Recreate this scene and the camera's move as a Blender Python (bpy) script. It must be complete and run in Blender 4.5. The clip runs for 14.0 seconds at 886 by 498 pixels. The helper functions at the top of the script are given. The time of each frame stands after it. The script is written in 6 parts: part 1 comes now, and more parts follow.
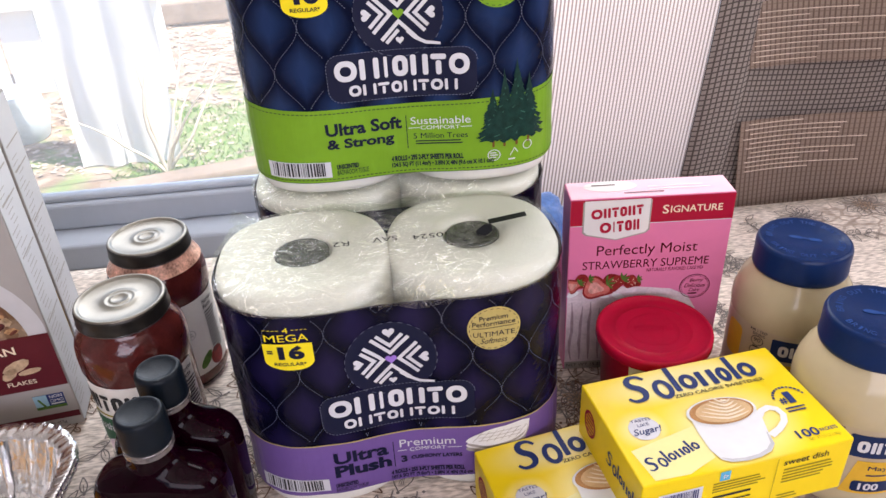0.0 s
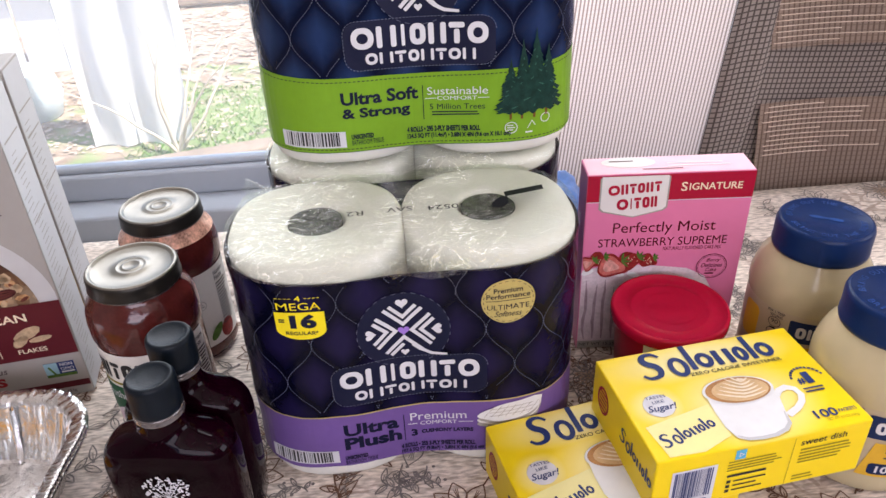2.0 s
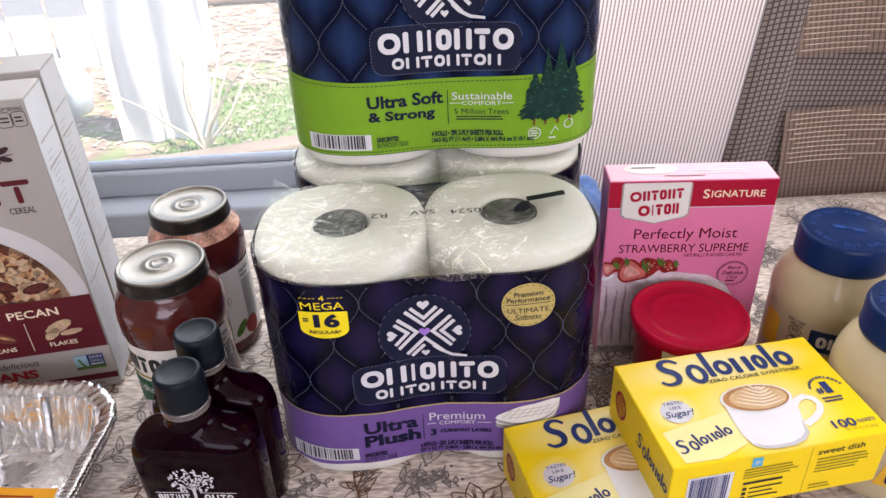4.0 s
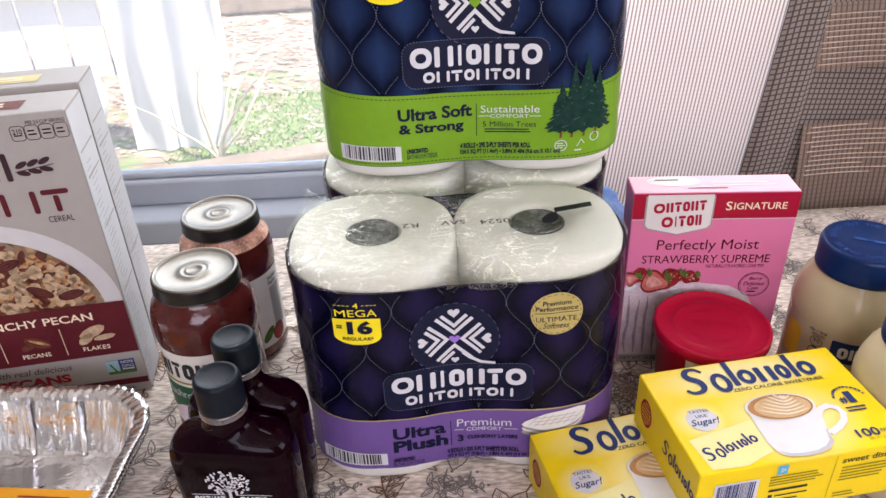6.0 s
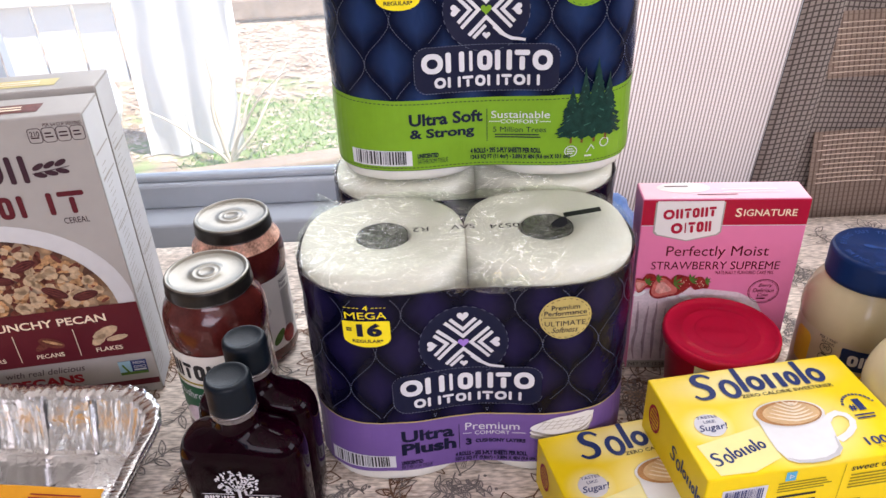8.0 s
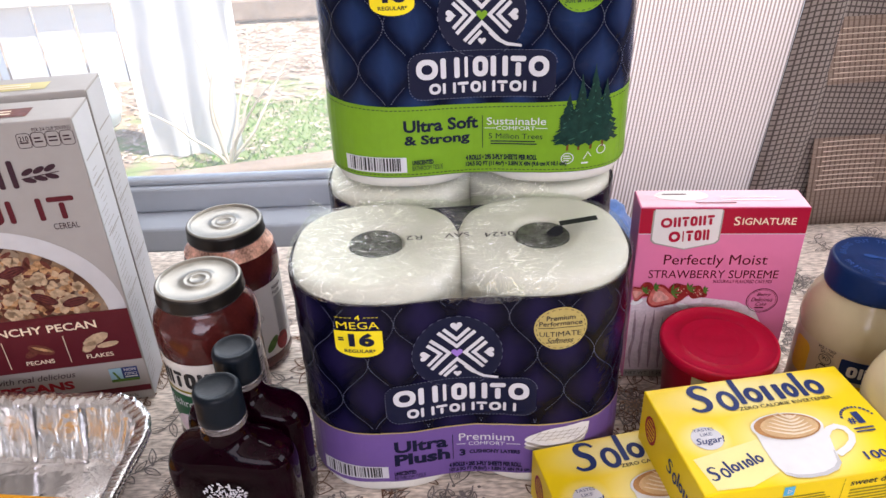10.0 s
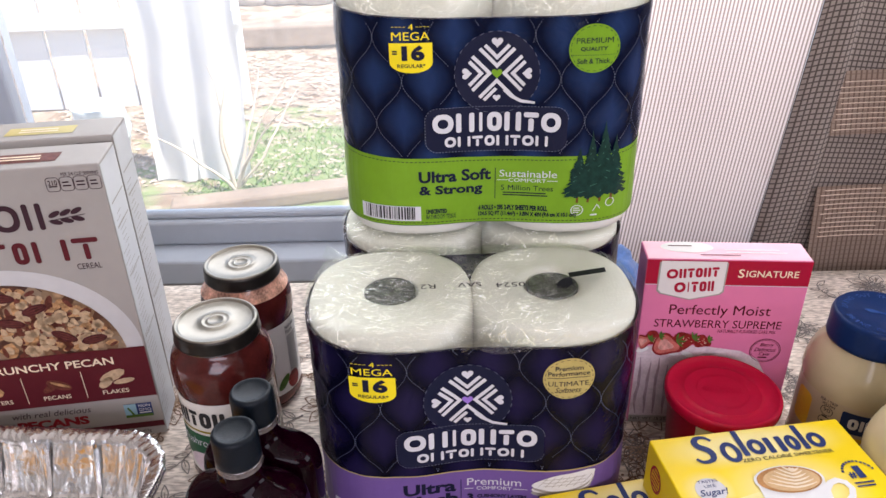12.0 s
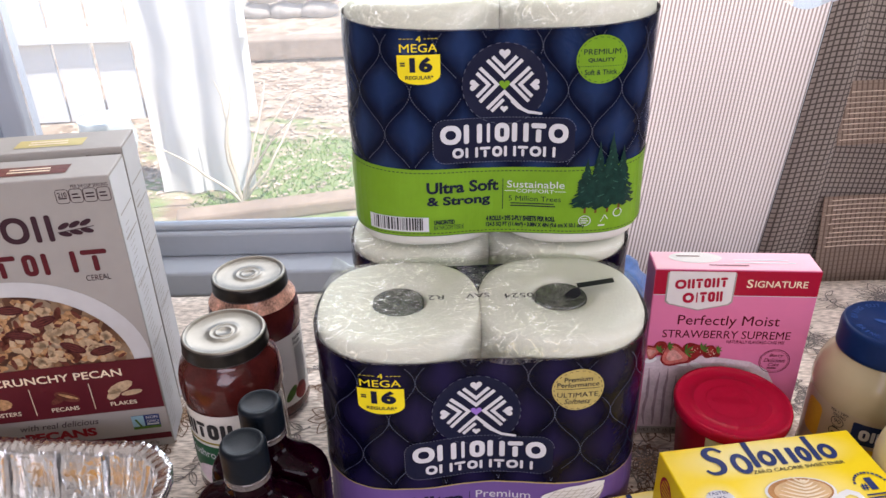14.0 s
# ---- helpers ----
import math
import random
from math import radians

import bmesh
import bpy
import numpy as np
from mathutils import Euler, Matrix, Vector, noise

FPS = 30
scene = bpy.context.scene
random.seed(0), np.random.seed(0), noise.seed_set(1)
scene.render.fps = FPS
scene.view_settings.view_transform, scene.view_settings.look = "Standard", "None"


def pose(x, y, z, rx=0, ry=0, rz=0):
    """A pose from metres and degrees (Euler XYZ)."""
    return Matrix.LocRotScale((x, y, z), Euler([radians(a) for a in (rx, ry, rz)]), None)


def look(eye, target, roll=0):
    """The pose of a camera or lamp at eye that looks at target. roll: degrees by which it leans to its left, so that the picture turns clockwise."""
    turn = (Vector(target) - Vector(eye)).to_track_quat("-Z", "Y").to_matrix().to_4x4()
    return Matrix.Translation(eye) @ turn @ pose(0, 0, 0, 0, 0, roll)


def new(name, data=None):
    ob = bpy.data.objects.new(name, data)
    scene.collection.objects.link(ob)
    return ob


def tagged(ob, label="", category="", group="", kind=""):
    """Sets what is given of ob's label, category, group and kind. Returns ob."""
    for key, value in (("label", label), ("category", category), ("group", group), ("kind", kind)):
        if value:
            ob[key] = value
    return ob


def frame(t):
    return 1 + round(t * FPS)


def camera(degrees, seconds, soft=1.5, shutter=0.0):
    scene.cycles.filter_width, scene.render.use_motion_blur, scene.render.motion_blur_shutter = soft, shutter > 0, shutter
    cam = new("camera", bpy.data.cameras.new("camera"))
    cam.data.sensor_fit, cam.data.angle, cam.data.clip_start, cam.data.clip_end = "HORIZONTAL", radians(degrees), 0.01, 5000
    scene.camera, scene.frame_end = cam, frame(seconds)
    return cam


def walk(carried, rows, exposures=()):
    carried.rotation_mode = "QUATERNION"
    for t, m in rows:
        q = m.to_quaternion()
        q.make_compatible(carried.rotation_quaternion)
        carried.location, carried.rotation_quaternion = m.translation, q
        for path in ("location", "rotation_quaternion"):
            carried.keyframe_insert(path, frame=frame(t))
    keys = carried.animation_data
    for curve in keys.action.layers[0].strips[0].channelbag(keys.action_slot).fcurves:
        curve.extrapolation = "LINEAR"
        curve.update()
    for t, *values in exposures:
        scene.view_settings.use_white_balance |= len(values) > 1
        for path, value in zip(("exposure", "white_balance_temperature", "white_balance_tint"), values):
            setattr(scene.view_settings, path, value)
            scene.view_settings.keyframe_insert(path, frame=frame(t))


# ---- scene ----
cam = camera(61.6, 14.0)
PATH = [
    (0, (-0.0067, -0.4116, 1.2289), (0.1209, 1.1740, 0.2655), -3.2),
    (0.5, (-0.0085, -0.4117, 1.2317), (0.1210, 1.1722, 0.2655), -3.4),
    (1, (-0.0160, -0.4115, 1.2234), (0.1081, 1.1701, 0.2534), -3.2),
    (1.5, (-0.0125, -0.4093, 1.2169), (0.1018, 1.1676, 0.2376), -2.9),
    (2, (-0.0114, -0.4111, 1.2150), (0.0912, 1.1610, 0.2273), -2.6),
    (2.5, (-0.0094, -0.4118, 1.2159), (0.0784, 1.1589, 0.2227), -2.4),
    (3, (-0.0064, -0.4144, 1.2187), (0.0645, 1.1576, 0.2273), -2.4),
    (5.5, (-0.0263, -0.4218, 1.2262), (0.0117, 1.1630, 0.2524), -2.6),
    (6, (-0.0295, -0.4268, 1.2289), (0.0043, 1.1623, 0.2627), -2.5),
    (6.5, (-0.0350, -0.4282, 1.2280), (-0.0072, 1.1650, 0.2692), -2.5),
    (7, (-0.0320, -0.4307, 1.2308), (-0.0120, 1.1664, 0.2776), -2.5),
    (7.5, (-0.0320, -0.4298, 1.2289), (-0.0177, 1.1677, 0.2776), -2.5),
    (8, (-0.0291, -0.4314, 1.2289), (-0.0205, 1.1675, 0.2785), -2.5),
    (10.5, (-0.0246, -0.4198, 1.2299), (-0.0135, 1.1821, 0.2841), -2.0),
    (11, (-0.0274, -0.4191, 1.2364), (-0.0170, 1.1902, 0.3045), -1.6),
    (11.5, (-0.0298, -0.4240, 1.2494), (-0.0205, 1.1973, 0.3380), -1.3),
    (12, (-0.0322, -0.4280, 1.2541), (-0.0266, 1.2033, 0.3622), -1.2),
    (12.5, (-0.0366, -0.4312, 1.2596), (-0.0365, 1.2089, 0.3826), -1.2),
    (13, (-0.0340, -0.4291, 1.2550), (-0.0352, 1.2156, 0.3854), -1.3),
    (13.5, (-0.0342, -0.4272, 1.2541), (-0.0391, 1.2171, 0.3845), -1.4),
    (14, (-0.0350, -0.4282, 1.2541), (-0.0400, 1.2170, 0.3864), -1.5),
]
walk(cam, [(t, look(eye, target, roll)) for t, eye, target, roll in PATH], [(0, 1.42), (3, 1.38), (8, 1.42), (11, 1.38), (12.5, 1.25), (14, 1.2)])

# ---- light ----
SUN_EL, SUN_ROT = 63.0, 117.0
w = bpy.data.worlds.new("sky")
scene.world = w
w.use_nodes = True
wn = w.node_tree
bg = wn.nodes["Background"]
sky = wn.nodes.new("ShaderNodeTexSky")
sky.sky_type = "NISHITA"
sky.sun_disc = False
sky.sun_elevation, sky.sun_rotation = radians(SUN_EL), radians(SUN_ROT)
wn.links.new(sky.outputs[0], bg.inputs[0])
bg.inputs[1].default_value = 0.15


def lamp(name, kind, energy, m, color=(1, 1, 1), size=(1, 1), angle=0.01):
    d = bpy.data.lights.new(name, kind)
    d.energy, d.color = energy, color
    if kind == "SUN":
        d.angle = radians(angle)
    else:
        d.shape, d.size, d.size_y = "RECTANGLE", size[0], size[1]
    ob = new(name, d)
    ob.matrix_world = m
    return ob


# the sun stands high over the house and falls on the fence and the yard
lamp("sun", "SUN", 3.4, look((4.5, 1.5, 9.0), (0.6, 3.5, 0)), (1, 0.96, 0.9), angle=0.5)
# daylight in the opening of the window before the table
lamp("window_daylight", "AREA", 7.0, look((-0.05, 0.665, 1.60), (-0.05, -1, 1.0)), (0.96, 0.96, 1), (1.0, 0.85))
# fill lamps behind the camera and to the east, in added unseen openings
lamp("rear_fill_light", "AREA", 13.0, look((0.25, -2.12, 1.75), (0.25, 0, 2.55)), (1, 0.84, 0.89), (1.9, 1.1))
lamp("east_fill_light", "AREA", 7.5, look((2.52, -0.35, 1.75), (0.3, 0.1, 1.7)), (1, 0.91, 0.94), (1.4, 1.0))


# ---- materials ----
def nodes_of(name):
    m = bpy.data.materials.new(name)
    m.use_nodes = True
    t = m.node_tree
    return m, t, t.nodes["Principled BSDF"]


def mat(name, color, rough=0.5, metal=0.0, vary=0.08, scale=40.0, bump=0.0, bscale=200.0, coat=0.0, trans=0.0, spec=0.16, sheen=0.0):
    """A surface with a two-scale tint variation and a fine relief."""
    m, t, b = nodes_of(name)
    N, L = t.nodes, t.links
    tc = N.new("ShaderNodeTexCoord")
    n1, n2 = N.new("ShaderNodeTexNoise"), N.new("ShaderNodeTexNoise")
    n1.inputs["Scale"].default_value, n2.inputs["Scale"].default_value = scale, scale * 7
    n1.inputs["Detail"].default_value = 4
    for n in (n1, n2):
        L.new(tc.outputs["Object"], n.inputs["Vector"])
    add = N.new("ShaderNodeMath")
    add.operation = "MULTIPLY_ADD"
    L.new(n2.outputs[0], add.inputs[0])
    add.inputs[1].default_value = 0.5
    L.new(n1.outputs[0], add.inputs[2])
    mr = N.new("ShaderNodeMapRange")
    mr.inputs[1].default_value, mr.inputs[2].default_value = 0.45, 1.05
    mr.inputs[3].default_value, mr.inputs[4].default_value = 1 - vary, 1 + vary
    L.new(add.outputs[0], mr.inputs[0])
    mix = N.new("ShaderNodeVectorMath")
    mix.operation = "SCALE"
    mix.inputs[0].default_value = color[:3]
    L.new(mr.outputs[0], mix.inputs["Scale"])
    L.new(mix.outputs[0], b.inputs["Base Color"])
    b.inputs["Roughness"].default_value = rough
    b.inputs["Metallic"].default_value = metal
    b.inputs["Coat Weight"].default_value = coat
    b.inputs["Coat Roughness"].default_value = 0.05
    b.inputs["Transmission Weight"].default_value = trans
    b.inputs["Specular IOR Level"].default_value = spec
    b.inputs["Sheen Weight"].default_value = sheen
    if bump:
        bn, bp = N.new("ShaderNodeTexNoise"), N.new("ShaderNodeBump")
        bn.inputs["Scale"].default_value = bscale
        bn.inputs["Detail"].default_value = 3
        L.new(tc.outputs["Object"], bn.inputs["Vector"])
        L.new(bn.outputs[0], bp.inputs["Height"])
        bp.inputs["Strength"].default_value = bump
        bp.inputs["Distance"].default_value = 0.001
        L.new(bp.outputs[0], b.inputs["Normal"])
    return m


M = {}
M["wall"] = mat("wall_paint", (0.42, 0.40, 0.38), 0.7, vary=0.03, scale=4, bump=0.1)
M["ceiling"] = mat("ceiling_paint", (0.86, 0.85, 0.83), 0.8, vary=0.02, scale=4)
M["floor"] = mat("floor_wood", (0.30, 0.20, 0.12), 0.45, vary=0.2, scale=6)
M["vinyl"] = mat("white_vinyl", (0.43, 0.47, 0.53), 0.35, vary=0.04, scale=12)
M["vinyl_grey"] = mat("grey_track", (0.33, 0.35, 0.38), 0.45, vary=0.08, scale=15)
M["tissue"] = mat("tissue_paper", (0.725, 0.715, 0.650), 0.9, vary=0.04, scale=60, bump=0.5, bscale=500)
M["core_shade"] = mat("grey_core_shade", (0.085, 0.088, 0.078), 0.6, vary=0.9, scale=150, bump=1.0, bscale=200)
M["black"] = mat("black_plastic", (0.012, 0.013, 0.016), 0.35, vary=0.2, bump=0.1)
M["cap"] = mat("matt_black_cap", (0.0045, 0.0075, 0.012), 0.34, vary=0.15, bump=0.15, bscale=900)
M["ink"] = mat("navy_ink", (0.008, 0.010, 0.032), 0.4)
M["white_ink"] = mat("white_ink", (0.64, 0.64, 0.67), 0.4, vary=0.03)
M["yellow_ink"] = mat("yellow_ink", (0.88, 0.72, 0.02), 0.35, vary=0.03)
M["green_ink"] = mat("lime_ink", (0.175, 0.345, 0.02), 0.32, vary=0.06, scale=25)
M["purple_ink"] = mat("lilac_ink", (0.155, 0.088, 0.285), 0.32, vary=0.06, scale=25)
M["purple_heart"] = mat("violet_ink", (0.32, 0.18, 0.60), 0.35)
M["gold_ink"] = mat("gold_ink", (0.55, 0.45, 0.16), 0.3, 0.3, vary=0.08)
M["stitch"] = mat("stitch_print", (0.13, 0.145, 0.20), 0.5)
M["tree_ink"] = mat("fir_print", (0.008, 0.034, 0.026), 0.4, vary=0.5, scale=200)
M["tree_lit"] = mat("fir_bough_print", (0.035, 0.11, 0.085), 0.4, vary=0.4, scale=200)
M["trunk_ink"] = mat("trunk_print", (0.16, 0.07, 0.02), 0.4)
M["sp_pale"] = mat("pale_yellow_print", (0.84, 0.76, 0.33), 0.3, vary=0.03)
M["sp_blue"] = mat("blue_print", (0.024, 0.042, 0.15), 0.35, vary=0.1)
M["dark_print"] = mat("dark_print", (0.03, 0.03, 0.03), 0.5)
M["grey_print"] = mat("grey_print", (0.35, 0.33, 0.30), 0.5)
M["olive_print"] = mat("olive_print", (0.30, 0.24, 0.02), 0.5)
M["cup"] = mat("cup_print", (0.74, 0.74, 0.74), 0.4, vary=0.06, scale=20)
M["coffee"] = mat("coffee_print", (0.42, 0.21, 0.075), 0.4, vary=0.3, scale=60)
M["cream_print"] = mat("cream_print", (0.82, 0.70, 0.52), 0.4)
M["pink"] = mat("pink_card", (0.68, 0.19, 0.35), 0.35, vary=0.05, scale=12)
M["pale_pink"] = mat("pale_pink_card", (0.84, 0.50, 0.58), 0.35, vary=0.05)
M["crimson"] = mat("crimson_print", (0.36, 0.008, 0.035), 0.35, vary=0.06)
M["berry"] = mat("berry_print", (0.24, 0.02, 0.02), 0.4, vary=0.5, scale=220)
M["leaf_print"] = mat("leaf_print", (0.08, 0.16, 0.03), 0.4, vary=0.4, scale=200)
M["icing"] = mat("icing_print", (0.66, 0.55, 0.59), 0.4, vary=0.25, scale=60)
M["card"] = mat("white_card", (0.70, 0.68, 0.66), 0.45, vary=0.04, scale=15)
M["plum"] = mat("plum_print", (0.095, 0.013, 0.019), 0.38, vary=0.06)
M["ivory_side"] = mat("side_card", (0.58, 0.59, 0.61), 0.4, vary=0.03)
M["red_lid"] = mat("red_plastic", (0.42, 0.005, 0.032), 0.22, vary=0.08, scale=30, bump=0.15, bscale=300)
M["blue_lid"] = mat("blue_plastic", (0.006, 0.021, 0.085), 0.3, vary=0.08, bump=0.1, bscale=600)
M["mayo"] = mat("mayonnaise", (0.50, 0.425, 0.265), 0.22, vary=0.04, scale=18, coat=0.4)
M["mayo_label"] = mat("clear_cream_label", (0.46, 0.38, 0.26), 0.3, vary=0.04)
M["mayo_blue"] = mat("blue_label", (0.012, 0.025, 0.085), 0.3)
M["sauce"] = mat("tomato_sauce", (0.080, 0.014, 0.012), 0.10, vary=0.35, scale=70, spec=0.5, bump=0.5, bscale=90)
M["foam"] = mat("sauce_foam", (0.60, 0.33, 0.24), 0.15, vary=0.95, scale=70, spec=0.5, bump=0.5, bscale=120)
M["lid_rim"] = mat("dark_lid_rim", (0.040, 0.037, 0.033), 0.30, 0.7, vary=0.2)
M["lid_gold"] = mat("brushed_tin_lid", (0.25, 0.23, 0.195), 0.30, 0.9, vary=0.1, scale=30)
M["bowl_print"] = mat("bowl_print", (0.54, 0.54, 0.54), 0.4, vary=0.08, scale=12)
M["cereal_card"] = mat("warm_grey_card", (0.355, 0.335, 0.31), 0.45, vary=0.04, scale=15)
M["frosting_print"] = mat("frosting_print", (0.36, 0.26, 0.30), 0.4, vary=0.3, scale=120)
M["paper"] = mat("label_paper", (0.74, 0.72, 0.66), 0.5, vary=0.04)
M["dk_green"] = mat("green_label", (0.02, 0.10, 0.045), 0.4, vary=0.1)
M["syrup"] = mat("maple_syrup_glass", (0.0055, 0.0002, 0.0022), 0.035, vary=0.7, scale=16, spec=0.10)
M["clear_ring"] = mat("clear_plastic", (0.10, 0.085, 0.085), 0.08, vary=0.5, scale=180, coat=1.0, spec=0.8)
M["orange"] = mat("orange_label", (0.82, 0.38, 0.03), 0.4, vary=0.06)
M["red_print"] = mat("red_print", (0.27, 0.018, 0.026), 0.4)
M["blue_cloth"] = mat("blue_terry", (0.10, 0.22, 0.52), 0.95, vary=0.3, scale=160, bump=1.0, bscale=500, sheen=0.4)
M["chair_wood"] = mat("dark_chair_wood", (0.06, 0.035, 0.02), 0.45, vary=0.25)
M["table_wood"] = mat("table_wood", (0.14, 0.08, 0.045), 0.45, vary=0.2, scale=8)


def foil_material():
    """Pressed foil: creases that run down the walls, and a fine crumple."""
    m = mat("aluminium_foil", (0.88, 0.88, 0.88), 0.21, 1.0, vary=0.05)
    t = m.node_tree
    N, L = t.nodes, t.links
    b, tc, mp = N["Principled BSDF"], N.new("ShaderNodeTexCoord"), N.new("ShaderNodeMapping")
    mp.inputs["Scale"].default_value = (1, 1, 0.16)
    L.new(tc.outputs["Object"], mp.inputs[0])
    last = None
    for scale, detail, twist, dist, src in ((95, 2, 0.8, 0.0035, mp.outputs[0]), (38, 1, 0.4, 0.0040, mp.outputs[0]), (260, 2, 0.0, 0.0005, tc.outputs["Object"])):
        n, bp = N.new("ShaderNodeTexNoise"), N.new("ShaderNodeBump")
        n.inputs["Scale"].default_value, n.inputs["Detail"].default_value, n.inputs["Distortion"].default_value = scale, detail, twist
        L.new(src, n.inputs["Vector"])
        bp.inputs["Strength"].default_value, bp.inputs["Distance"].default_value = 0.5, dist
        L.new(n.outputs[0], bp.inputs["Height"])
        if last:
            L.new(last, bp.inputs["Normal"])
        last = bp.outputs[0]
    L.new(last, b.inputs["Normal"])
    return m


M["foil"] = foil_material()


def film_material():
    """Clear wrap drawn into fine creases, mostly in patches."""
    m, t, b = nodes_of("clear_shrink_film")
    N, L = t.nodes, t.links
    tr, gl, ad = (N.new("ShaderNode" + k) for k in ("BsdfTransparent", "BsdfGlossy", "AddShader"))
    tr.inputs[0].default_value = (0.87, 0.89, 0.85, 1)
    gl.inputs["Color"].default_value = (0.42, 0.43, 0.43, 1)
    gl.inputs["Roughness"].default_value = 0.12
    tc, mp, bp = N.new("ShaderNodeTexCoord"), N.new("ShaderNodeMapping"), N.new("ShaderNodeBump")
    mp.inputs["Rotation"].default_value = (0, 0, radians(28))
    mp.inputs["Scale"].default_value = (0.45, 1.0, 0.6)
    L.new(tc.outputs["Object"], mp.inputs[0])

    def noise_at(scale, detail, distort, src):
        n = N.new("ShaderNodeTexNoise")
        n.inputs["Scale"].default_value, n.inputs["Detail"].default_value, n.inputs["Distortion"].default_value = scale, detail, distort
        L.new(src, n.inputs["Vector"])
        return n.outputs[0]

    def op(kind, a, c, d=None):
        n = N.new("ShaderNodeMath")
        n.operation = kind
        for q, v in enumerate((a, c, d)):
            if isinstance(v, (int, float)):
                n.inputs[q].default_value = v
            elif v is not None:
                L.new(v, n.inputs[q])
        return n.outputs[0]

    fold = op("ABSOLUTE", op("SUBTRACT", noise_at(75, 2.0, 1.6, mp.outputs[0]), 0.5), 0)
    fine = op("ABSOLUTE", op("SUBTRACT", noise_at(190, 1.0, 2.2, tc.outputs["Object"]), 0.5), 0)
    sx = N.new("ShaderNodeSeparateXYZ")
    L.new(tc.outputs["Object"], sx.inputs[0])
    side = N.new("ShaderNodeMapRange")
    side.inputs[1].default_value, side.inputs[2].default_value, side.inputs[3].default_value, side.inputs[4].default_value = -0.02, -0.10, 0.0, 0.20
    L.new(sx.outputs[0], side.inputs[0])
    patch = N.new("ShaderNodeMapRange")
    patch.inputs[1].default_value, patch.inputs[2].default_value, patch.inputs[3].default_value = 0.50, 0.68, 0.05
    L.new(op("ADD", noise_at(17, 1.0, 0.5, tc.outputs["Object"]), side.outputs[0]), patch.inputs[0])
    L.new(op("MULTIPLY", op("MULTIPLY_ADD", fine, 0.5, fold), patch.outputs[0]), bp.inputs["Height"])
    # the film is shiniest along its tight creases
    crease = N.new("ShaderNodeMapRange")
    crease.inputs[1].default_value, crease.inputs[2].default_value, crease.inputs[3].default_value, crease.inputs[4].default_value = 0.0, 0.024, 1.0, 0.0
    L.new(op("MINIMUM", fold, op("MULTIPLY", fine, 1.6)), crease.inputs[0])
    shine = op("MULTIPLY_ADD", op("MULTIPLY", crease.outputs[0], patch.outputs[0]), 0.85, 0.09)
    cc = N.new("ShaderNodeCombineColor")
    for q in range(3):
        L.new(shine, cc.inputs[q])
    L.new(cc.outputs[0], gl.inputs["Color"])
    bp.inputs["Strength"].default_value, bp.inputs["Distance"].default_value = 1.0, 0.04
    L.new(bp.outputs[0], gl.inputs["Normal"])
    L.new(tr.outputs[0], ad.inputs[0])
    L.new(gl.outputs[0], ad.inputs[1])
    L.new(ad.outputs[0], N["Material Output"].inputs["Surface"])
    return m


M["film"] = film_material()


def glass_material():
    m, t, b = nodes_of("window_glass")
    N, L = t.nodes, t.links
    tr, gl, mx, fr = (N.new("ShaderNode" + k) for k in ("BsdfTransparent", "BsdfGlossy", "MixShader", "Fresnel"))
    gl.inputs["Roughness"].default_value = 0.01
    L.new(fr.outputs[0], mx.inputs[0])
    L.new(tr.outputs[0], mx.inputs[1])
    L.new(gl.outputs[0], mx.inputs[2])
    # a thin pale haze mixed into the pane, standing for glare over the yard
    du, dm, dn, dr = N.new("ShaderNodeBsdfTranslucent"), N.new("ShaderNodeMixShader"), N.new("ShaderNodeTexNoise"), N.new("ShaderNodeMapRange")
    du.inputs[0].default_value = (0.9, 0.88, 0.86, 1)
    dn.inputs["Scale"].default_value, dn.inputs["Detail"].default_value = 5, 4
    dr.inputs[1].default_value, dr.inputs[2].default_value, dr.inputs[3].default_value, dr.inputs[4].default_value = 0.3, 0.7, 0.085, 0.115
    L.new(dn.outputs[0], dr.inputs[0])
    L.new(dr.outputs[0], dm.inputs[0])
    L.new(mx.outputs[0], dm.inputs[1])
    L.new(du.outputs[0], dm.inputs[2])
    L.new(dm.outputs[0], N["Material Output"].inputs["Surface"])
    return m


M["glass"] = glass_material()


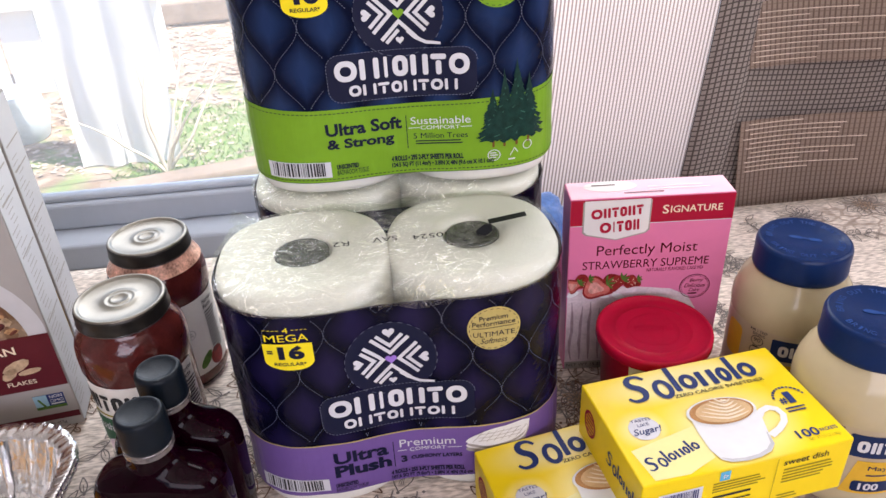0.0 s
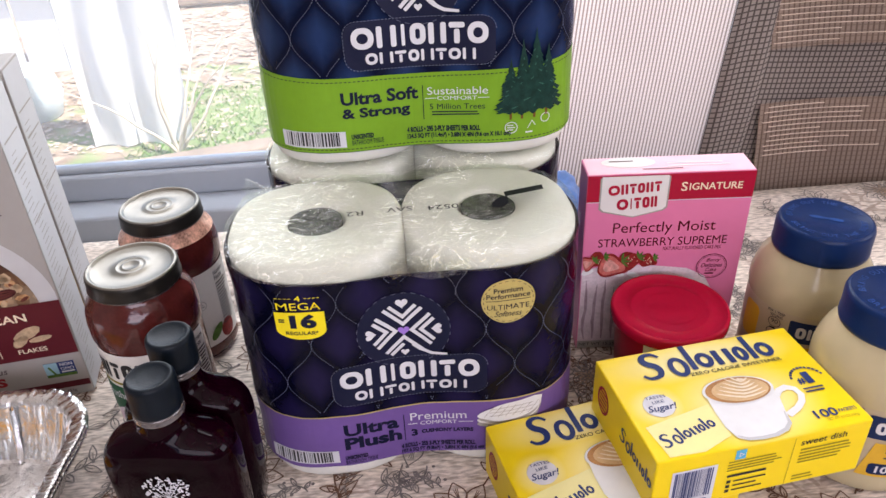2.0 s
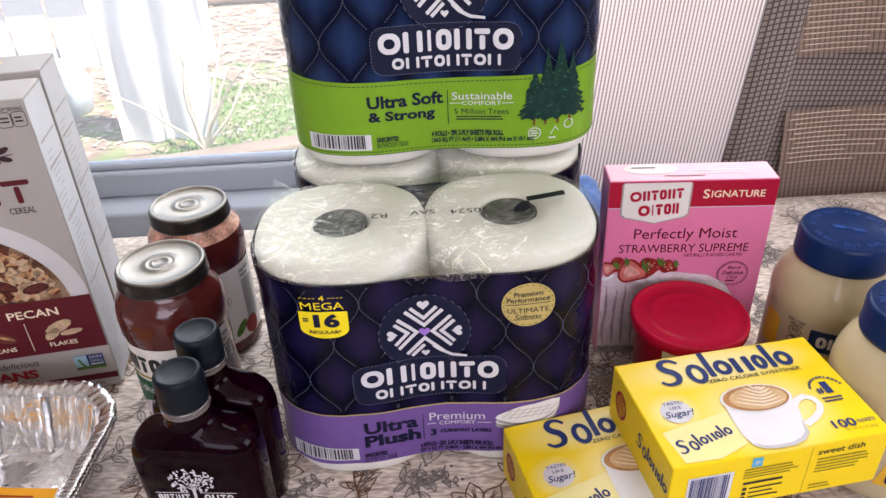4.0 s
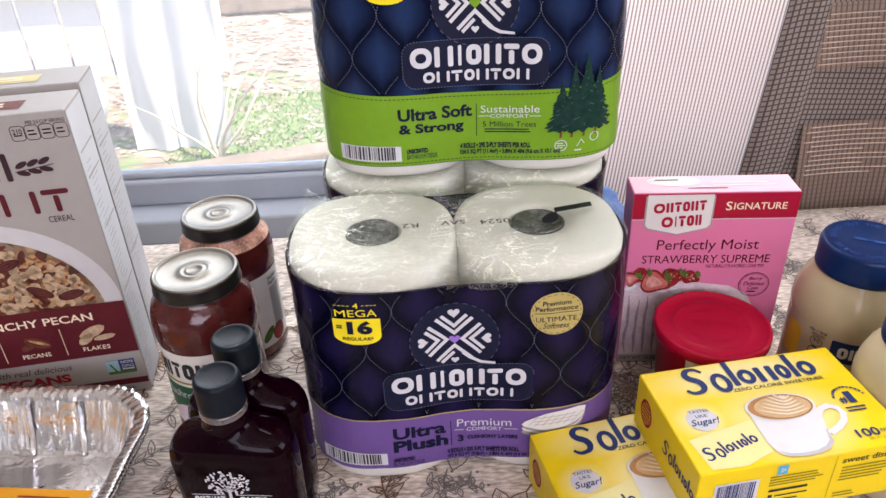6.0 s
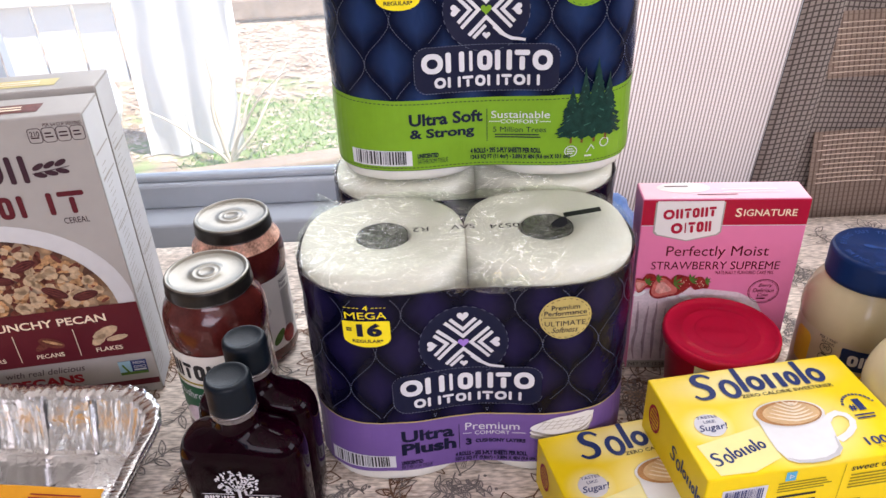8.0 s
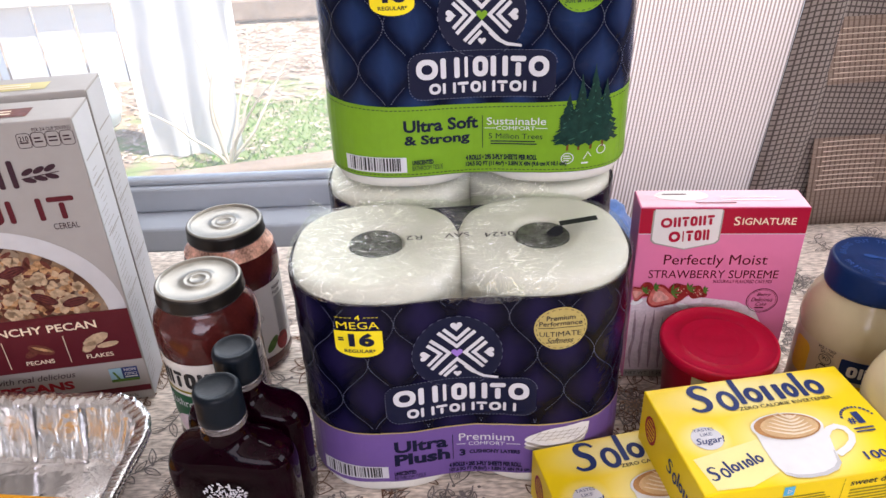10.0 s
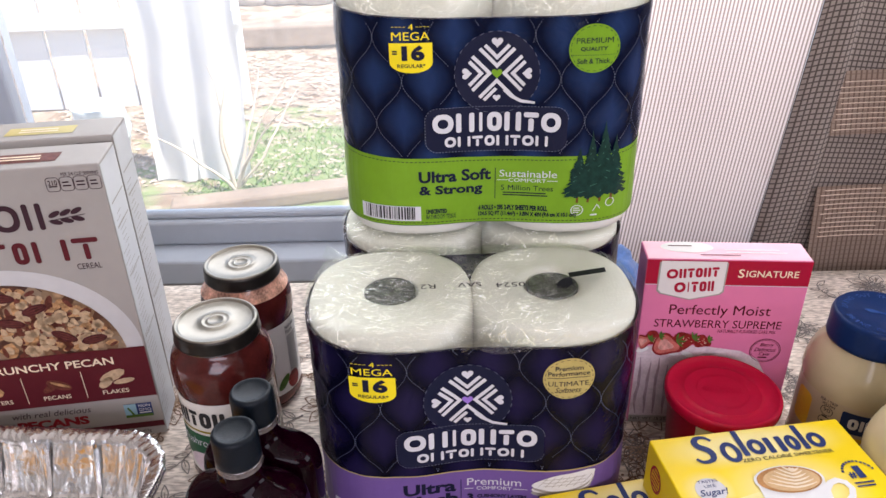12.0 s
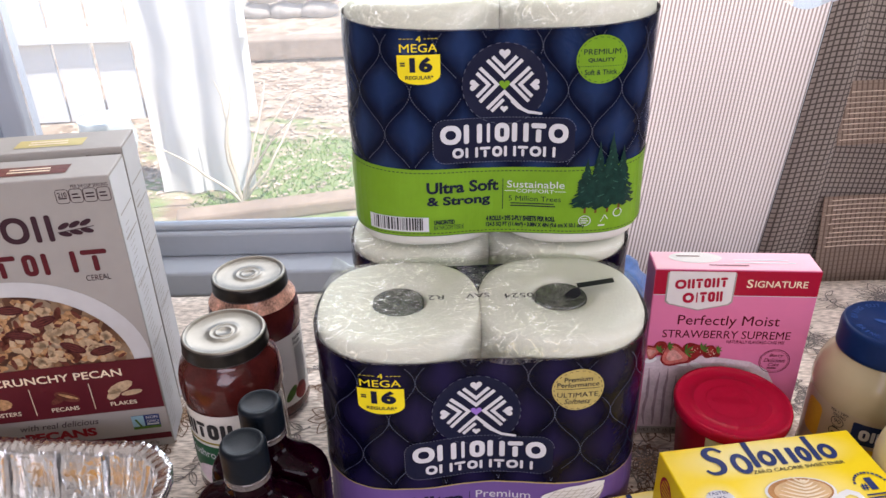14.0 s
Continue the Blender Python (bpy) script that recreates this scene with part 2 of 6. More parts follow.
def quilt_material(name, dark, light):
    """Printed puffy quilting: an ogee lattice laid out in label metres (UV)."""
    m, t, b = nodes_of(name)
    N, L = t.nodes, t.links

    def op(kind, a, c=None, d=None):
        n = N.new("ShaderNodeMath")
        n.operation = kind
        for i, v in enumerate((a, c, d)):
            if v is None:
                continue
            if isinstance(v, (int, float)):
                n.inputs[i].default_value = v
            else:
                L.new(v, n.inputs[i])
        return n.outputs[0]

    uv = N.new("ShaderNodeUVMap")
    sep = N.new("ShaderNodeSeparateXYZ")
    L.new(uv.outputs[0], sep.inputs[0])
    p = op("DIVIDE", sep.outputs[0], QS)
    c = op("MULTIPLY", op("COSINE", op("MULTIPLY", sep.outputs[1], 2 * math.pi / QH)), 0.5)
    e = op("MULTIPLY", op("FRACT", op("DIVIDE", op("SUBTRACT", p, c), 2)), 2)
    o = op("MULTIPLY", op("FRACT", op("DIVIDE", op("SUBTRACT", op("ADD", p, c), 1), 2)), 2)
    de = op("MINIMUM", e, op("SUBTRACT", 2, e))
    do = op("MINIMUM", o, op("SUBTRACT", 2, o))
    h = op("MINIMUM", de, do)
    ns = N.new("ShaderNodeTexNoise")
    ns.inputs["Scale"].default_value = 45
    ns.inputs["Detail"].default_value = 5
    L.new(uv.outputs[0], ns.inputs["Vector"])
    hn = op("MULTIPLY_ADD", op("SUBTRACT", ns.outputs[0], 0.5), 0.5, h)
    ramp = N.new("ShaderNodeValToRGB")
    ramp.color_ramp.elements[0].position, ramp.color_ramp.elements[0].color = 0.1, (*dark, 1)
    ramp.color_ramp.elements[1].position, ramp.color_ramp.elements[1].color = 0.85, (*light, 1)
    L.new(hn, ramp.inputs[0])
    L.new(ramp.outputs[0], b.inputs["Base Color"])
    b.inputs["Roughness"].default_value = 0.2
    b.inputs["Specular IOR Level"].default_value = 0.14
    bp = N.new("ShaderNodeBump")
    n2 = N.new("ShaderNodeTexNoise")
    n2.inputs["Scale"].default_value = 22
    n2.inputs["Detail"].default_value = 3
    n2.inputs["Distortion"].default_value = 1.8
    L.new(uv.outputs[0], n2.inputs["Vector"])
    L.new(n2.outputs[0], bp.inputs["Height"])
    bp.inputs["Strength"].default_value, bp.inputs["Distance"].default_value = 0.5, 0.004
    L.new(bp.outputs[0], b.inputs["Normal"])
    return m


QS, QH = 0.0205, 0.068
M["quilt_navy"] = quilt_material("navy_quilt_print", (0.0024, 0.0045, 0.019), (0.014, 0.030, 0.092))
M["quilt_violet"] = quilt_material("violet_navy_quilt_print", (0.0018, 0.0020, 0.010), (0.0115, 0.0085, 0.040))


def cloth_material():
    """Beige linen with brown and grey line-drawn flowers."""
    m, t, b = nodes_of("printed_linen")
    N, L = t.nodes, t.links
    tc = N.new("ShaderNodeTexCoord")
    big = N.new("ShaderNodeTexNoise")
    big.inputs["Scale"].default_value, big.inputs["Detail"].default_value = 7.0, 1
    L.new(tc.outputs["Object"], big.inputs["Vector"])
    vo = N.new("ShaderNodeTexVoronoi")
    vo.feature = "DISTANCE_TO_EDGE"
    vo.inputs["Scale"].default_value = 46
    nz = N.new("ShaderNodeTexNoise")
    nz.inputs["Scale"].default_value = 30
    L.new(tc.outputs["Object"], nz.inputs["Vector"])
    warp = N.new("ShaderNodeVectorMath")
    warp.operation = "MULTIPLY_ADD"
    warp.inputs[1].default_value = (0.03, 0.03, 0.0)
    L.new(nz.outputs["Color"], warp.inputs[0])
    L.new(tc.outputs["Object"], warp.inputs[2])
    L.new(warp.outputs[0], vo.inputs["Vector"])
    line = N.new("ShaderNodeMapRange")
    line.inputs[1].default_value, line.inputs[2].default_value = 0.05, 0.085
    line.inputs[3].default_value, line.inputs[4].default_value = 1, 0
    L.new(vo.outputs[0], line.inputs[0])
    mask = N.new("ShaderNodeMapRange")
    mask.inputs[1].default_value, mask.inputs[2].default_value = 0.50, 0.58
    L.new(big.outputs[0], mask.inputs[0])
    mul = N.new("ShaderNodeMath")
    mul.operation = "MULTIPLY"
    L.new(line.outputs[0], mul.inputs[0])
    L.new(mask.outputs[0], mul.inputs[1])
    weave = N.new("ShaderNodeTexNoise")
    weave.inputs["Scale"].default_value = 420
    wm = N.new("ShaderNodeMapping")
    wm.inputs["Scale"].default_value = (0.25, 1, 1)
    L.new(tc.outputs["Object"], wm.inputs[0])
    L.new(wm.outputs[0], weave.inputs["Vector"])
    base = N.new("ShaderNodeValToRGB")
    base.color_ramp.elements[0].position, base.color_ramp.elements[0].color = 0.34, (0.40, 0.345, 0.29, 1)
    base.color_ramp.elements[1].position, base.color_ramp.elements[1].color = 0.64, (0.82, 0.725, 0.635, 1)
    L.new(weave.outputs[0], base.inputs[0])
    mix = N.new("ShaderNodeMix")
    mix.data_type = "RGBA"
    fac = N.new("ShaderNodeMath")
    fac.operation = "MULTIPLY"
    fac.inputs[1].default_value = 0.55
    L.new(mul.outputs[0], fac.inputs[0])
    L.new(fac.outputs[0], mix.inputs[0])
    L.new(base.outputs[0], mix.inputs[6])
    mix.inputs[7].default_value = (0.24, 0.165, 0.12, 1)
    L.new(mix.outputs[2], b.inputs["Base Color"])
    b.inputs["Roughness"].default_value = 0.85
    bp = N.new("ShaderNodeBump")
    L.new(weave.outputs[0], bp.inputs["Height"])
    bp.inputs["Strength"].default_value, bp.inputs["Distance"].default_value = 0.5, 0.0008
    L.new(bp.outputs[0], b.inputs["Normal"])
    return m


M["cloth"] = cloth_material()
M["print_brown"] = mat("brown_textile_print", (0.15, 0.085, 0.055), 0.9, vary=0.4, scale=160)
M["print_grey"] = mat("grey_textile_print", (0.20, 0.18, 0.17), 0.9, vary=0.4, scale=160)
M["print_tan"] = mat("tan_textile_print", (0.40, 0.28, 0.19), 0.9, vary=0.3, scale=160)


def mesh_cloth(name, thread, ground, pu, pv, wu, wv, clear, cross=1.0):
    """Open woven cloth in metres of UV: threads at pitch pu, pv, and a thin translucent ground."""
    m, t, b = nodes_of(name)
    N, L = t.nodes, t.links
    uv = N.new("ShaderNodeUVMap")
    sep = N.new("ShaderNodeSeparateXYZ")
    L.new(uv.outputs[0], sep.inputs[0])
    lines = []
    for i, (pitch, width) in enumerate(((pu, wu), (pv, wv))):
        d = N.new("ShaderNodeMath")
        d.operation = "DIVIDE"
        d.inputs[1].default_value = pitch
        L.new(sep.outputs[i], d.inputs[0])
        f = N.new("ShaderNodeMath")
        f.operation = "PINGPONG"
        f.inputs[1].default_value = 0.5
        L.new(d.outputs[0], f.inputs[0])
        r = N.new("ShaderNodeMapRange")
        r.inputs[1].default_value, r.inputs[2].default_value = width * 0.5, width * 0.5 + 0.1
        r.inputs[3].default_value, r.inputs[4].default_value = (cross if i else 1), 0
        L.new(f.outputs[0], r.inputs[0])
        lines.append(r.outputs[0])
    mx = N.new("ShaderNodeMath")
    mx.operation = "MAXIMUM"
    L.new(lines[0], mx.inputs[0])
    L.new(lines[1], mx.inputs[1])
    col = N.new("ShaderNodeMix")
    col.data_type = "RGBA"
    L.new(mx.outputs[0], col.inputs[0])
    col.inputs[6].default_value, col.inputs[7].default_value = (*ground, 1), (*thread, 1)
    L.new(col.outputs[2], b.inputs["Base Color"])
    b.inputs["Roughness"].default_value = 0.8
    tl, ms = N.new("ShaderNodeBsdfTranslucent"), N.new("ShaderNodeMixShader")
    L.new(col.outputs[2], tl.inputs[0])
    ms.inputs[0].default_value = clear
    L.new(b.outputs[0], ms.inputs[1])
    L.new(tl.outputs[0], ms.inputs[2])
    L.new(ms.outputs[0], N["Material Output"].inputs["Surface"])
    return m


# one cloth in backlit and shaded tones, the light put into its colours
M["mesh_lit"] = mesh_cloth("ribbed_cloth_lit", (0.36, 0.275, 0.245), (0.90, 0.79, 0.755), 0.0046, 0.0052, 0.34, 0.04, 0.60, 0.22)
M["mesh_shaded"] = mesh_cloth("checked_cloth_shaded", (0.065, 0.050, 0.043), (0.27, 0.225, 0.195), 0.0068, 0.0068, 0.20, 0.16, 0.2)
M["thread"] = mat("pale_glint_thread", (0.62, 0.50, 0.40), 0.25, vary=0.3, scale=60, coat=0.6)
M["mesh_lit_strip"] = mesh_cloth("checked_cloth_lit_strip", (0.14, 0.095, 0.07), (0.29, 0.215, 0.165), 0.0068, 0.0068, 0.24, 0.12, 0.2, 0.5)


# ---- shapes ----
def part(name, bm, material, parent=None, label="", smooth=False):
    me = bpy.data.meshes.new(name)
    bm.to_mesh(me)
    bm.free()
    if smooth:
        me.shade_smooth()
    me.materials.append(material)
    ob = new(name, me)
    if parent:
        ob.parent = parent
    if label:
        tagged(ob, label)
    return ob


def thing(name, label, category, m, group="", kind=""):
    ob = new(name)
    ob.empty_display_size = 0.02
    ob.matrix_world = m
    return tagged(ob, label, category, group, kind)


def box(x0, x1, y0, y1, z0, z1, bevel=0.0, seg=2):
    bm = bmesh.new()
    bmesh.ops.create_cube(bm, size=1)
    bmesh.ops.scale(bm, vec=(x1 - x0, y1 - y0, z1 - z0), verts=bm.verts)
    bmesh.ops.translate(bm, vec=((x0 + x1) / 2, (y0 + y1) / 2, (z0 + z1) / 2), verts=bm.verts)
    if bevel:
        bmesh.ops.bevel(bm, geom=bm.edges, offset=bevel, segments=seg, affect="EDGES", profile=0.5)
    return bm


def lathe(profile, seg=64, wobble=None):
    """profile: (r, z) from the bottom's middle to the top's middle."""
    bm = bmesh.new()
    rings = []
    for r, z in profile:
        if r < 1e-6:
            rings.append([bm.verts.new((0, 0, z))])
        else:
            rings.append([bm.verts.new((r * (wobble(i / seg, z) if wobble else 1) * math.cos(2 * math.pi * i / seg), r * (wobble(i / seg, z) if wobble else 1) * math.sin(2 * math.pi * i / seg), z)) for i in range(seg)])
    for a, c in zip(rings, rings[1:]):
        for i in range(seg):
            j = (i + 1) % seg
            if len(a) == 1 and len(c) == 1:
                continue
            if len(a) == 1:
                bm.faces.new((a[0], c[j], c[i]))
            elif len(c) == 1:
                bm.faces.new((a[i], a[j], c[0]))
            else:
                bm.faces.new((a[i], a[j], c[j], c[i]))
    return bm


def sheet(fn, us, vs, su=1.0, sv=1.0):
    """A surface fn(u, v) over the lists us and vs, with its u, v as UV map."""
    bm = bmesh.new()
    layer = bm.loops.layers.uv.new("UVMap")
    grid = [[bm.verts.new(fn(u, v)) for u in us] for v in vs]
    for j in range(len(vs) - 1):
        for i in range(len(us) - 1):
            f = bm.faces.new((grid[j][i], grid[j][i + 1], grid[j + 1][i + 1], grid[j + 1][i]))
            for lp, (u, v) in zip(f.loops, ((us[i], vs[j]), (us[i + 1], vs[j]), (us[i + 1], vs[j + 1]), (us[i], vs[j + 1]))):
                lp[layer].uv = (u * su, v * sv)
    return bm


def span(a, b, n):
    return [a + (b - a) * i / n for i in range(n + 1)]


# flat printed shapes: each gives polygons in the artwork's own (u, v) metres
def rect(u, v, w, h, slant=0.0):
    return [[(u - w / 2 - slant * h / 2, v - h / 2), (u + w / 2 - slant * h / 2, v - h / 2), (u + w / 2 + slant * h / 2, v + h / 2), (u - w / 2 + slant * h / 2, v + h / 2)]]


def oval(u, v, w, h, n=28, a0=0.0, a1=360.0):
    return [[(u + w / 2 * math.cos(radians(a0 + (a1 - a0) * i / n)), v + h / 2 * math.sin(radians(a0 + (a1 - a0) * i / n))) for i in range(n + (0 if a1 - a0 == 360 else 1))]]


def pill(u, v, w, h, r, n=5):
    r = min(r, w / 2 - 1e-5, h / 2 - 1e-5)
    out = []
    for cx, cy, s in ((w / 2 - r, h / 2 - r, 0), (r - w / 2, h / 2 - r, 90), (r - w / 2, r - h / 2, 180), (w / 2 - r, r - h / 2, 270)):
        for i in range(n + 1):
            a = radians(s + 90 * i / n)
            out.append((u + cx + r * math.cos(a), v + cy + r * math.sin(a)))
    return [out]


def stroke(u0, v0, u1, v1, width, n=5):
    """A bar with round ends."""
    L = math.hypot(u1 - u0, v1 - v0)
    a = math.atan2(v1 - v0, u1 - u0)
    return [[((u0 + u1) / 2 + x * math.cos(a) - y * math.sin(a), (v0 + v1) / 2 + x * math.sin(a) + y * math.cos(a)) for x, y in pill(0, 0, L + width, width, width / 2, n)[0]]]


def line(points, width):
    """A thin printed line through points."""
    out = []
    for (a, b), (c, d) in zip(points, points[1:]):
        L = math.hypot(c - a, d - b) or 1
        nx, ny = -(d - b) / L * width / 2, (c - a) / L * width / 2
        out.append([(a - nx, b - ny), (c - nx, d - ny), (c + nx, d + ny), (a + nx, b + ny)])
    return out


def ring(u, v, w, h, width, n=36):
    out = []
    for i in range(n):
        a, c = 2 * math.pi * i / n, 2 * math.pi * (i + 1) / n
        out.append([(u + (w / 2 - s) * math.cos(t), v + (h / 2 - s) * math.sin(t)) for s, t in ((0, a), (0, c), (width, c), (width, a))])
    return out


def ribbon(points, widths):
    """One unbroken band through points, of a width at each of them."""
    n, lft, rgt = len(points), [], []
    for i, (x, y) in enumerate(points):
        a, c = points[max(0, i - 1)], points[min(n - 1, i + 1)]
        L = math.hypot(c[0] - a[0], c[1] - a[1]) or 1
        nx, ny = -(c[1] - a[1]) / L, (c[0] - a[0]) / L
        if 0 < i < n - 1:
            p, q = (x - a[0], y - a[1]), (c[0] - x, c[1] - y)
            co = (p[0] * q[0] + p[1] * q[1]) / ((math.hypot(*p) * math.hypot(*q)) or 1)
            k = 1 / max(0.45, math.sqrt((1 + co) / 2))
        else:
            k = 1
        w = widths[i] / 2 if isinstance(widths, (list, tuple)) else widths / 2
        lft.append((x + nx * w * k, y + ny * w * k))
        rgt.append((x - nx * w * k, y - ny * w * k))
    return [[rgt[i], rgt[i + 1], lft[i + 1], lft[i]] for i in range(n - 1)]


def dashes(points, length, gap, width):
    """Short bars along a line of points."""
    out, run, on = [], 0.0, True
    for (a, b), (c, d) in zip(points, points[1:]):
        L = math.hypot(c - a, d - b)
        pos = 0.0
        while pos < L:
            step = min((length if on else gap) - run, L - pos)
            if on and step > width * 0.3:
                p, q = pos / L, (pos + step) / L
                nx, ny = -(d - b) / L * width / 2, (c - a) / L * width / 2
                x0, y0, x1, y1 = a + (c - a) * p, b + (d - b) * p, a + (c - a) * q, b + (d - b) * q
                out.append([(x0 - nx, y0 - ny), (x1 - nx, y1 - ny), (x1 + nx, y1 + ny), (x0 + nx, y0 + ny)])
            run += step
            pos += step
            if run >= (length if on else gap) - 1e-9:
                run, on = 0.0, not on
    return out


def words(text, u, v, w, h, slant=0.0, bold=0.0, align="C"):
    """Lettering in the built-in font, fitted to a width w and a height h round (u, v); align L puts u at its start."""
    cu = bpy.data.curves.new("lettering", "FONT")
    bold = 0.0 if "M" in text else bold
    cu.body, cu.shear, cu.offset, cu.resolution_u = text, slant, bold, 3
    ob = bpy.data.objects.new("lettering", cu)
    me = bpy.data.meshes.new_from_object(ob)
    co = [q.co for q in me.vertices]
    polys = [[(co[i].x, co[i].y) for i in f.vertices] for f in me.polygons]
    bpy.data.objects.remove(ob)
    bpy.data.curves.remove(cu)
    bpy.data.meshes.remove(me)
    xs, ys = [p[0] for f in polys for p in f], [p[1] for f in polys for p in f]
    x0, x1, y0, y1 = min(xs), max(xs), min(ys), max(ys)
    s, q = w / (x1 - x0), h / (y1 - y0)
    left = u if align == "L" else u - w / 2
    return [[(left + (x - x0) * s, v - h / 2 + (y - y0) * q) for x, y in f] for f in polys]


def block_row(widths, u, v, w, h, gap=0.14, weight=0.26):
    """A brand's word as a row of plain shapes of the given relative widths: rings, bars and pairs of bars, no letters. One list a shape."""
    tot = sum(widths) + gap * (len(widths) - 1)
    row, x = [], u - w / 2
    for i, k in enumerate(widths):
        bw, out = k / tot * w, []
        st = min(weight * h, bw * 0.42)
        if bw < h * 0.45:
            out += pill(x + bw / 2, v, st, h, st * 0.4)
        elif i % 3 == 0:
            p, q = pill(x + bw / 2, v, bw, h, 0.45 * min(bw, h))[0], pill(x + bw / 2, v, bw - 2 * st, h - 2 * st, 0.3 * min(bw, h))[0]
            out += [[p[a], p[(a + 1) % len(p)], q[(a + 1) % len(p)], q[a]] for a in range(len(p))]
        elif i % 3 == 1:
            out += pill(x + st / 2, v, st, h, st * 0.4) + pill(x + bw - st / 2, v, st, h, st * 0.4)
        else:
            out += pill(x + bw / 2, v + h / 2 - st / 2, bw, st, st * 0.4) + pill(x + bw / 2, v - st * 0.6, st, h - st * 1.2, st * 0.4)
        row.append(out)
        x += bw + gap / tot * w
    return row


def blocks(*a, **k):
    return [f for shape in block_row(*a, **k) for f in shape]


def bars(u, v, w, h, n, seed=1, frac=0.45):
    """Lines of writing too small to read, as plain bars."""
    rnd, out = random.Random(seed), []
    for i in range(n):
        k = w * (0.72 + 0.28 * rnd.random())
        out += rect(u - (w - k) / 2, v + h / 2 - h * (i + 0.5) / n, k, h / n * frac)
    return out


def barcode(u, v, w, h, seed=3):
    rnd, out, x = random.Random(seed), [], u - w / 2
    while x < u + w / 2 - 0.001:
        k = rnd.choice((0.0005, 0.0005, 0.001, 0.0015)) * w / 0.045
        out += rect(x + k / 2, v, k, h)
        x += k + rnd.choice((0.0005, 0.0008, 0.0012)) * w / 0.045
    return out


def turned(polys, u, v, deg):
    c, s = math.cos(radians(deg)), math.sin(radians(deg))
    return [[(u + (x - u) * c - (y - v) * s, v + (x - u) * s + (y - v) * c) for x, y in f] for f in polys]


def heart(u, v, s, deg=0):
    out = []
    for i in range(24):
        a = 2 * math.pi * i / 24
        out.append((u + s * math.sin(a) ** 3, v + s * (0.8125 * math.cos(a) - 0.3125 * math.cos(2 * a) - 0.125 * math.cos(3 * a) - 0.0625 * math.cos(4 * a))))
    return turned([out], u, v, deg)


def printed(name, polys, material, parent, surf, lift=0.0004, cut=0.0, label=""):
    """Lays flat shapes on a surface: surf(u, v, lift) gives the place. cut: slice width where the surface bends."""
    bm = bmesh.new()
    for f in polys:
        try:
            bm.faces.new([bm.verts.new((x, y, 0)) for x, y in f])
        except ValueError:
            pass
    bmesh.ops.remove_doubles(bm, verts=bm.verts, dist=2e-6)
    if cut:
        xs = [q.co.x for q in bm.verts]
        x = math.ceil(min(xs) / cut) * cut
        while x < max(xs):
            bmesh.ops.bisect_plane(bm, geom=bm.verts[:] + bm.edges[:] + bm.faces[:], plane_co=(x, 0, 0), plane_no=(1, 0, 0))
            x += cut
        ys = [q.co.y for q in bm.verts]
        y = math.ceil(min(ys) / (2 * cut)) * 2 * cut
        while y < max(ys):
            bmesh.ops.bisect_plane(bm, geom=bm.verts[:] + bm.edges[:] + bm.faces[:], plane_co=(0, y, 0), plane_no=(0, 1, 0))
            y += 2 * cut
    for q in bm.verts:
        q.co = surf(q.co.x, q.co.y, lift)
    return part(name, bm, material, parent, label)


# ---- room ----
TZ = 0.75
WY = 0.50


def slab(name, x0, x1, y0, y1, z0, z1, m, label, cat, bevel=0.0):
    ob = part(name, box(x0, x1, y0, y1, z0, z1, bevel), M[m])
    return tagged(ob, label, cat, kind="structure")


slab("floor", -1.9, 2.6, -2.25, 0.7, -0.1, 0.0, "floor", "brown wooden floor of the dining room", "floor")
slab("ceiling", -1.9, 2.6, -2.25, 0.7, 2.45, 2.55, "ceiling", "plain white painted ceiling", "ceiling")
slab("wall_west", -2.0, -1.9, -2.35, 0.7, 0.0, 2.45, "wall", "plain beige painted wall", "wall")
# window wall with its opening from WX0 to WX1
WX0, WX1, WZ0, WZ1 = -0.70, 0.50, 0.70, 2.05
for nm, x0, x1, z0, z1 in (("wall_north", -1.9, WX0, 0, 2.45), ("wall_north.001", WX1, 2.6, 0, 2.45), ("wall_north.002", WX0, WX1, 0, WZ0), ("wall_north.003", WX0, WX1, WZ1, 2.45)):
    slab(nm, x0, x1, WY, WY + 0.18, z0, z1, "wall", "beige painted wall round the window", "wall")
# unseen rear and east walls, with openings added for the fill lamps
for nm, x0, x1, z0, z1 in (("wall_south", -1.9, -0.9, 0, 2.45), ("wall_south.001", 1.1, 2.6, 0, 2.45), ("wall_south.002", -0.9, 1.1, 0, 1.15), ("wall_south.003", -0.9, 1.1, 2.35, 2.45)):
    slab(nm, x0, x1, -2.35, -2.25, z0, z1, "wall", "beige painted wall round an added rear opening", "wall")
for nm, y0, y1, z0, z1 in (("wall_east", -2.35, -1.1, 0, 2.45), ("wall_east.001", 0.4, 0.7, 0, 2.45), ("wall_east.002", -1.1, 0.4, 0, 1.2), ("wall_east.003", -1.1, 0.4, 2.3, 2.45)):
    slab(nm, 2.6, 2.7, y0, y1, z0, z1, "wall", "beige painted wall round an added east opening", "wall")

# ---- window ----
win = thing("window_1", "white vinyl sash window with a grey ribbed sill track", "window", pose(0, WY, 0), kind="structure")
part("sill", box(WX0, WX1, -0.005, 0.17, 0.70, 0.738, 0.004), M["vinyl"], win)
for i in range(5):
    z = 0.632 + i * 0.0135
    part("apron_rib", box(WX0, WX1, -0.018, -0.001, z, z + 0.0105, 0.003), M["vinyl_grey"], win)
part("bottom_rail", box(-0.635, 0.46, 0.045, 0.085, 0.738, 0.776, 0.004), M["vinyl"], win)
part("glazing_bead", box(-0.60, 0.46, 0.055, 0.075, 0.776, 0.785, 0.003), M["vinyl"], win)
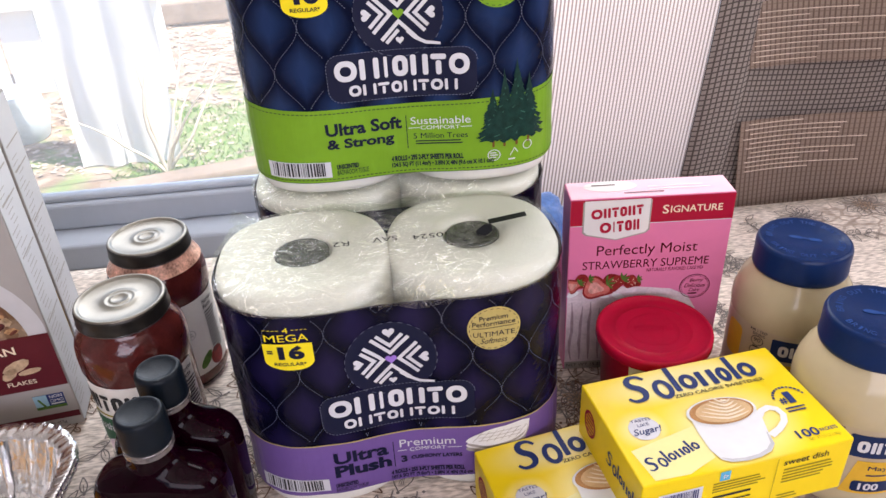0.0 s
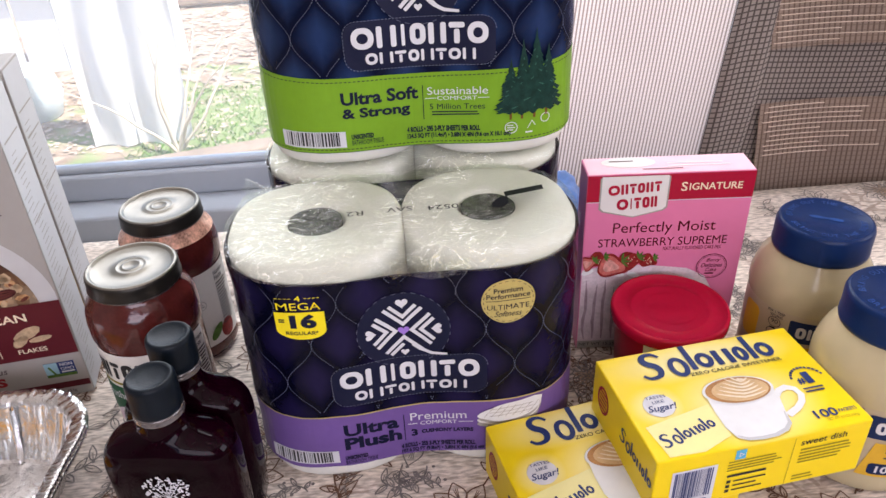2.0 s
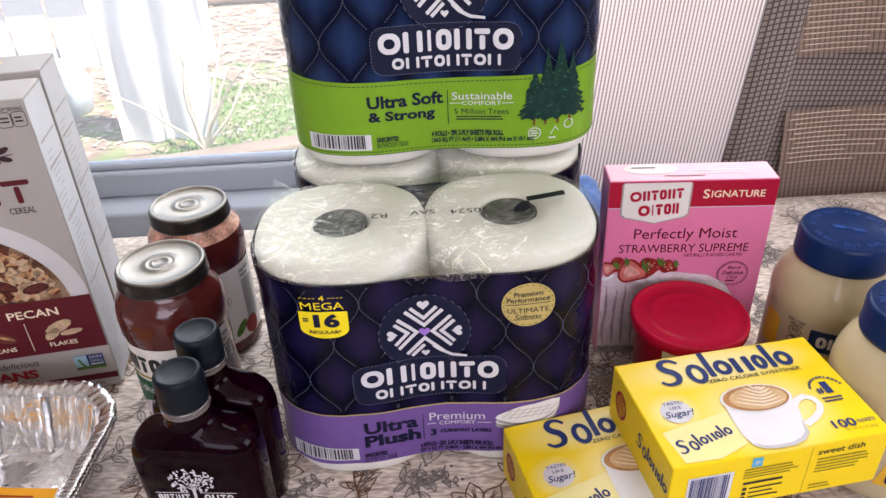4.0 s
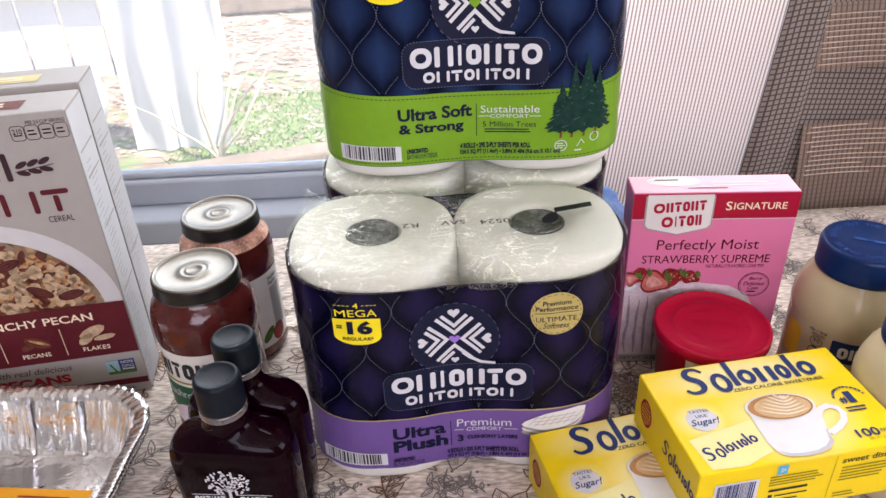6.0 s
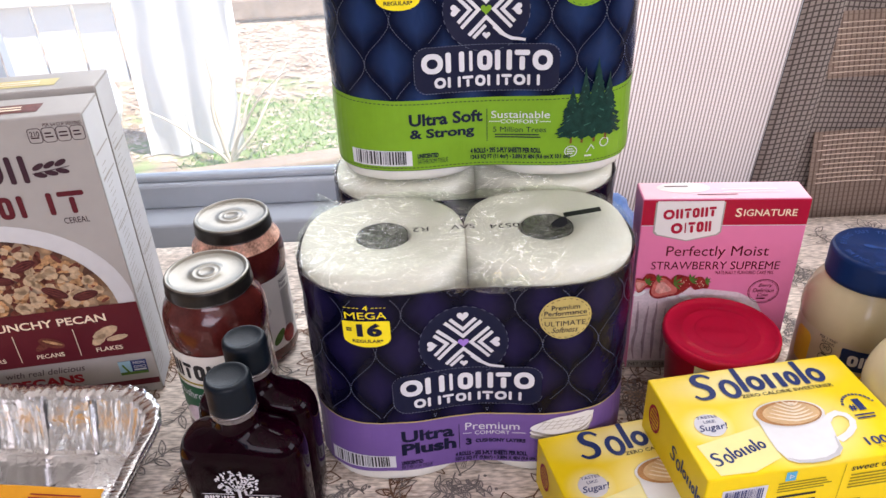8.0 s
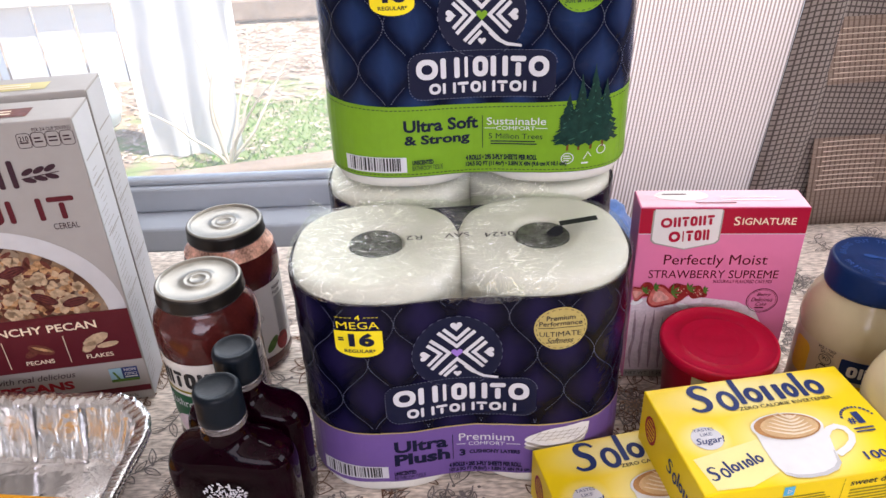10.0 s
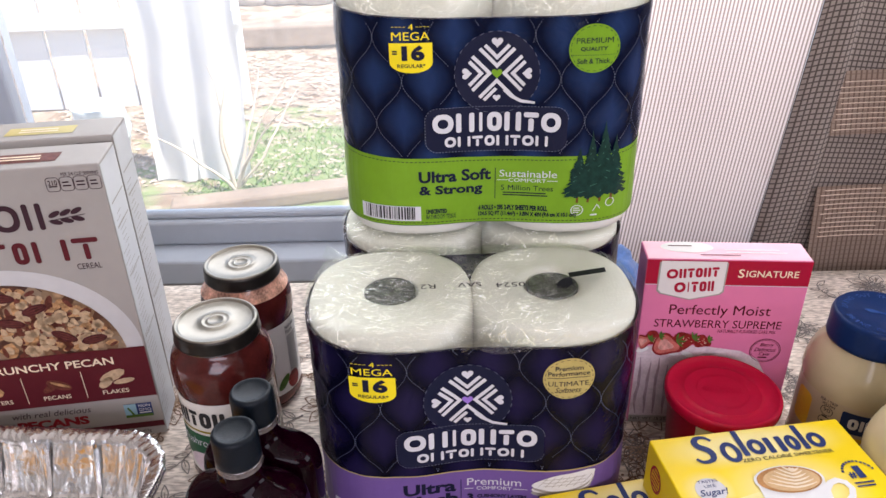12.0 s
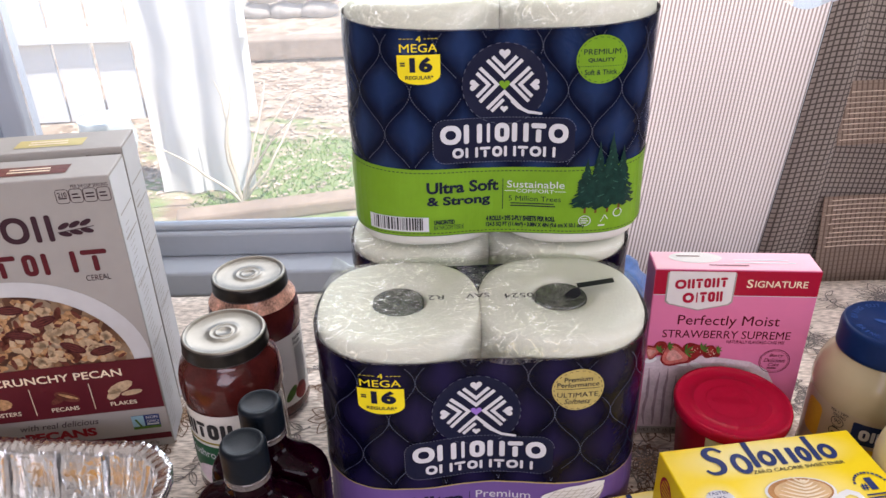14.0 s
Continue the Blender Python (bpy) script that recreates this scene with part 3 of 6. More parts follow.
part("jamb", box(WX0, -0.635, 0.0, 0.15, 0.738, WZ1, 0.004), M["vinyl"], win)
part("stile", box(-0.635, -0.60, 0.045, 0.085, 0.776, WZ1, 0.004), M["vinyl"], win)
part("jamb", box(0.46, WX1, 0.0, 0.15, 0.738, WZ1, 0.004), M["vinyl"], win)
pane = part("pane", box(-0.60, 0.46, 0.063, 0.067, 0.783, WZ1), M["glass"], win, "glass pane with a pale haze mixed in for glare")
pane.visible_shadow = False

# ---- table and cloth ----
tab = thing("dining_table", "brown wooden dining table under a printed cloth", "table", pose(0, 0, 0))
part("tabletop", box(-1.0, 0.95, -0.62, 0.396, 0.715, 0.747, 0.006), M["table_wood"], tab)
for x in (-0.92, 0.87):
    for y in (-0.54, 0.34):
        part("leg", box(x - 0.035, x + 0.035, y - 0.035, y + 0.035, 0.0, 0.715, 0.006), M["table_wood"], tab)


def cloth_at(u, v):
    """Cloth over the top, hanging down past the edges."""
    x, y, z = u, v, TZ - 0.0006 + 0.0006 * noise.noise((u * 9, v * 9, 2))
    over = max(0.0, v - 0.41)
    if over > 0:
        y, z = 0.41 + 0.012 * math.sin(over * 9), TZ - over
    under = max(0.0, -0.63 - v)
    if under > 0:
        y, z = -0.63, TZ - under
    return x, y, z


cl = part("tablecloth", sheet(cloth_at, span(-1.02, 0.97, 60), span(-0.85, 0.41, 60) + span(0.42, 0.62, 8)), M["cloth"], smooth=True)
tagged(cl, "beige linen tablecloth printed with brown and grey flowers", "tablecloth")


def petal(u, v, deg, ln, wd, n=10):
    c, s = math.cos(radians(deg)), math.sin(radians(deg))
    pts = [(ln * i / n, wd * math.sin(math.pi * (i / n) ** 0.8)) for i in range(n + 1)] + [(ln * i / n, -wd * math.sin(math.pi * (i / n) ** 0.8)) for i in range(n, -1, -1)]
    return [(u + x * c - y * s, v + x * s + y * c) for x, y in pts]


def flower(u, v, r, rnd, wd=0.0011):
    """A line-drawn bloom of two rings of petals with veins."""
    out, k, a0 = [], rnd.randint(6, 9), rnd.uniform(0, 60)
    for i in range(k):
        a = a0 + 360 * i / k + rnd.uniform(-6, 6)
        p = petal(u + r * 0.25 * math.cos(radians(a)), v + r * 0.25 * math.sin(radians(a)), a, r * 0.75, r * 0.24)
        out += line(p, wd)
        for d in (-7, 0, 7):
            out += line([(u + r * q * math.cos(radians(a + d * (q - 0.2))), v + r * q * math.sin(radians(a + d * (q - 0.2)))) for q in (0.35, 0.55, 0.78)], wd * 0.6)
        out += line(petal(u, v, a + 180 / k, r * 0.42, r * 0.12, 6), wd)
    return out + ring(u, v, r * 0.3, r * 0.3, wd, 16)


def spray(u, v, deg, ln, rnd, wd=0.0011):
    """A curling stem with outlined leaves and dots."""
    out, pts, a = [], [(u, v)], deg
    bend = rnd.uniform(-22, 22)
    n = 9
    for i in range(n):
        a += bend
        pts.append((pts[-1][0] + ln / n * math.cos(radians(a)), pts[-1][1] + ln / n * math.sin(radians(a))))
        sd = 1 if i % 2 else -1
        lf = petal(pts[-1][0], pts[-1][1], a + sd * rnd.uniform(35, 75), ln * rnd.uniform(0.16, 0.30), ln * 0.045, 6)
        out += line(lf, wd)
        out += line([pts[-1], ((pts[-1][0] + lf[6][0]) / 2, (pts[-1][1] + lf[6][1]) / 2)], wd * 0.7)
        if i % 3 == 0:
            out += oval(pts[-1][0] - sd * 0.006, pts[-1][1] + 0.004, 0.003, 0.003, 8)
    return out + line(pts, wd * 1.2)


on_cloth = lambda u, v, lift: Vector((u, v, cloth_at(u, v)[2] + lift))
rnd = random.Random(12)
motifs = {"print_brown": [], "print_grey": [], "print_tan": []}
spots = [(-0.085, -0.050, 0.042), (0.020, -0.045, 0.030), (-0.150, 0.010, 0.030), (0.150, 0.090, 0.03), (0.135, 0.035, 0.024)]
for gx in range(-7, 9):
    for gy in range(-3, 4):
        spots.append((gx * 0.115 + rnd.uniform(-0.03, 0.03) + (gy % 2) * 0.055, gy * 0.115 + 0.05 + rnd.uniform(-0.03, 0.03), rnd.uniform(0.020, 0.036)))
for i, (x, y, r) in enumerate(spots):
    if not (-0.98 < x < 0.93 and -0.55 < y < 0.385):
        continue
    key = "print_brown" if x < 0.3 and i % 3 else "print_grey"
    motifs[key] += flower(x, y, r, rnd)
    motifs["print_tan" if i % 2 else "print_grey"] += flower(x, y, r * 0.45, rnd, 0.0013)
    for k in range(rnd.randint(3, 5)):
        a = rnd.uniform(0, 360)
        sx, sy = x + r * math.cos(radians(a)), y + r * math.sin(radians(a))
        if -0.95 < sx < 0.9 and -0.5 < sy < 0.36:
            motifs["print_grey" if k % 2 else key] += spray(sx, sy, a, rnd.uniform(0.035, 0.075), rnd)
for key, polys in motifs.items():
    polys = [f for f in polys if max(q[1] for q in f) < 0.408 and abs(sum(q[0] for q in f)) / len(f) < 0.95]
    tagged(printed("flower_print", polys, M[key], cl, on_cloth, 0.0008), "line-drawn flowers printed on the linen", kind="stuff")

# ---- tissue packs ----
RR, PA = 0.0635, 0.0635  # roll radius, half distance of the rolls


def squash(a):
    """Rolls pressed together in a pack: a circle drawn out a little at its four corners."""
    return (abs(math.cos(a)) ** 2.45 + abs(math.sin(a)) ** 2.45) ** (-1 / 2.45)


def outline(s, grow=0.0):
    """The pack's plan outline by its arc length s from the middle of the front."""
    r = RR + grow
    q, sg = abs(s), 1 if s >= 0 else -1
    if q <= PA:
        return s, -r + 0.006 * math.cos(math.pi * s / 2 / PA) ** 2, 0.0
    a = (q - PA) / RR
    if a <= math.pi:
        return sg * (PA + r * squash(a) * math.sin(a)), -r * squash(a) * math.cos(a), sg * a
    return sg * (PA - (q - PA - math.pi * RR)), r, sg * math.pi


LOOP = 2 * PA + math.pi * RR


def from_x(x):
    """Arc length at which the front shows at x."""
    if abs(x) <= PA:
        return x
    return math.copysign(PA + RR * math.asin(min(1, (abs(x) - PA) / RR)), x)


def pack_surface(seed):
    def at(s, z, lift):
        x, y, a = outline(s, 0.0016 + lift)
        k = 0.0011 * noise.noise((s * 28 + seed, z * 34, seed)) + 0.0005 * noise.noise((s * 90, z * 40 + seed, seed))
        return Vector((x + k * math.sin(a), y - k * math.cos(a), z))
    return at


def roll_mesh():
    p = [(0.0215, 0.002), (0.058, 0.0), (0.0615, 0.002), (0.0632, 0.006), (0.0635, 0.012), (0.0635, 0.089), (0.0632, 0.095), (0.0612, 0.0993), (0.057, 0.1008), (0.048, 0.1004), (0.040, 0.1001), (0.032, 0.0999), (0.0225, 0.0995), (0.0208, 0.096), (0.0205, 0.05), (0.0215, 0.002)]
    bm = lathe(p, 64)
    for v in bm.verts:
        r = math.hypot(v.co.x, v.co.y)
        k = 1 + (squash(math.atan2(v.co.y, v.co.x)) - 1) * max(0, min(1, (r - 0.032) / 0.024))
        v.co.x, v.co.y = v.co.x * k, v.co.y * k
    return bm


def tissue_pack(label, m, quilt, band, heart_m, kind_green, zb, zt, seed):
    pk = thing("toilet_paper_pack", label, "toilet paper", m, "toilet paper packs")
    first = None
    for x in (-PA, PA):
        for z in (0.0, 0.1005):
            if first is None:
                first = part("roll", roll_mesh(), M["tissue"], pk, "white tissue roll", smooth=True)
                ro = first
            else:
                ro = new("roll", first.data)
                ro.parent = pk
                tagged(ro, "white tissue roll")
            ro.location = (x * 0.982, 0, z)
        # dark grey plug: the shade in the hollow core is put into its colour
        tube = part("core", lathe([(0.0, 0.150), (0.0195, 0.152), (0.0200, 0.199), (0.0188, 0.1995), (0.012, 0.197), (0.0, 0.194)], 32), M["core_shade"], pk, "dark grey plug for the shaded hollow core under crumpled film")
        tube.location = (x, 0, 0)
    surf = pack_surface(seed)
    vs = span(zb, zt, 22)

    def lab(s, z):
        top = zt + 0.007 * min(1, abs(s) / 0.13) ** 2
        return surf(s, zb + (z - zb) / (zt - zb) * (top - zb), 0)

    lb = part("label_sleeve", sheet(lab, span(-LOOP, LOOP, 150), vs), M[quilt], pk, "printed plastic sleeve", smooth=True)

    # clear film over both ends
    def cover(s, k):
        # k 0..1 climbs the side and rounds the shoulder, 1..2 runs in to the middle
        if k <= 1:
            x, y, a = outline(s, 0.0024)
            lo = zt - 0.001 + 0.007 * min(1, abs(s) / 0.13) ** 2
            z = lo + (0.2015 - lo) * k
            sh = 1 - 0.035 * max(0, k - 0.55) ** 2 / 0.2
        else:
            x, y, a = outline(s, 0.0024)
            sh, z = 0.965 * (2 - k) ** 0.9, 0.2040
        x, y = x * (1 - (1 - sh) * (RR / (PA + RR) if k <= 1 else 1)), y * sh
        z += ((0.0012 + 0.0022 * max(0, min(1, (-x - 0.01) / 0.06))) * noise.noise((x * 90, y * 60, seed)) + 0.0008 * noise.noise((x * 23 + 3, y * 23, seed))) * min(1, k) - 0.004 * (1 if k > 1 else k) * math.exp(-(x / 0.010) ** 2) * min(1, abs(y) / 0.05)
        return x, y, z

    part("clear_film", sheet(cover, span(-LOOP, LOOP, 120), [0, 0.2, 0.4, 0.6, 0.8, 1.0] + [1 + 0.06 * i for i in range(1, 17)]), M["film"], pk, "crinkled clear plastic film", smooth=True)

    def put(nm, polys, mt, lift, lbl="", warp=True):
        pl = [[(from_x(x - (0 if kind_green else 0.004)), y) for x, y in f] for f in polys] if warp else polys
        return printed(nm, pl, M[mt], lb, surf, lift, 0.006, lbl)

    # artwork, u from the middle, v above the pack's foot
    bt = zb + 0.060 if kind_green else zb + 0.052
    n = 60
    us = span(-0.20, 0.20, n)
    def edge(u):
        return bt + 0.004 * (abs(u) / 0.12) ** 2
    poly = [(u, zb + 0.0006) for u in us] + [(u, edge(u)) for u in reversed(us)]
    put("colour_band", [[poly[i], poly[i + 1], poly[-2 - i], poly[-1 - i]] for i in range(n)], band, 0.0004, "lime green band" if kind_green else "lilac band", warp=False)
    if kind_green:
        put("stitching", dashes([(u, edge(u) - 0.003) for u in us], 0.0022, 0.0012, 0.0007), "dark_print", 0.0008, warp=False)
        put("stitching", dashes([(u, zb + 0.003) for u in us], 0.0022, 0.0012, 0.0007), "dark_print", 0.0008, warp=False)
    else:
        put("gold_line", [[(a, edge(a) - 0.0002), (b, edge(b) - 0.0002), (b, edge(b) + 0.0009), (a, edge(a) + 0.0009)] for a, b in zip(us, us[1:])], "gold_ink", 0.0008, warp=False)
    # dotted quilting seams
    seams = []
    for k in range(-12, 13):
        sg = 1 if k % 2 == 0 else -1
        run = []
        for z in span(zb, zt - 0.002, 40):
            u = QS * (k + sg * 0.5 * math.cos(2 * math.pi * z / QH))
            if z > edge(u) + 0.002 and ((u / 0.034) ** 2 + ((z - LG) / 0.034) ** 2 > 1) and not (abs(u) < 0.056 and LG - 0.069 < z < LG - 0.028):
                run.append((u, z))
            else:
                if len(run) > 1:
                    seams += dashes(run, 0.0012, 0.0010, 0.00042)
                run = []
        if len(run) > 1:
            seams += dashes(run, 0.0012, 0.0010, 0.00042)
    put("stitching", seams, "stitch", 0.0005, "dotted seam lines", warp=False)
    # emblem of chevrons and hearts
    c0 = (0.002, LG - 0.0040) if kind_green else (-0.0030, LG - 0.0060)
    bx = 0.0020 if kind_green else -0.0010
    put("emblem_ground", oval(c0[0], c0[1], 0.066, 0.064, 40) + pill(bx, LG - 0.0490, 0.113, 0.036, 0.010), "ink", 0.0007)
    put("stitching", ring(c0[0], c0[1], 0.0665, 0.0645, 0.0004, 60)[::2] + dashes(pill(bx, LG - 0.0490, 0.114, 0.037, 0.010)[0], 0.0016, 0.001, 0.0005), "stitch", 0.0009)
    marks = []
    for q in range(4):
        ca, sa = math.cos(q * math.pi / 2), math.sin(q * math.pi / 2)
        for r0, ln in ((0.0060, 0.0200), (0.0128, 0.0140)):
            if q == 3 and r0 > 0.01:
                pts = [(0.0060, -0.0135), (0.0118, -0.0190), (0.0200, -0.0232), (0.0315, -0.0245)]
                marks += ribbon([(c0[0] + x, c0[1] + y) for x, y in pts], [0.0028, 0.0028, 0.0026, 0.0020])
                marks += ribbon([(c0[0] - 0.0005, c0[1] - 0.0125), (c0[0] - 0.0105, c0[1] - 0.0225)], 0.0028)
                continue
            d = ln * 0.707
            pts = [(r0 + d, -d), (r0, 0), (r0 + d, d)]
            marks += ribbon([(c0[0] + x * ca - y * sa, c0[1] + x * sa + y * ca) for x, y in pts], 0.0029)
        if q != 3:
            a = q * math.pi / 2
            marks += heart(c0[0] + 0.0250 * math.cos(a), c0[1] + 0.0250 * math.sin(a), 0.0046, q * 90 - 90)
        else:
            marks += heart(c0[0], c0[1] - 0.0205, 0.0032)
    marks = [[(c0[0] + (x - c0[0]) * 0.95, c0[1] + (y - c0[1]) * 0.95) for x, y in f] for f in marks]
    put("emblem", marks, "white_ink", 0.0011, "white chevrons and hearts")
    put("emblem_heart", heart(c0[0], c0[1], 0.0042), heart_m, 0.0011)
    # brand words as plain blocks
    for shape in block_row((1.15, 1, 0.42, 0.8, 0.9, 0.8, 1.05), bx, LG - 0.0432, 0.102, 0.0160):
        put("brand_mark", shape, "white_ink", 0.0011)
    for shape in block_row((0.9, 1, 0.85, 0.8, 0.95, 0.8, 0.9, 0.95), bx, LG - 0.0590, 0.083, 0.0088):
        put("brand_mark", shape, "white_ink", 0.0011)
    # yellow count badge
    bu, bv = (-0.0635 if kind_green else -0.0715), LG + 0.0125
    bd = [(bu - 0.016, bv + 0.009), (bu - 0.016, bv - 0.004)] + [(bu - 0.016 * math.cos(radians(a)), bv - 0.006 - 0.008 * math.sin(radians(a))) for a in range(0, 181, 15)] + [(bu + 0.016, bv - 0.004), (bu + 0.016, bv + 0.009)]
    put("badge", [bd], "yellow_ink", 0.0010, "yellow count badge")
    put("badge_text", words("16", bu + 0.0015, bv + 0.0015, 0.0172, 0.0118, bold=0.055) + words("=", bu - 0.0120, bv + 0.002, 0.0035, 0.003, bold=0.03) + words("REGULAR*", bu, bv - 0.0082, 0.021, 0.0031, bold=0.02), "ink", 0.0014)
    put("badge_text", words("MEGA", bu, bv + 0.0140, 0.028, 0.0062, bold=0.0) + words("4", bu, bv + 0.0208, 0.0035, 0.0045) + dashes([(bu - 0.014, bv + 0.0208), (bu - 0.004, bv + 0.0208)], 0.0018, 0.001, 0.0004) + dashes([(bu + 0.004, bv + 0.0208), (bu + 0.014, bv + 0.0208)], 0.0018, 0.001, 0.0004), "yellow_ink", 0.0010)
    # round seal
    su, sv = (0.0745 if kind_green else 0.0705), LG + 0.0150
    put("seal", oval(su, sv, 0.037, 0.037, 40), "green_ink" if kind_green else "gold_ink", 0.0010, "round lime seal" if kind_green else "round gold seal")
    if kind_green:
        put("seal_text", ring(su, sv, 0.0345, 0.0345, 0.0004, 48)[::2] + words("PREMIUM", su, sv + 0.0060, 0.0265, 0.0042, bold=0.02) + words("QUALITY", su, sv - 0.0005, 0.0195, 0.0034, bold=0.02) + words("Soft & Thick", su, sv - 0.0095, 0.0235, 0.0040, bold=0.01) + dashes([(su - 0.017, sv - 0.005), (su + 0.017, sv - 0.005)], 0.001, 0.0008, 0.0004), "ink", 0.0014)
    else:
        put("seal_text", ring(su, sv, 0.0345, 0.0345, 0.0004, 48)[::2] + words("Premium", su, sv + 0.0092, 0.0200, 0.0044, bold=0.01) + words("Performance", su, sv + 0.0042, 0.0300, 0.0042, bold=0.01) + words("ULTIMATE", su, sv - 0.0050, 0.0290, 0.0042, bold=0.01) + words("Softness", su, sv - 0.0105, 0.0190, 0.0048, slant=0.4) + rect(su, sv + 0.0004, 0.031, 0.0005), "ink", 0.0014)
    # words on the colour band
    if kind_green:
        for item in (words("Ultra Soft", -0.0315, zb + 0.0445, 0.060, 0.0105, bold=0.035),
                     words("& Strong", -0.0350, zb + 0.0315, 0.053, 0.0105, bold=0.035),
                     rect(0.002, zb + 0.036, 0.0006, 0.028),
                     words("5 Million Trees", 0.0285, zb + 0.0320, 0.043, 0.0046, bold=0.01),
                     bars(0.0285, zb + 0.0265, 0.040, 0.0044, 2, 5)):
            put("band_text", item, "ink", 0.0008)
        for item in (words("Sustainable", 0.0290, zb + 0.0450, 0.047, 0.0062),
                     words("COMFORT", 0.0285, zb + 0.0390, 0.031, 0.0032, bold=0.02),
                     rect(0.0080, zb + 0.039, 0.009, 0.0005),
                     rect(0.0490, zb + 0.039, 0.009, 0.0005),
                     ring(0.0705, zb + 0.0125, 0.0100, 0.0100, 0.0007, 20),
                     bars(0.0705, zb + 0.0125, 0.006, 0.006, 3, 8),
                     ring(0.0960, zb + 0.0175, 0.0070, 0.0080, 0.0007, 20),
                     stroke(0.0830, zb + 0.0110, 0.0860, zb + 0.0170, 0.0006),
                     stroke(0.0860, zb + 0.0170, 0.0885, zb + 0.0130, 0.0006),
                     bars(0.0845, zb + 0.0075, 0.006, 0.003, 1, 9)):
            put("band_text", item, "white_ink", 0.0008)
        rnd = random.Random(4)
        stems = []
        for n3, (x, hh, wd) in enumerate(((0.0700, 0.040, 0.027), (0.0965, 0.048, 0.024), (0.0785, 0.053, 0.025), (0.0875, 0.060, 0.028))):
            fir, lit = [], []
            for i in range(22):
                f = i / 22
                wl = wd * (1.02 - f) * rnd.uniform(0.75, 1.15) / 2
                wr = wd * (1.02 - f) * rnd.uniform(0.75, 1.15) / 2
                z, st = zb + 0.0245 + hh * f, hh / 22
                # a tier of drooping boughs with a ragged lower edge
                low_edge = []
                for k in range(9):
                    g = k / 8
                    px = x - wl + (wl + wr) * g
                    low_edge.append((px, z + 0.9 * st * (1 - abs(2 * g - 1)) - (0.9 * st * rnd.random() if k % 2 else -0.5 * st * rnd.random())))
                fir.append(low_edge + [(x + 0.25 * wr, z + 3.0 * st), (x - 0.25 * wl, z + 3.0 * st)])
                if i % 2 and i < 19:
                    q = rnd.uniform(-0.7, 0.7)
                    lit += ribbon([(x + q * wr * 0.4, z + 1.6 * st), (x + q * wr, z + 0.9 * st)], [0.0003, 0.0011])
            fir.append([(x - 0.0009, zb + 0.0245 + hh * 0.9), (x + 0.0009, zb + 0.0245 + hh * 0.9), (x, zb + 0.0245 + hh * 1.12)])
            stems += rect(x, zb + 0.0225, 0.0018, 0.006)
            put("printed_fir", fir, "tree_ink", 0.0011 + 0.0003 * n3, "dark green printed fir")
            put("printed_boughs", lit, "tree_lit", 0.0013 + 0.0003 * n3)
        put("printed_trunks", stems, "trunk_ink", 0.0008)
        low = (("UNSCENTED", "BATHROOM TISSUE", "4 ROLLS \u2022 295 2-PLY SHEETS PER ROLL", "124.5 SQ FT (11.4m\u00b2) \u2022 3.8IN X 4IN (9.6 cm X 10.1 cm)"))
    else:
        for item in (words("Ultra", -0.0335, zb + 0.0375, 0.0420, 0.0122, bold=0.035),
                     words("Plush", -0.0330, zb + 0.0240, 0.0440, 0.0122, bold=0.045),
                     rect(-0.0085, zb + 0.0300, 0.0006, 0.027),
                     words("3", -0.0010, zb + 0.0235, 0.0050, 0.0076, bold=0.04),
                     words("CUSHIONY LAYERS", 0.0245, zb + 0.0242, 0.0400, 0.0042, bold=0.045)):
            put("band_text", item, "ink", 0.0008)
        for item in (words("Premium", 0.0180, zb + 0.0400, 0.0430, 0.0074),
                     words("COMFORT", 0.0180, zb + 0.0330, 0.0280, 0.0036),
                     rect(-0.0020, zb + 0.0330, 0.007, 0.0006),
                     rect(0.0390, zb + 0.0330, 0.011, 0.0006)):
            put("band_text", item, "white_ink", 0.0008)
        def pad(dz, k=1.0):
            pts = []
            for i in range(28):
                a = 2 * math.pi * i / 28
                r = 1 + 0.42 * math.exp(-((a - 0.75) / 0.35) ** 2) + 0.25 * math.exp(-((a - math.pi) / 0.4) ** 2)
                pts.append((0.073 + 0.0205 * k * r * math.cos(a), zb + 0.0370 + dz + 0.0088 * k * r * math.sin(a) + 0.12 * 0.0205 * r * math.cos(a)))
            return pts
        put("printed_pad", [pad(-0.004)], "grey_print", 0.0009)
        put("printed_pad", [pad(0.000)], "card", 0.0012)
        put("printed_pad", [pad(0.0015, 0.96)], "grey_print", 0.0014)
        put("printed_pad", [pad(0.0048)], "cup", 0.0017, "printed white quilted pad")
        hatch = []
        for i in range(-3, 4):
            hatch += line([(0.073 + i * 0.0054 - 0.004, zb + 0.0375), (0.073 + i * 0.0054 + 0.004, zb + 0.0480)], 0.0004)
        put("pad_quilting", hatch, "grey_print", 0.0019)
        put("pad_quilting", [f for i in range(3) for f in line([(0.057, zb + 0.0385 + i * 0.0034), (0.089, zb + 0.0410 + i * 0.0034)], 0.0004)], "grey_print", 0.0021)
        low = (("UNSCENTED", "BATHROOM TISSUE", "4 ROLLS \u2022 255 3-PLY SHEETS PER ROLL", "107.6 SQ FT (9.8m\u00b2) \u2022 3.8IN X 4IN (9.6 cm X 10.1 cm)"))
    q = 0.0 if kind_green else 0.0035
    put("fine_text", words(low[0], -0.0560, zb + 0.0135 - q, 0.0175, 0.0042, align="L", bold=0.045) + words(low[1], -0.0560, zb + 0.0085 - q, 0.0250, 0.0042, align="L", bold=0.045) + words(low[2], -0.0120, zb + 0.0142 - q, 0.0580, 0.0048, align="L", bold=0.045) + words(low[3], -0.0120, zb + 0.0082 - q, 0.0820, 0.0052, align="L", bold=0.04), "ink", 0.0015)
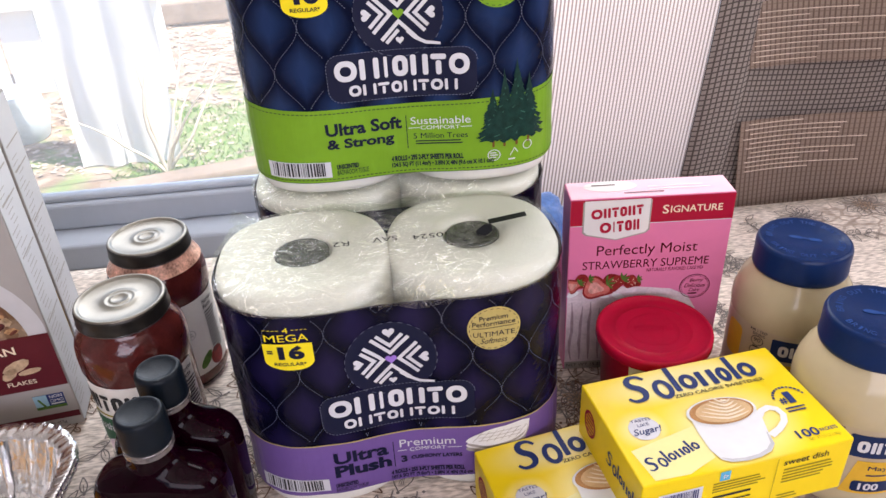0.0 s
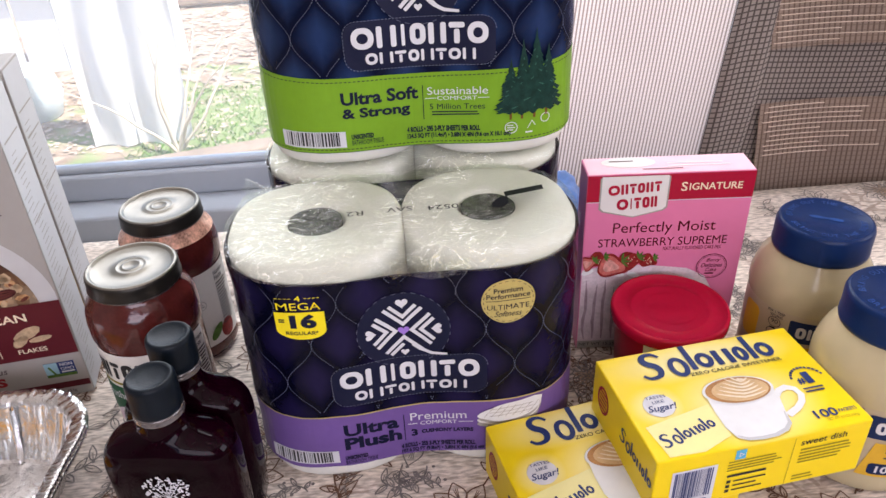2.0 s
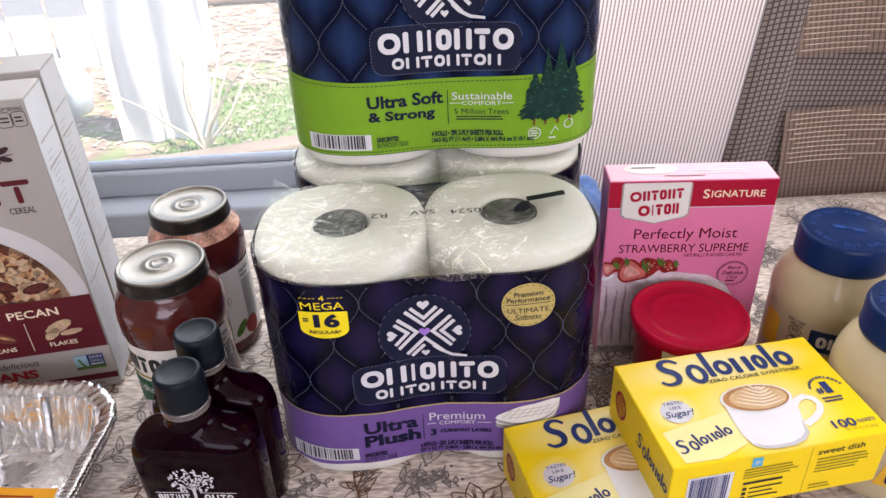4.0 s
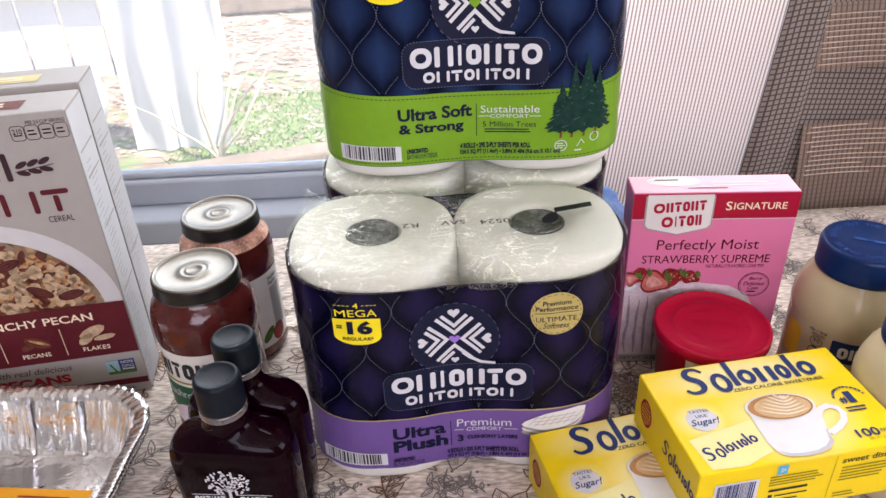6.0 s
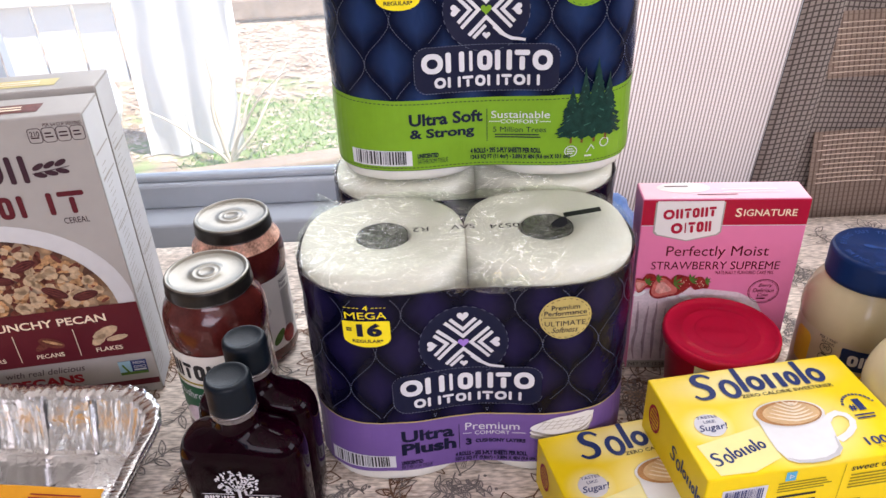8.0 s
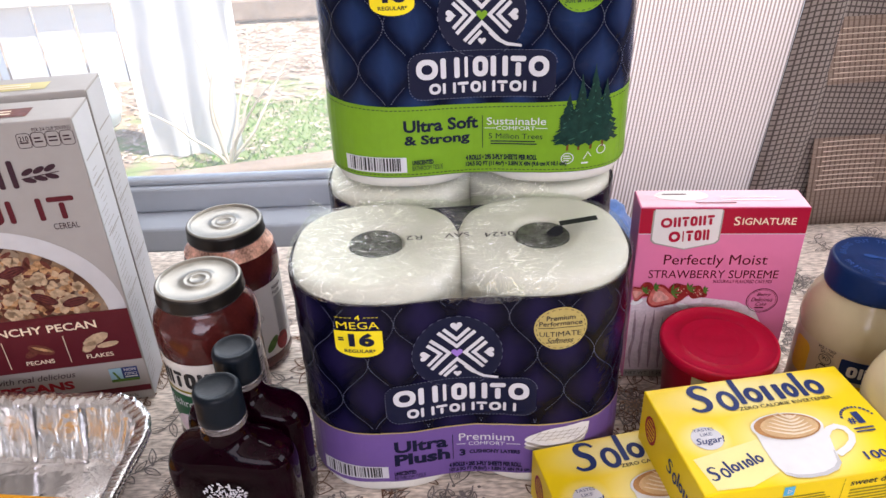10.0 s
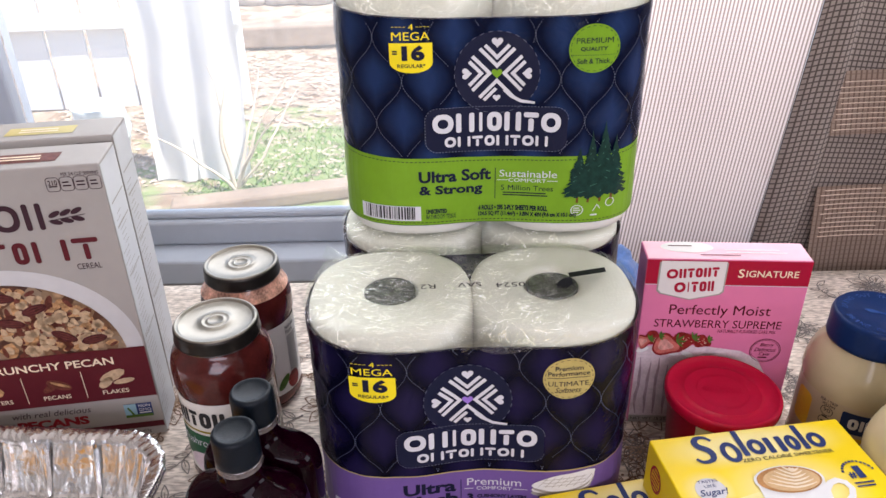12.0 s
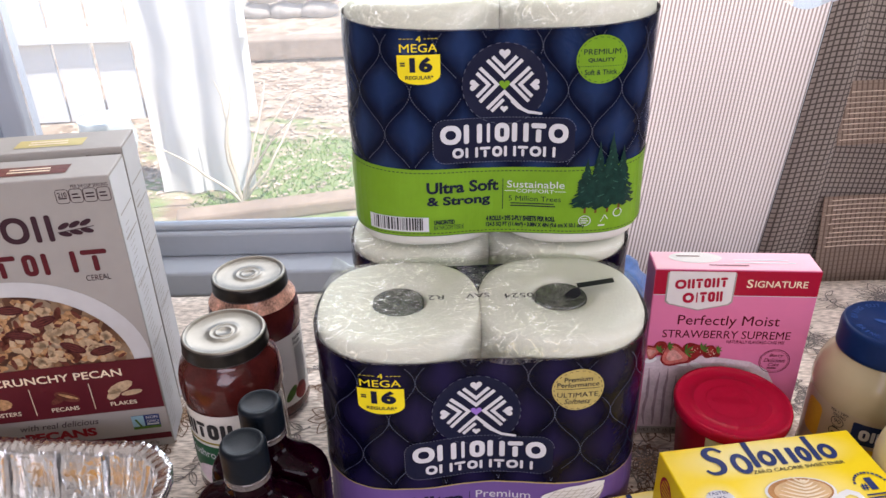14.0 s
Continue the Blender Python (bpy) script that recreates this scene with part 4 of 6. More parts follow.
    put("barcode_ground", rect(-0.0835, zb + 0.0115, 0.046, 0.0135), "white_ink", 0.0008)
    put("barcode", barcode(-0.0835, zb + 0.0120, 0.040, 0.0115), "dark_print", 0.0012)
    return pk


LG = 0.1445
PK1 = tissue_pack("four-roll toilet paper pack with navy and lilac sleeve", pose(-0.009, 0.0655, TZ, 0, 0, 1.2), "quilt_violet", "purple_ink", "purple_heart", False, 0.014, 0.186, 1.0)
tissue_pack("toilet paper pack with navy and lilac sleeve under another pack", pose(0.006, 0.2005, TZ, 0, 0, -0.5), "quilt_violet", "purple_ink", "purple_heart", False, 0.014, 0.186, 5.0)
tissue_pack("toilet paper pack with navy and lime sleeve stacked on another pack", pose(0.0135, 0.2030, TZ + 0.2060, 0, 0, -1.0), "quilt_navy", "green_ink", "green_ink", True, 0.0115, 0.183, 9.0)
part("tape_tab", sheet(lambda u, v: (0.066 + u, -0.001 + v + u * 0.22, 0.2072), span(0.010, 0.040, 8), (-0.0036, 0.0036)), M["black"], PK1, "black tape tab")
part("tape_curl", sheet(lambda u, v: (0.070 + u, -0.008 + v + u * 0.5, 0.2062 + 0.002 * math.sin(u * 260 + v * 300)), span(-0.005, 0.007, 10), span(-0.006, 0.003, 6)), M["black"], PK1, "crumpled black tape over the core")
part("film_corner", sheet(lambda u, v: (-0.108 - 0.013 * u + 0.008 * v, 0.036 + 0.010 * u + 0.014 * v, 0.2050 + 0.0075 * u * (1 - abs(2 * v - 1)) + 0.001 * math.sin(9 * u + 7 * v)), span(0, 1, 8), span(0, 1, 8)), M["film"], PK1, "pulled-up corner of clear film", smooth=True)
part("film_pleat", sheet(lambda u, v: (-0.012 + 0.052 * u, -0.0655 + 0.003 * math.sin(u * 7) - 0.002 * v, 0.1850 + (0.0185 - 0.006 * u) * v + 0.0012 * math.sin(u * 11 + v * 4)), span(0, 1, 16), span(0, 1, 8)), M["film"], PK1, "pleat of clear film between the rolls", smooth=True)
PK1_top = lambda u, v, lift: Vector((u, v, 0.2056 + lift))
printed("date_stamp", turned(words("R2", 0.034, 0.009, 0.012, 0.0065) + words("SAV", 0.002, 0.008, 0.018, 0.0065) + words("30524", -0.032, 0.010, 0.028, 0.0065), 0, 0.0, 180), M["dark_print"], PK1, PK1_top, 0.0016)


# ---- cartons ----
def face(w, d, h, side):
    """Placing function of a carton's face: u, v from the face's lower left."""
    def at(u, v, lift):
        if side == "front":
            return Vector((u - w / 2, -d / 2 - lift, v))
        if side == "top":
            return Vector((u - w / 2, v - d / 2, h + lift))
        if side == "left":
            return Vector((-w / 2 - lift, d / 2 - u, v))
        return Vector((w / 2 + lift, u - d / 2, v))
    return at


def carton(name, label, cat, m, w, d, h, material, group=""):
    t = thing(name, label, cat, m, group)
    bm = box(-w / 2, w / 2, -d / 2, d / 2, 0, h, 0.0012, 2)
    body = part("carton", bm, material, t)
    return t, body


SW, SD, SH = 0.155, 0.102, 0.048


def sweetener_card():
    """Yellow card whose top print pales softly round the mug and the brand word."""
    m = mat("yellow_card", (0.86, 0.64, 0.012), 0.3, vary=0.03, scale=14)
    t = m.node_tree
    N, L = t.nodes, t.links
    b = N["Principled BSDF"]
    tc = N.new("ShaderNodeTexCoord")
    glow = None
    for cx, cy, rx, ry, most in ((0.083, 0.034, 0.060, 0.048, 0.75), (0.076, 0.085, 0.082, 0.026, 0.8), (0.024, 0.046, 0.024, 0.022, 0.7)):
        sub, div, ln, mr = N.new("ShaderNodeVectorMath"), N.new("ShaderNodeVectorMath"), N.new("ShaderNodeVectorMath"), N.new("ShaderNodeMapRange")
        sub.operation, div.operation, ln.operation = "SUBTRACT", "DIVIDE", "LENGTH"
        sub.inputs[1].default_value = (cx - SW / 2, cy - SD / 2, SH)
        div.inputs[1].default_value = (rx, ry, 0.004)
        L.new(tc.outputs["Object"], sub.inputs[0])
        L.new(sub.outputs[0], div.inputs[0])
        L.new(div.outputs[0], ln.inputs[0])
        mr.interpolation_type = "SMOOTHSTEP"
        mr.inputs[1].default_value, mr.inputs[2].default_value, mr.inputs[3].default_value, mr.inputs[4].default_value = 0.25, 1.0, most, 0.0
        L.new(ln.outputs["Value"], mr.inputs[0])
        if glow is None:
            glow = mr.outputs[0]
        else:
            mx = N.new("ShaderNodeMath")
            mx.operation = "MAXIMUM"
            L.new(glow, mx.inputs[0])
            L.new(mr.outputs[0], mx.inputs[1])
            glow = mx.outputs[0]
    src = b.inputs["Base Color"].links[0].from_socket
    mix = N.new("ShaderNodeMix")
    mix.data_type = "RGBA"
    L.new(glow, mix.inputs[0])
    L.new(src, mix.inputs[6])
    mix.inputs[7].default_value = (0.88, 0.80, 0.42, 1)
    L.new(mix.outputs[2], b.inputs["Base Color"])
    return m


M["sp_yellow"] = sweetener_card()


def sweetener_box(label, m):
    t, b = carton("sweetener_box", label, "sweetener", m, SW, SD, SH, M["sp_yellow"], "sweetener boxes")
    top, fr, lf = face(SW, SD, SH, "top"), face(SW, SD, SH, "front"), face(SW, SD, SH, "left")

    def brand(u, v, s):
        """A brand's word as a swash, then plain rings and bars."""
        out = []
        pts = [(0.0185, 0.0225), (0.0145, 0.0262), (0.0090, 0.0262), (0.0060, 0.0225), (0.0075, 0.0180), (0.0125, 0.0140), (0.0140, 0.0090), (0.0115, 0.0045), (0.0050, 0.0035), (0.0010, 0.0070)]
        fine = []
        for k2 in range(len(pts) - 1):
            p0, p1, p2, p3 = pts[max(0, k2 - 1)], pts[k2], pts[k2 + 1], pts[min(len(pts) - 1, k2 + 2)]
            for f in (0, 0.25, 0.5, 0.75):
                fine.append(tuple(0.5 * (2 * p1[m2] + (p2[m2] - p0[m2]) * f + (2 * p0[m2] - 5 * p1[m2] + 4 * p2[m2] - p3[m2]) * f * f + (3 * p1[m2] - p0[m2] - 3 * p2[m2] + p3[m2]) * f ** 3) for m2 in (0, 1)))
        fine.append(pts[-1])
        out += ribbon([(u + a * s, v + c * s) for a, c in fine], [(0.0024 + 0.0030 * math.sin(math.pi * k3 / (len(fine) - 1)) ** 2) * s for k3 in range(len(fine))])
        x = u + 0.0205 * s
        for kind, wd, lo, hi in (("o", 0.0140, -0.0045, 0.0150), ("i", 0.0042, 0.0, 0.0250), ("o", 0.0125, 0.0, 0.0150), ("n", 0.0135, 0.0, 0.0150), ("o", 0.0100, 0.0, 0.0150), ("i", 0.0042, 0.0, 0.0240), ("o", 0.0125, 0.0, 0.0150)):
            cx, cy, hh, ww = x + wd * s / 2, v + (0.0045 + (lo + hi) / 2) * s, (hi - lo) * s, wd * s
            if kind == "i":
                out += pill(cx, cy, ww, hh, 0.001 * s)
            elif kind == "n":
                out += pill(cx - ww * 0.32, cy, ww * 0.33, hh, 0.001 * s) + pill(cx + ww * 0.32, cy, ww * 0.33, hh, 0.001 * s)
            else:
                out += ring(cx, cy, ww, hh, 0.0038 * s, 22)
            x += (wd + 0.0012) * s
        return out
    printed("brand_mark", brand(0.0258, 0.0690, 1.08), M["sp_blue"], b, top, 0.0006, label="navy shapes in place of a brand word")
    printed("brand_mark", turned(brand(0.0110, 0.0085, 0.44), 0.011, 0.0085, 13), M["sp_blue"], b, top, 0.0006)
    printed("top_text", words("ZERO CALORIE SWEETENER", 0.0957, 0.0697, 0.072, 0.0034, bold=0.01), M["dark_print"], b, top, 0.0006)
    printed("white_spot", turned(oval(0.0240, 0.0468, 0.0225, 0.0215, 30), 0.024, 0.0468, 20), M["white_ink"], b, top, 0.0006)
    printed("top_text", words("TASTES", 0.0246, 0.0545, 0.0150, 0.0027) + words("LIKE", 0.0246, 0.0500, 0.0085, 0.0027) + words("Sugar!", 0.0252, 0.0435, 0.0215, 0.0075, slant=0.3, bold=0.01), M["sp_blue"], b, top, 0.0009)
    # mug
    printed("pale_panel", [[(0.006, 0.0300), (0.0575, 0.0400), (0.0570, 0.0100), (0.034, 0.0015), (0.010, 0.0025)]], M["sp_pale"], b, top, 0.0004, label="pale yellow printed panel")
    def rim(k, cx=0.0832, cy=0.0467):
        return [(cx + k * (0.0247 * math.cos(a) + 0.0076 * math.sin(a)), cy + k * (-0.0046 * math.cos(a) + 0.0127 * math.sin(a))) for a in span(0, 2 * math.pi * 39 / 40, 39)]
    cup = [(0.0592, 0.0500), (0.0572, 0.0313), (0.0568, 0.0163), (0.0595, 0.0066), (0.0650, 0.0030), (0.0740, 0.0014), (0.0850, 0.0016), (0.0950, 0.0046), (0.1005, 0.0095), (0.1030, 0.0206), (0.1070, 0.0339), (0.1078, 0.0429), (0.0832, 0.0480)]
    printed("printed_mug", [cup], M["cup"], b, top, 0.0009, label="printed white mug of coffee")
    printed("printed_mug_shade", ribbon([(0.0600, 0.0080), (0.0660, 0.0042), (0.0750, 0.0026), (0.0850, 0.0029), (0.0940, 0.0058), (0.0995, 0.0105), (0.1018, 0.0206)], [0.0006, 0.0022, 0.0028, 0.0028, 0.0028, 0.0024, 0.0006]), M["cup_shade"], b, top, 0.0011)
    printed("printed_mug_rim", [rim(1.0)], M["cup"], b, top, 0.0012)
    printed("printed_mug_handle", ribbon([(0.1060, 0.0350), (0.1105, 0.0398), (0.1165, 0.0415), (0.1215, 0.0385), (0.1228, 0.0325), (0.1195, 0.0265), (0.1130, 0.0215), (0.1030, 0.0170)], [0.0040, 0.0046, 0.0046, 0.0044, 0.0044, 0.0044, 0.0046, 0.0050]), M["cup"], b, top, 0.0007)
    printed("printed_coffee", [rim(0.92)], M["coffee"], b, top, 0.0015)
    printed("printed_foam", [rim(0.80, 0.0845, 0.0462)], M["foam_print"], b, top, 0.0017)
    lat = []
    for i in range(6):
        wd, z0 = 0.0175 - i * 0.0022, 0.0385 + i * 0.0030
        pts = [(0.0838 + wd * f + i * 0.0010, z0 + 0.0050 * abs(f) ** 1.5 - 0.0025 * f) for f in (-1, -0.66, -0.33, 0, 0.33, 0.66, 1)]
        lat += ribbon(pts, [0.0004, 0.0013, 0.0016, 0.0018, 0.0016, 0.0013, 0.0004])
    printed("printed_cream", lat + heart(0.0895, 0.0550, 0.0022, -20), M["cream_print"], b, top, 0.0020)
    printed("top_text", words("#", 0.1310, 0.0440, 0.0055, 0.0062, bold=0.03) + words("1", 0.1372, 0.0465, 0.0055, 0.0115, bold=0.05) + bars(0.1372, 0.0352, 0.019, 0.0060, 2, 4) + dashes([(0.1375 + 0.0120 * math.cos(radians(a)), 0.0455 + 0.0115 * math.sin(radians(a))) for a in range(170, 5, -8)], 0.0022, 0.0006, 0.0018), M["sp_blue"], b, top, 0.0006)
    printed("top_text", words("100", 0.1280, 0.0128, 0.0165, 0.0074, bold=0.02) + words("PACKETS", 0.1440, 0.0126, 0.0130, 0.0030, bold=0.02), M["sp_blue"], b, top, 0.0006)
    printed("top_text", words("NET WT 3.5 OZ (100g)", 0.1370, 0.0065, 0.0230, 0.0030), M["olive_print"], b, top, 0.0006)
    # front face
    printed("barcode_ground", rect(0.028, 0.0195, 0.032, 0.033), M["white_ink"], b, fr, 0.0004)
    printed("barcode", barcode(0.028, 0.0215, 0.028, 0.026, 7) + bars(0.028, 0.0050, 0.024, 0.003, 1, 2), M["sp_blue"], b, fr, 0.0007)
    printed("recycle_tile", rect(0.0592, 0.0410, 0.0075, 0.0085), M["sp_tile"], b, fr, 0.0004, label="small light blue tile")
    printed("recycle_mark", ring(0.0592, 0.0410, 0.005, 0.005, 0.0012, 3), M["white_ink"], b, fr, 0.0007)
    for item in (bars(0.0715, 0.0310, 0.040, 0.0105, 4, 11),
                 rect(0.0980, 0.023, 0.0004, 0.044),
                 bars(0.1250, 0.0270, 0.042, 0.0150, 5, 12),
                 bars(0.1120, 0.0065, 0.018, 0.0060, 2, 13)):
        printed("fine_text", item, M["olive_print"], b, fr, 0.0004)
    for item in (bars(0.0715, 0.0215, 0.038, 0.0032, 1, 14, 0.7),
                 rect(0.0545, 0.0160, 0.003, 0.003),
                 rect(0.0545, 0.0115, 0.003, 0.003),
                 rect(0.0545, 0.0070, 0.003, 0.003),
                 bars(0.0700, 0.0115, 0.024, 0.0130, 3, 15, 0.3),
                 words("sweet dish", 0.1200, 0.0400, 0.034, 0.0055, bold=0.01)):
        printed("fine_text", item, M["dark_print"], b, fr, 0.0004)
    # left face
    printed("stripe_seal", ring(0.020, 0.026, 0.0190, 0.0240, 0.0022, 30) + [f for i in range(5) for f in rect(0.020, 0.019 + i * 0.0035, 0.012, 0.0018)], M["crimson"], b, lf, 0.0004, label="round striped seal")
    printed("brand_mark", brand(0.050, 0.018, 0.50), M["sp_blue"], b, lf, 0.0004)
    return t


M["cup_shade"] = mat("cup_shade_print", (0.52, 0.52, 0.53), 0.4, vary=0.06, scale=20)
M["foam_print"] = mat("coffee_foam_print", (0.62, 0.42, 0.22), 0.4, vary=0.2, scale=90)
M["sp_tile"] = mat("light_blue_tile", (0.10, 0.42, 0.62), 0.4)


def corner(bl, deg, w, d, z):
    """Pose of a carton from its back left corner and its turn."""
    return Matrix.Translation((bl[0], bl[1], z)) @ pose(0, 0, 0, 0, 0, deg) @ Matrix.Translation((w / 2, -d / 2, 0))


sweetener_box("yellow sweetener box lying flat on the tablecloth", corner((0.041, -0.006), 11.0, SW, SD, TZ))
sweetener_box("yellow sweetener box lying across another yellow box", corner((0.1255, 0.003), 7.2, SW, SD, TZ + SH))

# cake mix
CW, CD, CH = 0.1405, 0.0335, 0.184
cake, cb = carton("cake_mix_box", "upright pink cake mix box on the tablecloth", "cake mix", Matrix.Translation((0.1470, 0.1310, TZ)) @ pose(0, 0, 0, 0, 0, -4.7) @ Matrix.Translation((CW / 2, CD / 2, 0)), CW, CD, CH, M["pink"])
cake_front, ct = face(CW, CD, CH, "front"), face(CW, CD, CH, "top")
# the front's artwork is drawn 149 mm wide
cf = lambda u, v, lift: cake_front(u * CW / 0.149, v, lift)
printed("crimson_band", rect(0.0745, 0.1715, 0.148, 0.0245), M["crimson"], cb, cf, 0.0003, label="crimson band")
printed("band_line", rect(0.0745, 0.1590, 0.148, 0.0006), M["white_ink"], cb, cf, 0.0006)
sh = [(0.013, 0.1830), (0.013, 0.1535), (0.016, 0.1505), (0.043, 0.1445), (0.069, 0.1505), (0.072, 0.1535), (0.072, 0.1830)]
printed("shield", [[(0.0425 + (x - 0.0425) * 1.05, y - 0.0012) for x, y in sh]], M["grey_print"], cb, cf, 0.0006)
printed("shield", [sh], M["card"], cb, cf, 0.0009, label="white shield")
for row, x, y in ((block_row((1.3, 0.8, 0.8, 0.8, 0.8, 0.8), 0.0425, 0.1715, 0.047, 0.0095), 0.0425, 0.1715), (block_row((1.3, 0.35, 0.8, 0.8, 0.7), 0.0455, 0.1575, 0.036, 0.0105), 0.0455, 0.1575)):
    for shape in row:
        printed("brand_mark", turned(shape, x, y, 4), M["crimson"], cb, cf, 0.0012)
printed("front_text", words("S", 0.0865, 0.1715, 0.0055, 0.0085, bold=0.01) + words("IGNATURE", 0.1145, 0.1712, 0.047, 0.0066, bold=0.01), M["cream_print"], cb, cf, 0.0006)
printed("front_text", words("Perfectly Moist", 0.0735, 0.1315, 0.094, 0.0135, bold=0.0) + words("STRAWBERRY SUPREME", 0.0735, 0.1180, 0.119, 0.0084, bold=0.012) + words("NATURALLY FLAVORED CAKE MIX", 0.1020, 0.1105, 0.054, 0.0036), M["plum"], cb, cf, 0.0004)
M["berry_flesh"] = mat("berry_flesh_print", (0.50, 0.13, 0.11), 0.4, vary=0.4, scale=200)
printed("printed_cake", [[(0.001, 0.002), (0.130, 0.002), (0.130, 0.060), (0.118, 0.080), (0.100, 0.089), (0.060, 0.094), (0.020, 0.094), (0.001, 0.090)]], M["icing"], cb, cf, 0.0003, label="printed slice of iced cake")
rnd = random.Random(2)
folds = []
for i in range(13):
    x = 0.006 + i * 0.0092
    folds += ribbon([(x + 0.0012 * rnd.uniform(-1, 1), z) for z in span(0.012, 0.066 + 0.014 * rnd.random(), 6)], [0.0010, 0.0024, 0.0032, 0.0026, 0.0030, 0.0020, 0.0006])
printed("printed_cake_folds", folds, M["frosting_print"], cb, cf, 0.0006)
crest = []
for i in range(16):
    crest += turned(oval(0.006 + i * 0.0075, 0.088 - 0.00002 * (i * 3) ** 2 + 0.003 * rnd.random(), 0.0125, 0.0055, 12), 0.006 + i * 0.0075, 0.088, rnd.uniform(-25, 25))[:1] if i % 2 == 0 else []
printed("printed_icing_crest", crest, M["cup"], cb, cf, 0.0008)
M["berry_pale"] = mat("berry_heart_print", (0.62, 0.30, 0.26), 0.4, vary=0.4, scale=260)
for x, y, s, ang, cut in ((0.0045, 0.0975, 0.019, 20, True), (0.0140, 0.1015, 0.019, -30, False), (0.0440, 0.0990, 0.024, 15, False), (0.0610, 0.0990, 0.017, -20, False), (0.0270, 0.0945, 0.030, -14, True)):
    berry = [(max(0.0008, x + s * 0.50 * math.cos(a) * (1 + 0.25 * math.cos(a))), y + s * 0.40 * math.sin(a) * (1 - 0.35 * math.cos(a)) + 0.0006 * math.sin(5 * a)) for a in span(0, 2 * math.pi * 23 / 24, 23)]
    lift = 0.0012 if cut else 0.0009
    clip = lambda polys: [[(max(0.0008, p), q) for p, q in f] for f in polys]
    printed("printed_berry", clip(turned([berry], x, y, ang)), M["berry"], cb, cf, lift, label="printed strawberry")
    if cut:
        for k, mt in ((0.82, "berry_flesh"), (0.50, "berry_pale")):
            flesh = [((p - x) * k + x - 0.0006, (q - y) * k + y) for p, q in berry]
            lift += 0.0002
            printed("printed_berry_flesh", clip(turned([flesh], x, y, ang)), M[mt], cb, cf, lift)
    else:
        seeds = []
        for k in range(16):
            a, r = rnd.uniform(0, 6.28), math.sqrt(rnd.random()) * 0.75
            seeds += oval(x + s * 0.46 * r * math.cos(a), y + s * 0.30 * r * math.sin(a), 0.0007, 0.0010, 6)
        printed("printed_berry_seeds", clip(turned(seeds, x, y, ang)), M["cream_print"], cb, cf, lift + 0.0002)
    for q in range(4):
        lf = ribbon([(x + s * 0.34, y + s * 0.16), (x + s * 0.50, y + s * 0.20), (x + s * 0.64, y + s * 0.24)], [0.0007, 0.0024, 0.0004])
        printed("printed_berry_leaf", clip(turned(lf, x + s * 0.34, y + s * 0.16, q * 42 - 50 + ang * 0.5)), M["leaf_print"], cb, cf, 0.0017 + q * 0.0001)
printed("round_stamp", ring(0.123, 0.0905, 0.029, 0.026, 0.0006, 40) + ring(0.123, 0.0905, 0.026, 0.023, 0.0003, 40) + words("Berry", 0.124, 0.0965, 0.013, 0.0045, slant=0.3) + words("Delicious", 0.123, 0.0915, 0.020, 0.0042, slant=0.3) + words("Cake", 0.123, 0.0867, 0.010, 0.0038, slant=0.3) + bars(0.123, 0.0828, 0.011, 0.003, 1), M["plum"], cb, cf, 0.0008)
printed("net_strip", rect(0.040, 0.0055, 0.078, 0.0085), M["grey_print"], cb, cf, 0.0009)
printed("front_text", words("NET WT 15.25 OZ (432g)", 0.034, 0.0055, 0.062, 0.0046), M["dark_print"], cb, cf, 0.0012)
printed("pale_top", rect(CW / 2, CD / 2, CW - 0.002, CD - 0.002), M["pale_pink"], cb, ct, 0.0003)
printed("pale_top", oval(0.038, 0.022, 0.046, 0.020, 30), M["card"], cb, ct, 0.0006)
printed("front_text", bars(0.100, 0.016, 0.060, 0.010, 2, 3), M["white_ink"], cb, ct, 0.0006)
printed("front_text", bars(0.035, 0.024, 0.026, 0.004, 1, 3) + bars(0.065, 0.008, 0.036, 0.003, 1, 6), M["plum"], cb, ct, 0.0009)

# cereal
KW, KD, KH = 0.195, 0.050, 0.284


def pecan_print(nm, polys, mt, b, at, lift, lbl=""):
    return printed(nm, polys, M[mt], b, at, lift, label=lbl)


M["cereal_art"] = None


